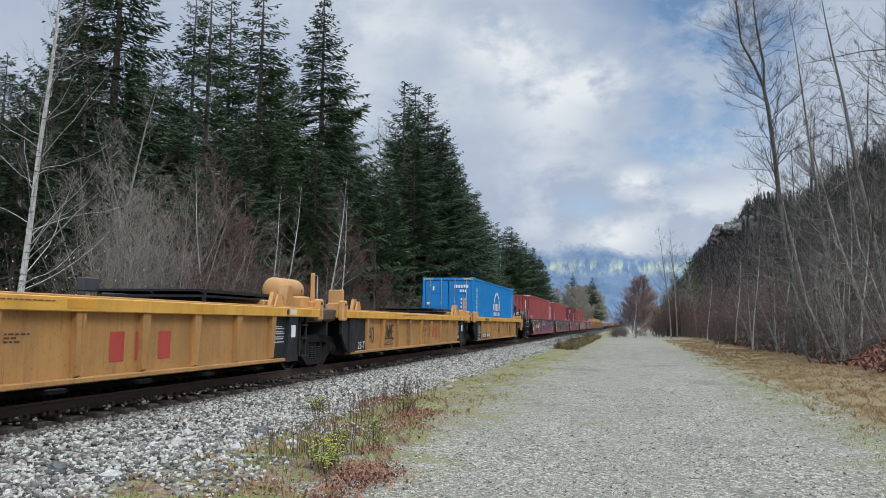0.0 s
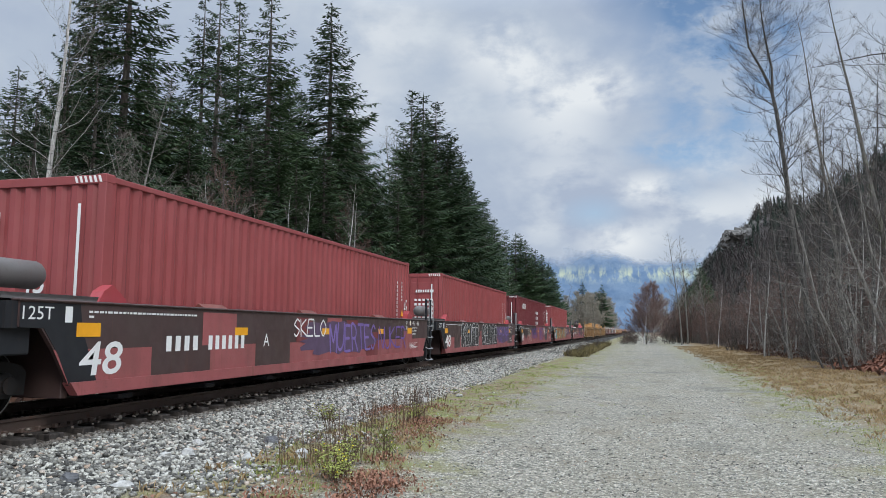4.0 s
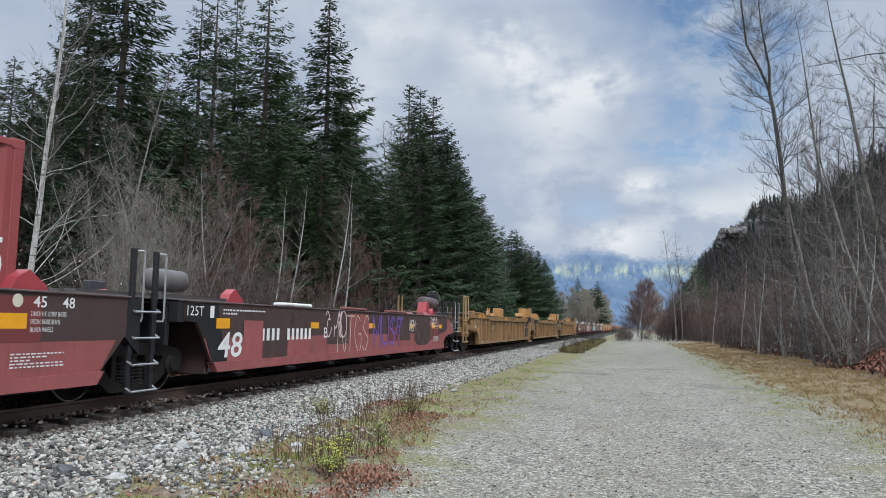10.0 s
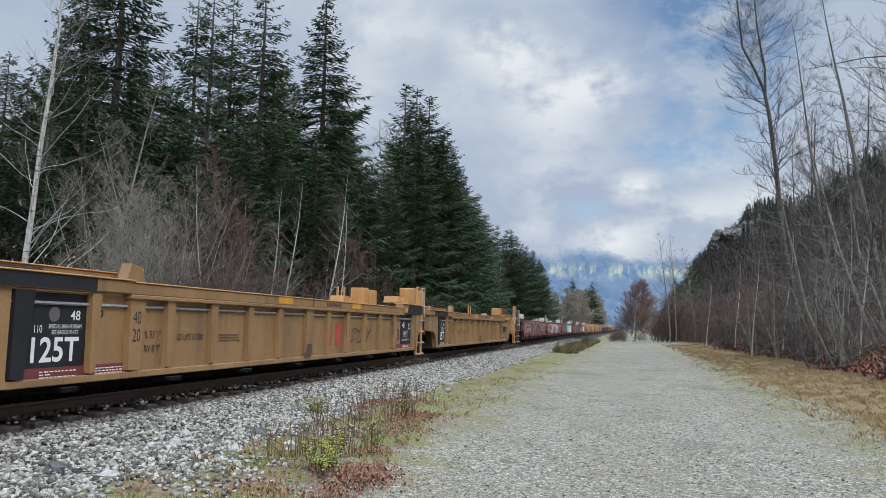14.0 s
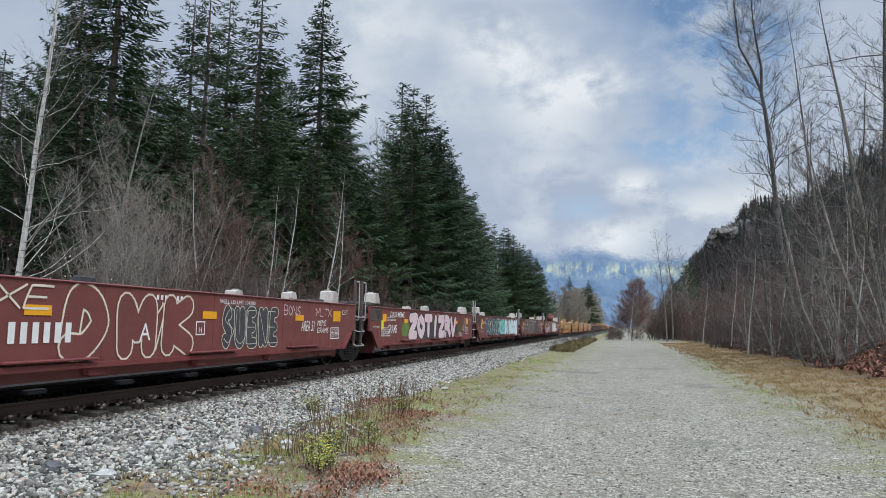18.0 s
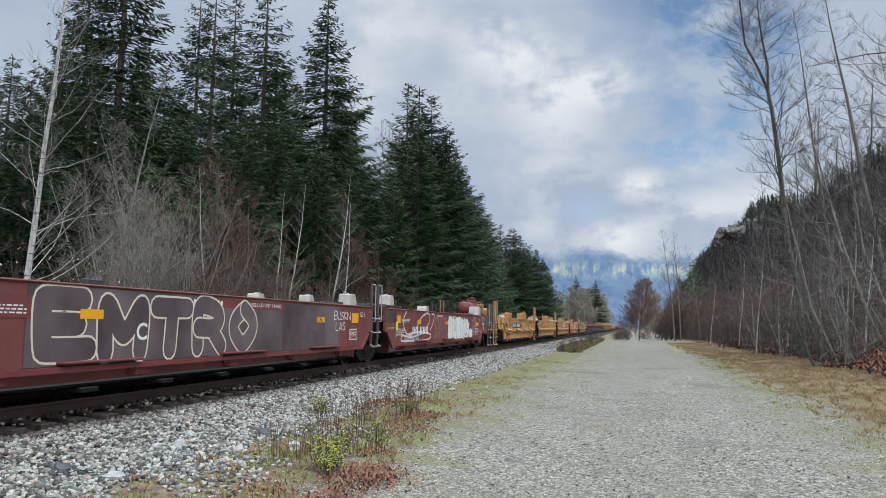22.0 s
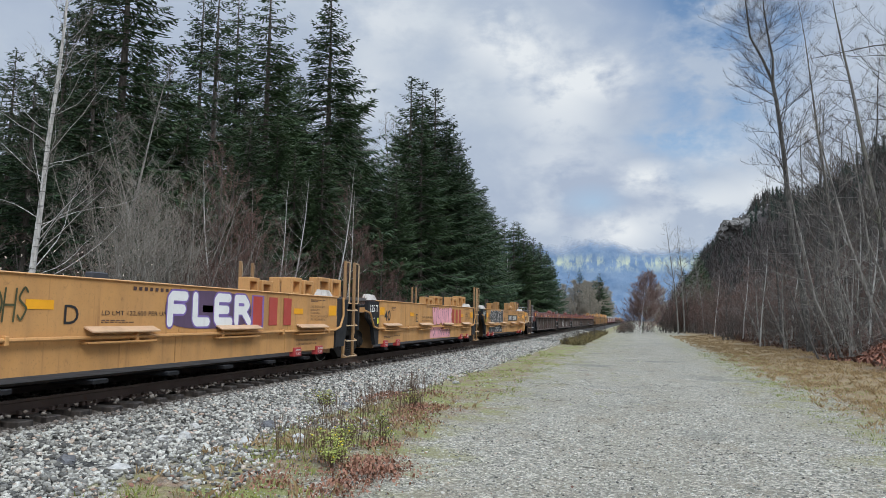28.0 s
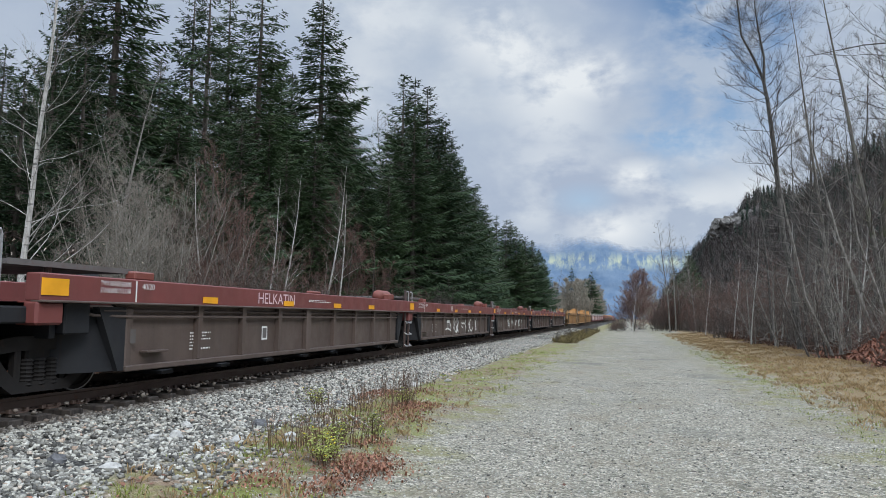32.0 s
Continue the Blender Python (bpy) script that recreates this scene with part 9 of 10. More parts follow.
for side in (1, -1):
    if side > 0:
        part("guide_box", Geo().box(0.5, 0.95, 17.75, 18.6, 1.8, 2.2, 0.02), "yellow", ua[2], "yellow steel container guide box")
    part("raised_chord", Geo().box(*span(side, 1.26, 1.50), 18.5, 19.6, 1.38, 1.58, 0.02), "ochre", ua[2])
    part("end_panel", Geo().slab([(17.4, 0.42), (17.4, 1.5), (19.6, 1.5), (19.6, 0.95), (18.5, 0.93), (18.1, 0.8), (17.75, 0.4)], *span(side, 1.36, 1.42)), "ochre", ua[2])
    part("end_frame", Geo().box(*span(side, 1.4, 1.47), 19.25, 19.58, 0.95, 1.4, 0.02), "yellow", ua[2])
    part("pipe", Geo().tube([(side * 1.44, 16.0, 1.25), (side * 1.44, 18.4, 1.2), (side * 1.44, 18.9, 1.3), (side * 1.44, 19.8, 1.42), (side * 1.42, 20.1, 1.5), (side * 1.42, 20.2, 1.62), (side * 1.3, 20.0, 1.7)], 0.03, 7), "tan_rod", ua[2], "tan air pipe")
patch(ua[2], 17.2, 17.6, 0.98, 1.1, "maroon_grey", 1.424, name="inspection_plate", label="small rusty plate")
end_platform(ua[2], 19.44, 1, "ochre", "yellow")
add_truck(ua[2], 19.44)

# maroon cars with white pedestals
ba = run_of(car_maroon_forty, (207.5, 222.6, 237.65, 252.7, 267.75), trucks=(0.03, 0.17, 0.25, 0.2, 0.2), labels=
            ("empty maroon well car with cream graffiti and white pedestals", "empty maroon well car with pink bubble graffiti and white pedestals",
             "empty maroon well car with pale aqua graffiti and white pedestals", "empty maroon well car with dark overpainting and white pedestals",
             "empty maroon well car with grey-white graffiti and a brake tank"))
for i, c in enumerate(ba):
    amber(c, 1.62, 1.22, 0.34, 0.22)
    for y in (3.75, 7.45, 10.95):
        amber(c, y, 1.2, 0.42, 0.12, HX + 0.019)
    if i < 4:
        amber(c, 13.03, 1.2, 0.45, 0.24)
    part("end_plate", Geo().box(HX - 0.002, HX + 0.012, 0.55, 1.5, 1.24, 1.58, 0.006), "maroon_grey", c, "dark plate on the car's end")
    scrawl(c, 0.65, 1.4, 1.28, 1.52, "black", 150 + i, 0.02, 4, HX + 0.0125)
    bars(c, 2.05, 2.9, 1.24, 1.36, "white", 2, HX + 0.012, 20 + i)
    bars(c, 1.5, 2.35, 0.8, 1.08, "white", 3, HX + 0.012, 30 + i)
    write(c, "JACK HERE", 0.78, 1.33, 1.04, 1.1, "white", label="white stencilled JACK HERE")
    patch(c, 1.5, 1.7, 1.02, 1.26, "lime", HX + 0.012, name="tag_plate", label="yellow tag plate")
    marks(c, 6.2, 7.1, 1.46, 1.53, "white", 9, HX + 0.019)
    write(c, "WELL LD LMT 134200", 7.95, 9.2, 1.46, 1.53, "white", HX + 0.019, label="white stencilled load limit")
    write(c, "125 T", 13.6, 13.95, 1.36, 1.47, "white", label="white stencilled 125 T")
    patch(c, 12.88, 13.4, 0.8, 1.06, "white", HX + 0.01, name="notice_frame", label="white framed notice")
    patch(c, 12.9, 13.38, 0.82, 1.04, "brown_red", HX + 0.012, name="notice_field", label="maroon notice field")
    bars(c, 12.94, 13.34, 0.85, 1.02, "white", 4, HX + 0.014, 40 + i)
for c, y in ((ba[0], 2.69), (ba[4], 3.2)):
    marks(c, y, y + 0.7, 0.88, 1.12, "white", 4, HX + 0.02, "white block lettering")
    marks(c, y + 0.85, y + 1.9, 0.88, 1.12, "white", 6, HX + 0.02, "white block lettering")
write(ba[0], "A", 5.85, 6.1, 0.88, 1.12, "white", HX + 0.024)
piece(ba[0], "DMK", 4.3, 7.3, 0.64, 1.57, (("cream", 0.36, 0, 0), ("brown_red", 0.30, 0, 0)), HX + 0.013, label="maroon letters with cream outlines")
tag(ba[0], "MX", 5.6, 7.1, 0.75, 1.45, "cream", 0.03, HX + 0.018)
patch(ba[0], 7.27, 7.53, 0.94, 1.16, "white", HX + 0.012, name="placard", label="white framed placard")
patch(ba[0], 7.29, 7.51, 0.96, 1.14, "brown_red", HX + 0.014, name="notice_field", label="maroon notice field")
write(ba[0], "H", 7.36, 7.44, 0.98, 1.06, "white", HX + 0.016, label="white stencilled H")
tag(ba[0], "GNSXE", 1.9, 4.2, 1.26, 1.55, "cream", 0.028)
patch(ba[0], 8.1, 10.2, 0.68, 1.5, "charcoal", HX + 0.011, 0.22, 5, "graffiti", "grey-green graffiti ground")
piece(ba[0], "SUENE", 8.0, 10.2, 0.7, 1.46, (("cream", 0.21, 0, 0), ("charcoal", 0.18, 0, 0)), HX + 0.013, label="dark bubble letters with pale outlines")
tag(ba[0], "SUENE", 8.1, 10.1, 0.78, 1.38, "cream", 0.012, HX + 0.02)
write(ba[0], "AREA 51", 11.25, 11.95, 0.98, 1.2, "white", HX + 0.013, 0.0, 0.2, "graffiti", "white sprayed tag")
write(ba[0], "MEME", 12.1, 12.6, 1.1, 1.22, "white", HX + 0.013, 0.0, 0.2, "graffiti", "white sprayed tag")
write(ba[0], "GRAMS", 12.1, 12.75, 0.94, 1.06, "white", HX + 0.013, 0.0, 0.2, "graffiti", "white sprayed tag")
tag(ba[0], "BONS", 10.4, 11.2, 1.3, 1.5, "pale_pink", 0.02)
tag(ba[0], "MLTX", 12.0, 12.9, 1.3, 1.48, "pale_pink", 0.018)
patch(ba[1], 4.2, 11.1, 0.66, 1.52, "charcoal", HX + 0.0105, 0.08, 23, "graffiti", "dark graffiti ground")
piece(ba[1], "ZOTIZRV", 4.3, 11.0, 0.64, 1.54, (("black", 0.37, 0, 0), ("pale_pink", 0.29, 0, 0)), HX + 0.013, True, 1.15, 0.1, "pale pink bubble letters with black outlines")
patch(ba[1], 6.25, 9.23, 1.42, 1.57, "maroon", HX + 0.0165, name="number_board", label="maroon strip left free of paint")
write(ba[1], "E", 4.79, 4.99, 0.9, 1.14, "white", HX + 0.02, 0.01, label="white unit letter")
write(ba[1], "DASK:MEME", 2.3, 3.75, 1.36, 1.52, "white", HX + 0.013, 0.005, 0.2, "graffiti", "white sprayed tag")
write(ba[1], "GRAMS", 2.11, 2.99, 0.9, 1.14, "white", HX + 0.013, 0.005, 0.15, "graffiti", "white sprayed tag")
patch(ba[1], 3.4, 4.4, 0.75, 1.25, "olive", HX + 0.011, 0.25, 8, "graffiti", "green graffiti cloud")
scrawl(ba[1], 11.5, 12.25, 0.92, 1.26, "olive", 97, 0.03, 4)
scrawl(ba[1], 12.6, 13.05, 1.08, 1.5, "cream", 109, 0.012, 4)
scrawl(ba[1], 12.3, 12.75, 0.9, 1.18, "cream", 110, 0.012, 4)
patch(ba[1], 10.9, 11.5, 0.75, 1.2, "charcoal", HX + 0.0105, 0.3, 21, "graffiti", "dark sprayed cloud")
patch(ba[1], 10.75, 11.05, 1.2, 1.5, "olive", HX + 0.0108, 0.25, 22, "graffiti", "green graffiti cloud")
write(ba[1], "FREE2HI", 11.62, 12.18, 0.72, 0.86, "white", bold=0.01, label="white spray-painted tag")
patch(ba[2], 2.6, 8.6, 0.64, 1.57, "charcoal", HX + 0.010, 0.08, 9, "graffiti", "charcoal overpainted side")
piece(ba[2], "TSDUAR", 2.7, 6.7, 0.66, 1.5, (("aqua", 0.30, 0, 0), ("charcoal", 0.255, 0, 0)), HX + 0.013, label="charcoal letters with pale outlines")
tag(ba[2], "VSOVAK", 2.9, 6.5, 0.8, 1.4, "aqua", 0.025, HX + 0.02)
write(ba[2], "O", 6.55, 7.0, 0.8, 1.42, "cream", HX + 0.016, 0.03, name="graffiti")
patch(ba[2], 7.0, 9.2, 0.64, 1.52, "teal", HX + 0.0125, 0.25, 10, "graffiti", "teal graffiti cloud")
piece(ba[2], "KE", 7.0, 8.7, 0.66, 1.5, (("aqua", 0.16, 0, 0), ("teal", 0.08, 0, 0)), HX + 0.014, label="teal and aqua letters")
tag(ba[2], "UGR", 8.15, 8.75, 0.84, 1.0, "black", 0.02, HX + 0.018)
piece(ba[2], "SINKOE", 8.7, 13.8, 0.60, 1.56, (("charcoal", 0.42, 0.03, -0.02), ("ice", 0.37, 0, 0)), HX + 0.015, True, 1.2, 0.1, "white and pale aqua bubble letters")
patch(ba[3], 2.9, 9.3, 0.64, 1.59, "overpaint", HX + 0.0095, 0.0, 11, "graffiti", "mottled grey and maroon overpainted side")
patch(ba[3], 9.32, 12.2, 0.64, 1.56, "overpaint", HX + 0.0095, 0.0, 19, "graffiti", "mottled overpainted side")
patch(ba[3], 6.35, 9.34, 1.42, 1.57, "maroon", HX + 0.010, name="number_board", label="maroon strip left free of paint")
patch(ba[3], 2.4, 3.54, 1.2, 1.46, "maroon", HX + 0.010, name="number_board", label="maroon strip left free of paint")
piece(ba[3], "EMTRO", 3.0, 8.3, 0.64, 1.58, (("cream", 0.34, 0, 0), ("overpaint", 0.28, 0, 0)), HX + 0.0115, True, 1.0, 0.06, "overpainted letters with cream outlines")
write(ba[3], "C", 4.85, 5.08, 0.92, 1.16, "white", HX + 0.024, 0.02)
tag(ba[3], "BUSKN", 11.9, 12.9, 1.26, 1.46, "white", 0.022)
tag(ba[3], "LAS", 12.0, 12.6, 1.02, 1.22, "white", 0.022)
tag(ba[3], "VNSA", 9.4, 11.4, 0.8, 1.3, "plum", 0.03)
swirl = Geo()
ribbon(swirl, curve_of([(2.53, 1.56), (2.27, 1.36), (2.35, 1.04), (2.88, 0.85), (3.53, 1.0), (4.1, 1.37), (4.8, 1.55), (5.2, 1.5), (5.15, 1.25), (4.55, 0.97), (3.7, 0.84), (2.88, 0.8), (2.15, 0.86), (2.1, 0.7),
                        (3.15, 0.68), (4.6, 0.68), (5.35, 0.76), (5.25, 0.88), (3.9, 0.95), (2.6, 0.88)], True), 0.06, lay(HX + 0.012))
ribbon(swirl, curve_of([(5.5, 1.55), (5.85, 1.5), (5.6, 1.2), (5.3, 1.0)], True), 0.05, lay(HX + 0.012))
tagged(part("graffiti", swirl, "pale_pink", ba[4], "pale sprayed swirl"), kind="stuff")
tag(ba[4], "VANISH", 2.3, 3.1, 0.66, 0.84, "white", 0.02, HX + 0.022)
tag(ba[4], "GALEN", 3.2, 3.9, 0.66, 0.84, "aqua", 0.02, HX + 0.022)
tag(ba[4], "SINUS", 5.9, 7.6, 0.75, 1.45, "pale_pink", 0.012)
patch(ba[4], 7.9, 11.7, 0.64, 1.44, "white", HX + 0.011, 0.1, 12, "graffiti", "white graffiti ground")
piece(ba[4], "BUENO", 7.9, 11.5, 0.62, 1.5, (("black", 0.36, 0, 0), ("white", 0.315, 0, 0)), HX + 0.013, True, 1.2, 0.12, "white bubble letters with black outlines")
piece(ba[4], "OOO", 10.2, 12.2, 0.62, 1.08, (("black", 0.34, 0, 0), ("white", 0.30, 0, 0)), HX + 0.018, True, 1.05, 0.1, "white bubble letters with black outlines")
tag(ba[4], "ESTE", 10.5, 11.2, 0.78, 0.92, "black", 0.025, HX + 0.023)
tag(ba[4], "AL", 11.4, 11.75, 0.8, 0.94, "black", 0.025, HX + 0.023)
for k, text in enumerate(("JOINC", "TACK", "DOPE", "8002")):
    tag(ba[4], text, 12.25, 13.0, 1.36 - 0.2 * k, 1.54 - 0.2 * k, "pale_pink", 0.018)
end_platform(ba[0], 0.0, -1, "brown_red")
drop_parts(ba[4], "ladder")
drop_parts(ba[4], "pedestal")
pedestal(ba[4], 1.12, 1.72, 1)
pedestal(ba[4], 1.12, 1.72, -1)
for side in (1, -1):
    ladder(ba[0], -1.58, "maroon_grey", 2.25, gap=0.6, s=side)
    ladder(ba[4], 16.36, "maroon_grey", 2.2, gap=0.6, s=side)
    part("end_panel", Geo().slab([(13.6, 0.5), (13.6, 1.605), (15.74, 1.605), (15.74, 0.86), (14.5, 0.84), (14.05, 0.42), (13.6, 0.42)], *span(side, 1.44, HX + 0.004)), "brown_red", ba[4])
    part("pedestal", Geo().slab([(13.7, 1.61), (14.3, 1.61), (14.3, 1.78), (14.22, 2.0), (13.85, 2.02), (13.78, 1.9)], *span(side, 1.0, 1.42)), "chipped", ba[4], "chipped white-painted pedestal")
part("end_plate", Geo().box(HX + 0.004, HX + 0.02, 15.0, 15.7, 1.02, 1.58, 0.006), "maroon_grey", ba[4], "dark plate with pale scrawls")
scrawl(ba[4], 15.05, 15.65, 1.1, 1.5, "tan", 107, 0.02, 5, HX + 0.022)
patch(ba[4], 14.46, 14.92, 1.22, 1.54, "white", HX + 0.012, name="inspection_plate", label="white framed inspection plate")
patch(ba[4], 14.49, 14.89, 1.27, 1.51, "brown_red", HX + 0.014, name="notice_field", label="maroon notice field")
patch(ba[4], 14.72, 14.86, 0.98, 1.2, "reflector", HX + 0.012, name="tag_plate", label="yellow tag plate")
amber(ba[4], 13.05, 1.16, 0.5, 0.15)
write(ba[4], "L 261-6", 13.75, 14.2, 0.88, 1.0, "white", HX + 0.012, label="white stencilled L 261-6")
bars(ba[4], 12.9, 13.7, 0.88, 1.0, "white", 2, HX + 0.012, 46)
end_platform(ba[4], 15.39, 1, "brown_red")
add_truck(ba[4], 15.39)
brake_gear(ba[4], "maroon", (14.5, 16.1, 2.0, 0.27), (16.68, 2.24, 0.27), "maroon", "rust_red")
brake_gear(ba[0], "maroon", None, (-2.1, 2.05, 0.25), "maroon", "rust_red")

# golden yellow cars
na = run_of(car_yellow_smooth, (287.4, 302.4, 317.2, 332.0, 346.9), trucks=(0.05, 0.1, 0.14, 0.2, 0.31), labels=
            ("empty golden yellow well car with black tags and number board", "empty golden yellow well car with dark tags", "empty yellow well car with white and red block graffiti",
             "empty golden yellow well car with pink bubble graffiti", "empty golden yellow well car with black and white bubble graffiti"))
for i, c in enumerate(na):
    if i:
        write(c, "125 T", 0.85, 1.45, 1.31, 1.49, "white", 1.462, 0.014, label="white stencilled 125 T")
        write(c, "JACK HERE", 0.85, 1.2, 1.12, 1.16, "white", 1.462, label="white stencilled JACK HERE")
        patch(c, 1.38, 1.5, 1.0, 1.16, "lime", 1.464, name="tag_plate", label="yellow-green tag plate")
        amber(c, 1.58, 1.24, 0.36, 0.2)
        write(c, "40", 1.95, 2.46, 1.08, 1.37, "black", bold=0.012, label="black number 40")
    else:
        drop_parts(c, "end_panel")
        for s in (1, -1):
            part("end_panel", Geo().slab([(-0.6, 1.0), (-0.6, 1.60), (1.58, 1.60), (1.58, 0.47), (1.05, 0.47), (0.85, 0.95), (0.6, 1.0)], *span(s, 1.40, 1.4685)), "yellow", c)
            part("end_panel", Geo().slab([(14.85 - 1.45, 0.5), (14.85 - 1.45, 1.58), (14.1, 1.58), (14.1, 1.0), (13.9, 0.5)], *span(s, 1.36, 1.455)), "black_steel", c)
        patch(c, -0.45, 0.1, 1.2, 1.5, "tan", HX + 0.006, name="notice_plate", label="tan notice plate")
        bars(c, -0.4, 0.05, 1.24, 1.46, "car_brown", 3, HX + 0.01, 17)
        amber(c, 0.25, 1.32, 0.46, 0.22)
        patch(c, 0.25, 0.4, 1.04, 1.24, "lime", HX + 0.01, name="tag_plate", label="yellow-green tag plate")
        amber(c, 2.12, 1.24, 0.36, 0.11)
        write(c, "40", 1.55, 2.06, 1.08, 1.37, "black", bold=0.012, label="black number 40")
    for y in (4.36, 7.9, 11.16):
        amber(c, y, 1.22, 0.42, 0.11)
    amber(c, 12.92, 1.2, 0.42, 0.22)
    bars(c, 2.55, 2.95, 1.36, 1.48, "car_brown", 2, HX + 0.008, 50 + i)
    write(c, "LD LMT 122,600 PER UNIT", 5.6, 7.1, 1.15, 1.22, "black", label="black stencilled load limit")
    bars(c, 5.6, 6.9, 1.06, 1.11, "car_brown", 1, HX + 0.008, 51 + i)
    for k, text in enumerate(("2 INCH TREAD COND. SHOES", "#24 BRAKE BEAMS", "38 INCH WHEELS", "SPRG 7 OC D-5 7 IC D-5 5 IC D-5", "SPRG 2 OC B-353 2 IC B-354")):
        w = (0.75, 0.5, 0.48, 0.9, 0.78)[k]
        write(c, text, 11.95, 11.95 + w, 1.36 - k * 0.068, 1.405 - k * 0.068, "car_brown", label="small stencilled line")
    write(c, "DO NOT JACK BOTH UNITS FROM THIS AREA", 11.42, 12.45, 0.66, 0.71, "car_brown", 1.426, label="small stencilled line")
    write(c, "JACK AT JACKING POINTS, EMPTY CAR ONLY", 11.42, 12.45, 0.58, 0.63, "car_brown", 1.426, label="small stencilled line")
    bars(c, 11.95, 12.7, 1.48, 1.54, "car_brown", 1, HX + 0.008, 52 + i)
    bars(c, 2.1, 3.6, 0.6, 0.68, "car_brown", 1, 1.426, 53 + i)
    for y in (2.04, 3.14, 11.28, 12.36):
        write(c, "JACKING", y + 0.05, y + 0.31, 0.47, 0.52, "white", 1.46, label="white lettering")
        write(c, "POINT", y + 0.08, y + 0.28, 0.40, 0.45, "white", 1.46, label="white lettering")
    marks(c, 6.2, 7.4, 1.5, 1.55, "car_brown", 10)
for c, y in ((na[0], 3.85), (na[4], 7.5)):
    patch(c, y, y + 3.15, 1.07, 1.37, "black", HX + 0.01, name="number_board", label="black number board")
    marks(c, y + 0.25, y + 1.2, 1.12, 1.32, "white", 4, HX + 0.014)
    marks(c, y + 1.6, y + 2.95, 1.12, 1.32, "white", 6, HX + 0.014)
for c, t, y in ((na[0], "B", 7.6), (na[1], "C", 5.0), (na[2], "D", 4.95), (na[3], "E", 4.95), (na[4], "A", 6.3)):
    write(c, t, y, y + 0.24, 1.05, 1.28, "black", HX + 0.012, label="black unit letter")
write(na[0], "S-2054-16 REEFER CLEARANCE", 2.15, 3.85, 1.47, 1.54, "car_brown", label="small stencilled line")
for c, y0, y1, sd in ((na[1], 7.0, 9.0, 115), (na[1], 3.0, 5.0, 116), (na[2], 3.5, 4.4, 117)):
    tag(c, "ELOHS" if sd % 2 else "NAKDE", y0, y1, 1.08, 1.46, "soot_olive" if sd % 2 else "black", 0.026)
for text, y0, y1, z0, z1 in (("ELOHS", 2.65, 3.4, 1.16, 1.36), ("FLERT", 7.0, 7.9, 1.42, 1.54), ("FLERT", 8.0, 8.9, 1.42, 1.54), ("FLERT", 0.75, 1.5, 1.0, 1.28), ("GYMB", 7.05, 7.6, 1.12, 1.3), ("FLERT", 9.5, 10.4, 1.36, 1.52), ("ELOHS", 10.8, 11.5, 1.34, 1.5), ("FLERT", 11.7, 12.4, 1.34, 1.5)):
    tag(na[0], text, y0, y1, z0, z1, "soot_olive" if "Y" not in text else "black", 0.024, HX + 0.011, label="dark sprayed tag")
scrawl(na[0], 10.3, 10.9, 1.1, 1.34, "maroon", 114, 0.02, 3)
patch(na[2], 6.9, 9.45, 0.96, 1.56, "plum", HX + 0.009, 0.03, 13, "graffiti", "purple graffiti ground")
piece(na[2], "FLER", 6.95, 9.45, 0.96, 1.55, (("violet", 0.2, 0, 0), ("white", 0.14, 0, 0)), HX + 0.012, False, 1.0, 0.03, "white block graffiti letters")
patch(na[2], 9.45, 9.9, 0.96, 1.54, "violet", HX + 0.009, 0, 1, "graffiti", "violet graffiti ground")
marks(na[2], 9.5, 11.3, 1.0, 1.52, "brand_red", 3, HX + 0.013, "red block lettering")
patch(na[3], 6.9, 9.7, 0.98, 1.5, "pink", HX + 0.010, 0.2, 14, "graffiti", "pink bubble graffiti")
part("graffiti", Geo().add([(1.43, 6.8, 0.5), (1.43, 9.6, 0.5), (1.43, 9.5, 0.86), (1.43, 6.9, 0.86)], [(0, 1, 2, 3)]), "pink", na[3], "pink bubble graffiti")
piece(na[3], "WLUWE", 6.95, 9.65, 0.93, 1.55, (("plum", 0.24, 0, 0), ("pink", 0.21, 0, 0)), HX + 0.012, True, 1.0, 0.12, "pink bubble letters with dark outlines")
strokes(na[3], 7.0, 9.5, 0.52, 0.85, "plum", 122, 6, 0.03, 1.434, 0.2)
marks(na[3], 9.75, 11.4, 1.0, 1.5, "brand_red", 3, HX + 0.012, "faded red block lettering")
patch(na[4], 2.35, 6.0, 0.98, 1.56, "charcoal", HX + 0.010, 0.12, 15, "graffiti", "black bubble graffiti")
part("graffiti", Geo().add([(1.43, 2.4, 0.5), (1.43, 5.9, 0.5), (1.43, 5.8, 0.86), (1.43, 2.5, 0.86)], [(0, 1, 2, 3)]), "charcoal", na[4], "black bubble graffiti")
piece(na[4], "SOMSE", 2.4, 5.95, 0.95, 1.58, (("white", 0.27, 0, 0), ("charcoal", 0.235, 0, 0)), HX + 0.012, True, 1.0, 0.12, "black bubble letters with white outlines")
tag(na[4], "SOMSE", 2.6, 5.8, 1.05, 1.48, "white", 0.016, HX + 0.018)
strokes(na[4], 2.5, 5.8, 0.52, 0.84, "white", 124, 8, 0.03, 1.434, 0.15)
write(na[4], "GWG52J", 9.6, 10.2, 1.45, 1.53, "black", label="black stencilled letters")
end_platform(na[0], 0.0, -1, "ochre", "yellow")
brake_gear(na[0], "ochre", (-0.75, 0.6, 1.82, 0.27), (-1.25, 2.1, 0.25), "tan", "tan")
drop_parts(na[4], "ladder")
drop_parts(na[4], "guide_frame")
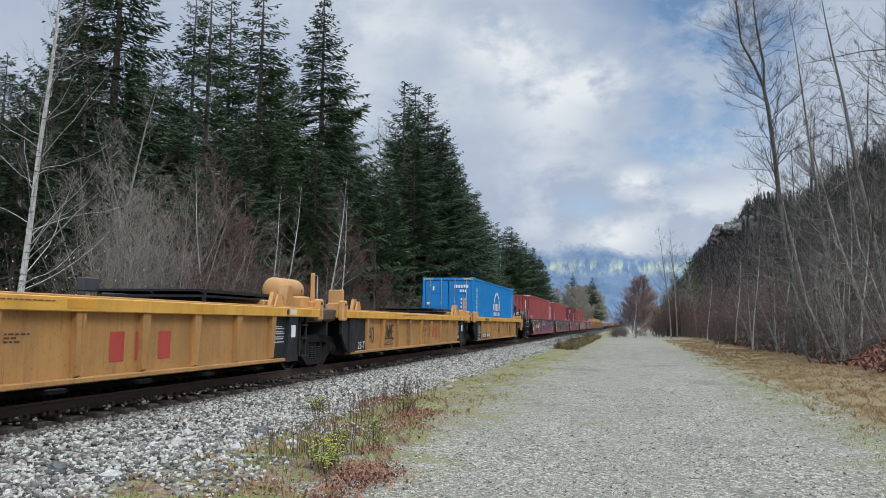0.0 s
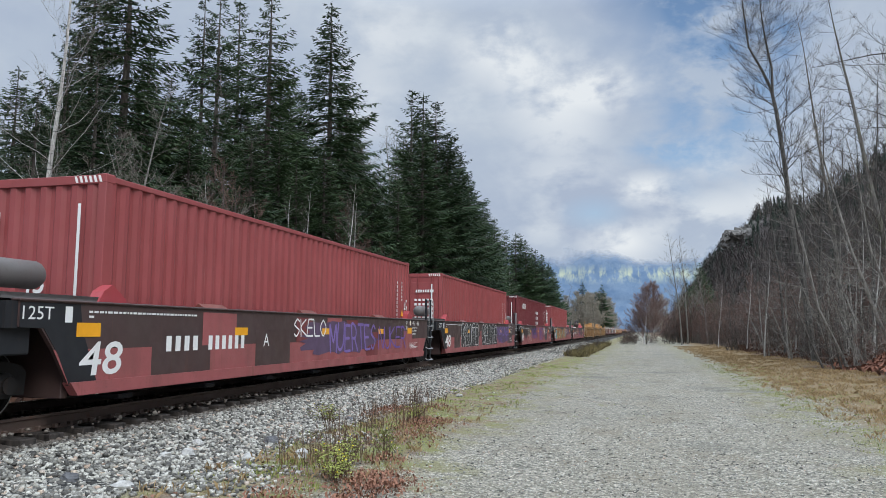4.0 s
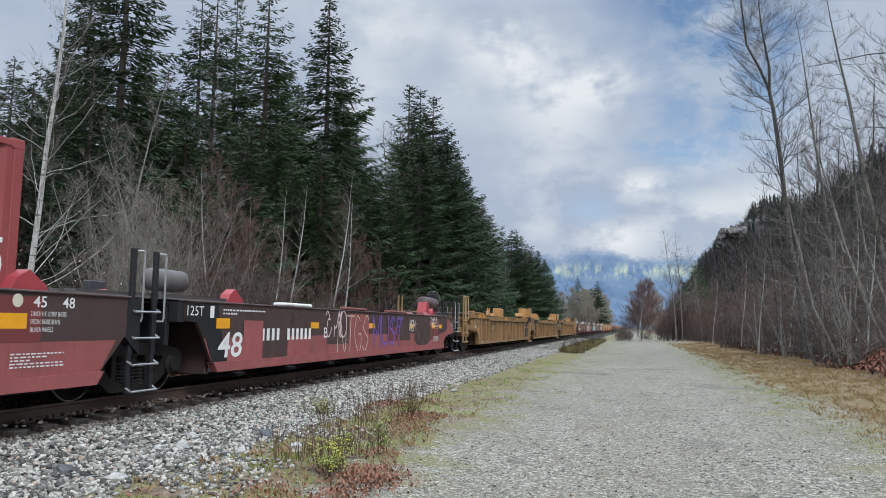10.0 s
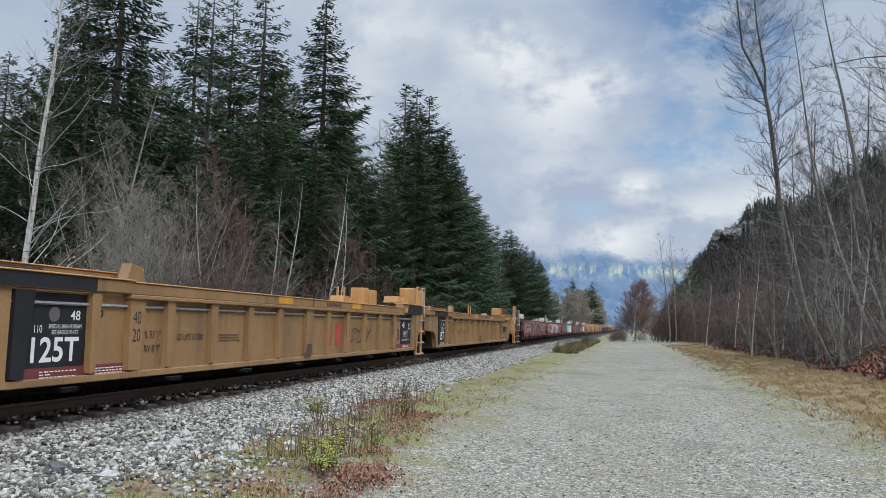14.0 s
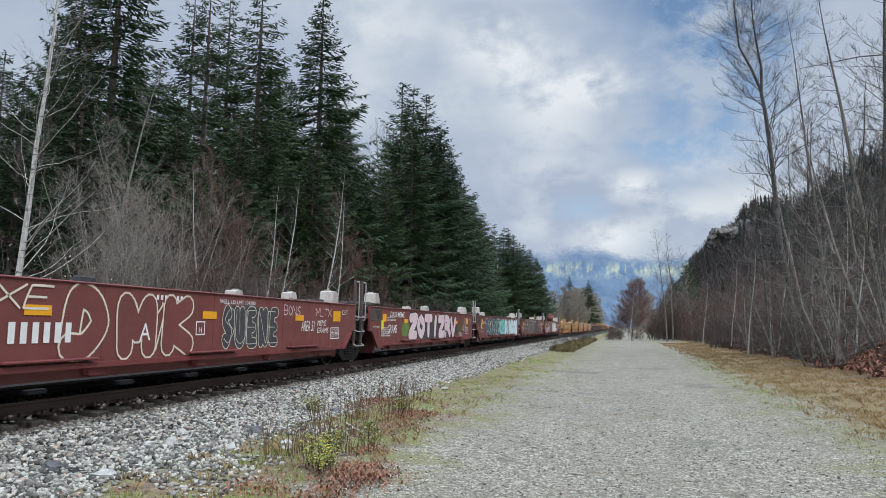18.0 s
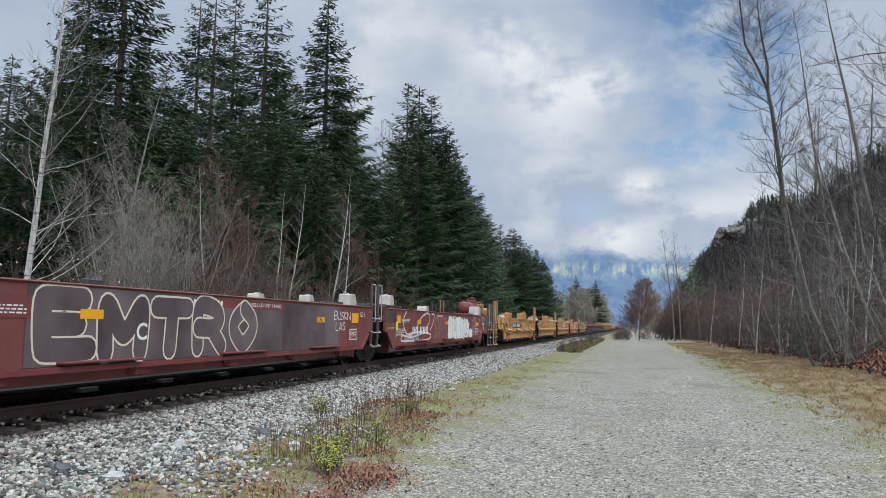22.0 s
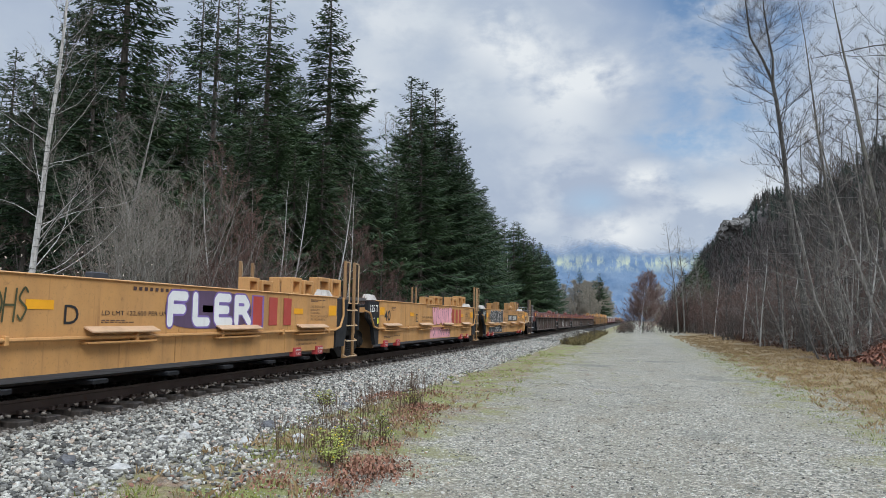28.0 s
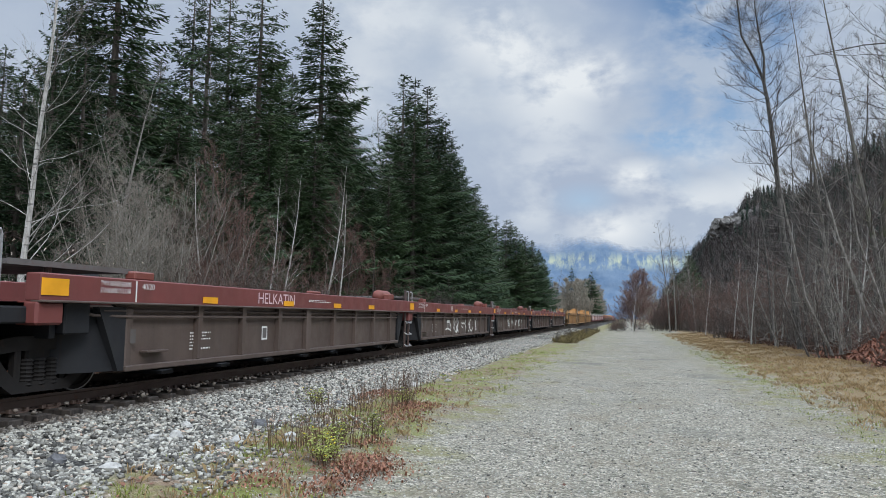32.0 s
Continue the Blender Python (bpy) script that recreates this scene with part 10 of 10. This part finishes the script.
for side in (1, -1):
    ladder(na[0], -1.7, "ochre", 2.42, rod="tan_rod", gap=0.65, s=side)
    ladder(na[4], 15.92, "maroon_grey", 2.42, rod="tan_rod", gap=0.55, s=side)
    part("end_panel", Geo().slab([(13.3, 0.44), (13.3, 1.605), (15.25, 1.54), (15.3, 0.95), (14.1, 0.92), (13.7, 0.44)], *span(side, 1.44, HX + 0.004)), "yellow", na[4])
    for y, w, h in ((12.5, 0.75, 2.1), (14.7, 0.75, 2.22)):
        x0, x1 = span(side, 0.40, 0.66)
        part("guide_frame", Geo().box(x0, x1, y, y + 0.14, 1.55, h, 0.012).box(x0, x1, y + w - 0.2, y + w, 1.55, h, 0.012).box(x0, x1, y + 0.14, y + w - 0.2, h - 0.2, h, 0.012), "tan", na[4], "rust-stained open container guide frame")
    part("pipe", Geo().tube([(side * 1.51, 13.0, 0.88), (side * 1.51, 13.5, 0.9), (side * 1.51, 14.0, 0.98), (side * 1.51, 15.1, 1.0), (side * 1.51, 15.35, 1.12), (side * 1.5, 15.45, 1.3), (side * 1.4, 15.45, 1.42)], 0.03, 7), "tan_rod", na[4])
part("end_plate", Geo().box(HX + 0.004, HX + 0.018, 14.62, 15.2, 1.02, 1.5, 0.006), "tan", na[4], "tan notice plate")
bars(na[4], 14.7, 15.1, 1.14, 1.4, "car_brown", 4, HX + 0.021, 47)
amber(na[4], 14.07, 1.38, 0.46, 0.2, HX + 0.016)
patch(na[4], 14.0, 14.5, 1.04, 1.36, "white", HX + 0.012, name="inspection_plate", label="white framed inspection plate")
patch(na[4], 14.03, 14.47, 1.07, 1.33, "charcoal", HX + 0.014, name="notice_field", label="dark notice field")
write(na[4], "S-2054-16 REEFER CLEARANCE", 11.0, 12.6, 1.44, 1.53, "black", HX + 0.012, label="black stencilled reefer clearance line")
write(na[4], "PLATE", 11.35, 11.6, 1.3, 1.35, "black", HX + 0.012, label="black stencilled plate mark")
write(na[4], "H", 11.42, 11.53, 1.16, 1.27, "black", HX + 0.012, label="black stencilled H")
amber(na[4], 12.6, 1.24, 0.5, 0.12, HX + 0.012)
write(na[4], "L 261-6", 13.5, 13.85, 0.98, 1.05, "black", HX + 0.012, label="black stencilled L 261-6")
end_platform(na[4], 15.0, 1, "maroon_grey")
add_truck(na[4], 15.0)
brake_gear(na[4], "ochre", (12.6, 13.85, 1.82, 0.17), (16.3, 2.0, 0.24), "tan", "rust_red")

# weathered brown cars
wa = run_of(car_brown_ribbed, (365.8, 380.95, 396.15, 411.35, 426.55), trucks=(0.3, 0.2, 0.2, 0.2, 0.2))
for i, c in enumerate(wa):
    amber(c, -0.3, 1.37, 0.44, 0.2, 1.51)
    patch(c, 1.41, 1.44, 1.32, 1.61, "white", 1.508, name="stripe", label="thin white stripe")
    patch(c, 1.44, 1.56, 0.76, 0.95, "grey_steel", 1.434, name="placard", label="small grey placard")
    for y in (3.1, 6.0, 8.6, 11.0):
        amber(c, y, 1.34, 0.45, 0.1, 1.51)
    write(c, "40/20", 1.55, 1.83, 1.5, 1.58, "white", 1.508, label="white stencilled 40/20")
    write(c, "TWX BRAKE BEAMS", 0.7, 1.31, 1.52, 1.585, "white", 1.508, label="white stencilled TWX BRAKE BEAMS")
    write(c, "STANDARD TO CAR", 0.7, 1.31, 1.43, 1.495, "white", 1.508, label="white stencilled STANDARD TO CAR")
    write(c, "HELKATIN" if i == 0 else "48", 4.95 if i == 0 else 5.3, 6.5 if i == 0 else 5.6, 1.37, 1.57, "pale_pink" if i == 0 else "white", 1.508, label="pale sprayed tag" if i == 0 else "white stencilled number")
    bars(c, 7.2, 8.4, 1.44, 1.5, "white", 1, 1.508, 70 + i)
    bars(c, 3.0, 3.6, 0.6, 0.9, "white", 4, 1.366, 80 + i)
    patch(c, 5.4, 5.62, 0.7, 0.95, "white", 1.364, name="placard", label="small framed placard")
    patch(c, 5.43, 5.59, 0.73, 0.92, "grey_steel", 1.366, name="placard_field", label="grey placard field")
for k in (1, 2):
    scrawl(wa[k], 5.0, 11.0, 0.55, 1.1, "white", 130 + k, 0.06, 7, 1.372)
end_platform(wa[0], -0.2, -1, "black_steel")
ladder(wa[0], -1.5, "maroon_grey", 2.1)
add_truck(wa[4], 15.2)
end_platform(wa[4], 15.2, 1, "black_steel")

# the loads
blue = container("blue forty-foot shipping container with white lettering and closed doors", 12.19, "blue_box", "doors")
load(blue, 33.70)
g = Geo()
for k in range(5):
    a0 = math.pi * (0.08 + k * 0.17)
    r0, r1 = 0.75, 0.95
    g.add([(1.228, 6.1 + r * math.cos(a), 2.0 - 0.36 + r * 0.85 * math.sin(a)) for r, a in ((r0, a0), (r1, a0), (r1, a0 + 0.36), (r0, a0 + 0.36))], [(0, 1, 2, 3)])
part("logo", g, "white", blue, "white globe-like mark")
marks(blue, 5.05, 7.2, 1.48, 1.84, "white", 5, 1.228, "white block lettering")
marks(blue, 5.15, 7.1, 1.2, 1.4, "white", 8, 1.228, "white block lettering")
column(blue, 0.5, 0.9, 2.5, 6, "white", 0.26)
column(blue, 11.3, 0.8, 2.5, 14, "white")
column(blue, 11.62, 1.6, 2.5, 6, "white")
triangle(blue, 11.55, 1.05)
end_text(blue, "", 0.3, 0.98, 2.42, 2.56, "white", 9, -0.036)
end_text(blue, "", 0.55, 0.88, 2.22, 2.34, "white", 4, -0.036)
for z in (1.85, 1.68, 1.5, 1.32):
    end_text(blue, "", 0.6, 0.9, z, z + 0.1, "white", 3, -0.036)
end_text(blue, "", -0.72, -0.6, 2.3, 2.5, "white", 1, -0.036)
end_text(blue, "", -1.0, -0.78, 1.65, 1.75, "white", 1, -0.036)
reds = []
for k, (s, body, end) in enumerate(((54.35, "red_box", "wall"), (72.11, "red_box", "doors"), (89.87, "dark_box", "wall"), (107.60, "red_box", "doors"))):
    c = container("faded red forty-five-foot shipping container" if body == "red_box" else "dark red forty-five-foot shipping container with white block lettering", 13.72, body, end)
    load(c, s)
    reds.append(c)
    column(c, 12.5, 0.9, 2.3, 12, "white", 0.07)
    column(c, 12.95, 1.7, 2.3, 6, "white", 0.07)
    triangle(c, 12.9, 1.25)
    if k != 2:
        write(c, "45", 13.2, 13.5, 1.3, 1.75, "white", 1.228, label="white number 45")
        end_text(c, "", -0.95, -0.35, 2.12, 2.42, "white", 3, -0.036)
        if end == "wall":
            end_text(c, "45", -0.05, 0.35, 1.3, 1.62, "white")
            column(c, 0.0, 0, 0.01, 1, "white")
        else:
            end_text(c, "", 0.25, 0.95, 2.2, 2.3, "white", 8, -0.036)
            for r in range(5):
                end_text(c, "", 0.2, 0.95, 1.25 + r * 0.16, 1.33 + r * 0.16, "white", 5, -0.036)
    else:
        end_text(c, "", -0.75, 0.42, 2.15, 2.6, "white", 3)
        marks(c, 1.75, 3.2, 2.18, 2.5, "white", 10, 1.228, "white block lettering")
        for r in range(3):
            marks(c, 7.8, 9.1, 1.95 - r * 0.34, 2.15 - r * 0.34, "white", 3, 1.228, "white block lettering")
    end_text(c, "", 0.82, 0.9, 1.2, 2.5, "white", 1)

# the rest of the train, far up the line: kinds in turn
far_s = 445.0
for kind, n, pitch in ((ua[1], 3, 19.3), (ba[1], 5, 15.1), (wa[1], 5, 15.2), (ua[1], 3, 19.3), (ra[4], 4, 17.75)):
    for k in range(n):
        c = copy_thing(kind, Matrix.Identity(4))
        c.location = (TRACK_X, far_s, BODY_Z)
        TRAIN.append((c, far_s, 0.0))
        far_s += pitch
    far_s += 2.4


# ---- what moves ----
def run(t):
    """Metres that the train has gone by after t seconds; it slows a little."""
    return 11.527 * t - 0.0104 * t * t


def motions():
    for ob, s, up in TRAIN:
        walk(ob, [(t, pose(TRACK_X, s - run(t), BODY_Z + up)) for t in (0, 4, 8, 12, 16, 20, 24, 28, 32)])
    wheels = [ob for ob in scene.objects if ob.name.startswith("wheelset")]
    walk(wheels[0], [(k / FPS, pose(0, 0, 0, math.degrees(run(k / FPS) / WHEEL_R))) for k in range(0, 32 * FPS + 1)])
    turning = wheels[0].animation_data
    for ob in wheels[1:]:
        ob.rotation_mode = "QUATERNION"
        own = ob.animation_data_create()
        own.action, own.action_slot = turning.action, turning.action_slot


motions()
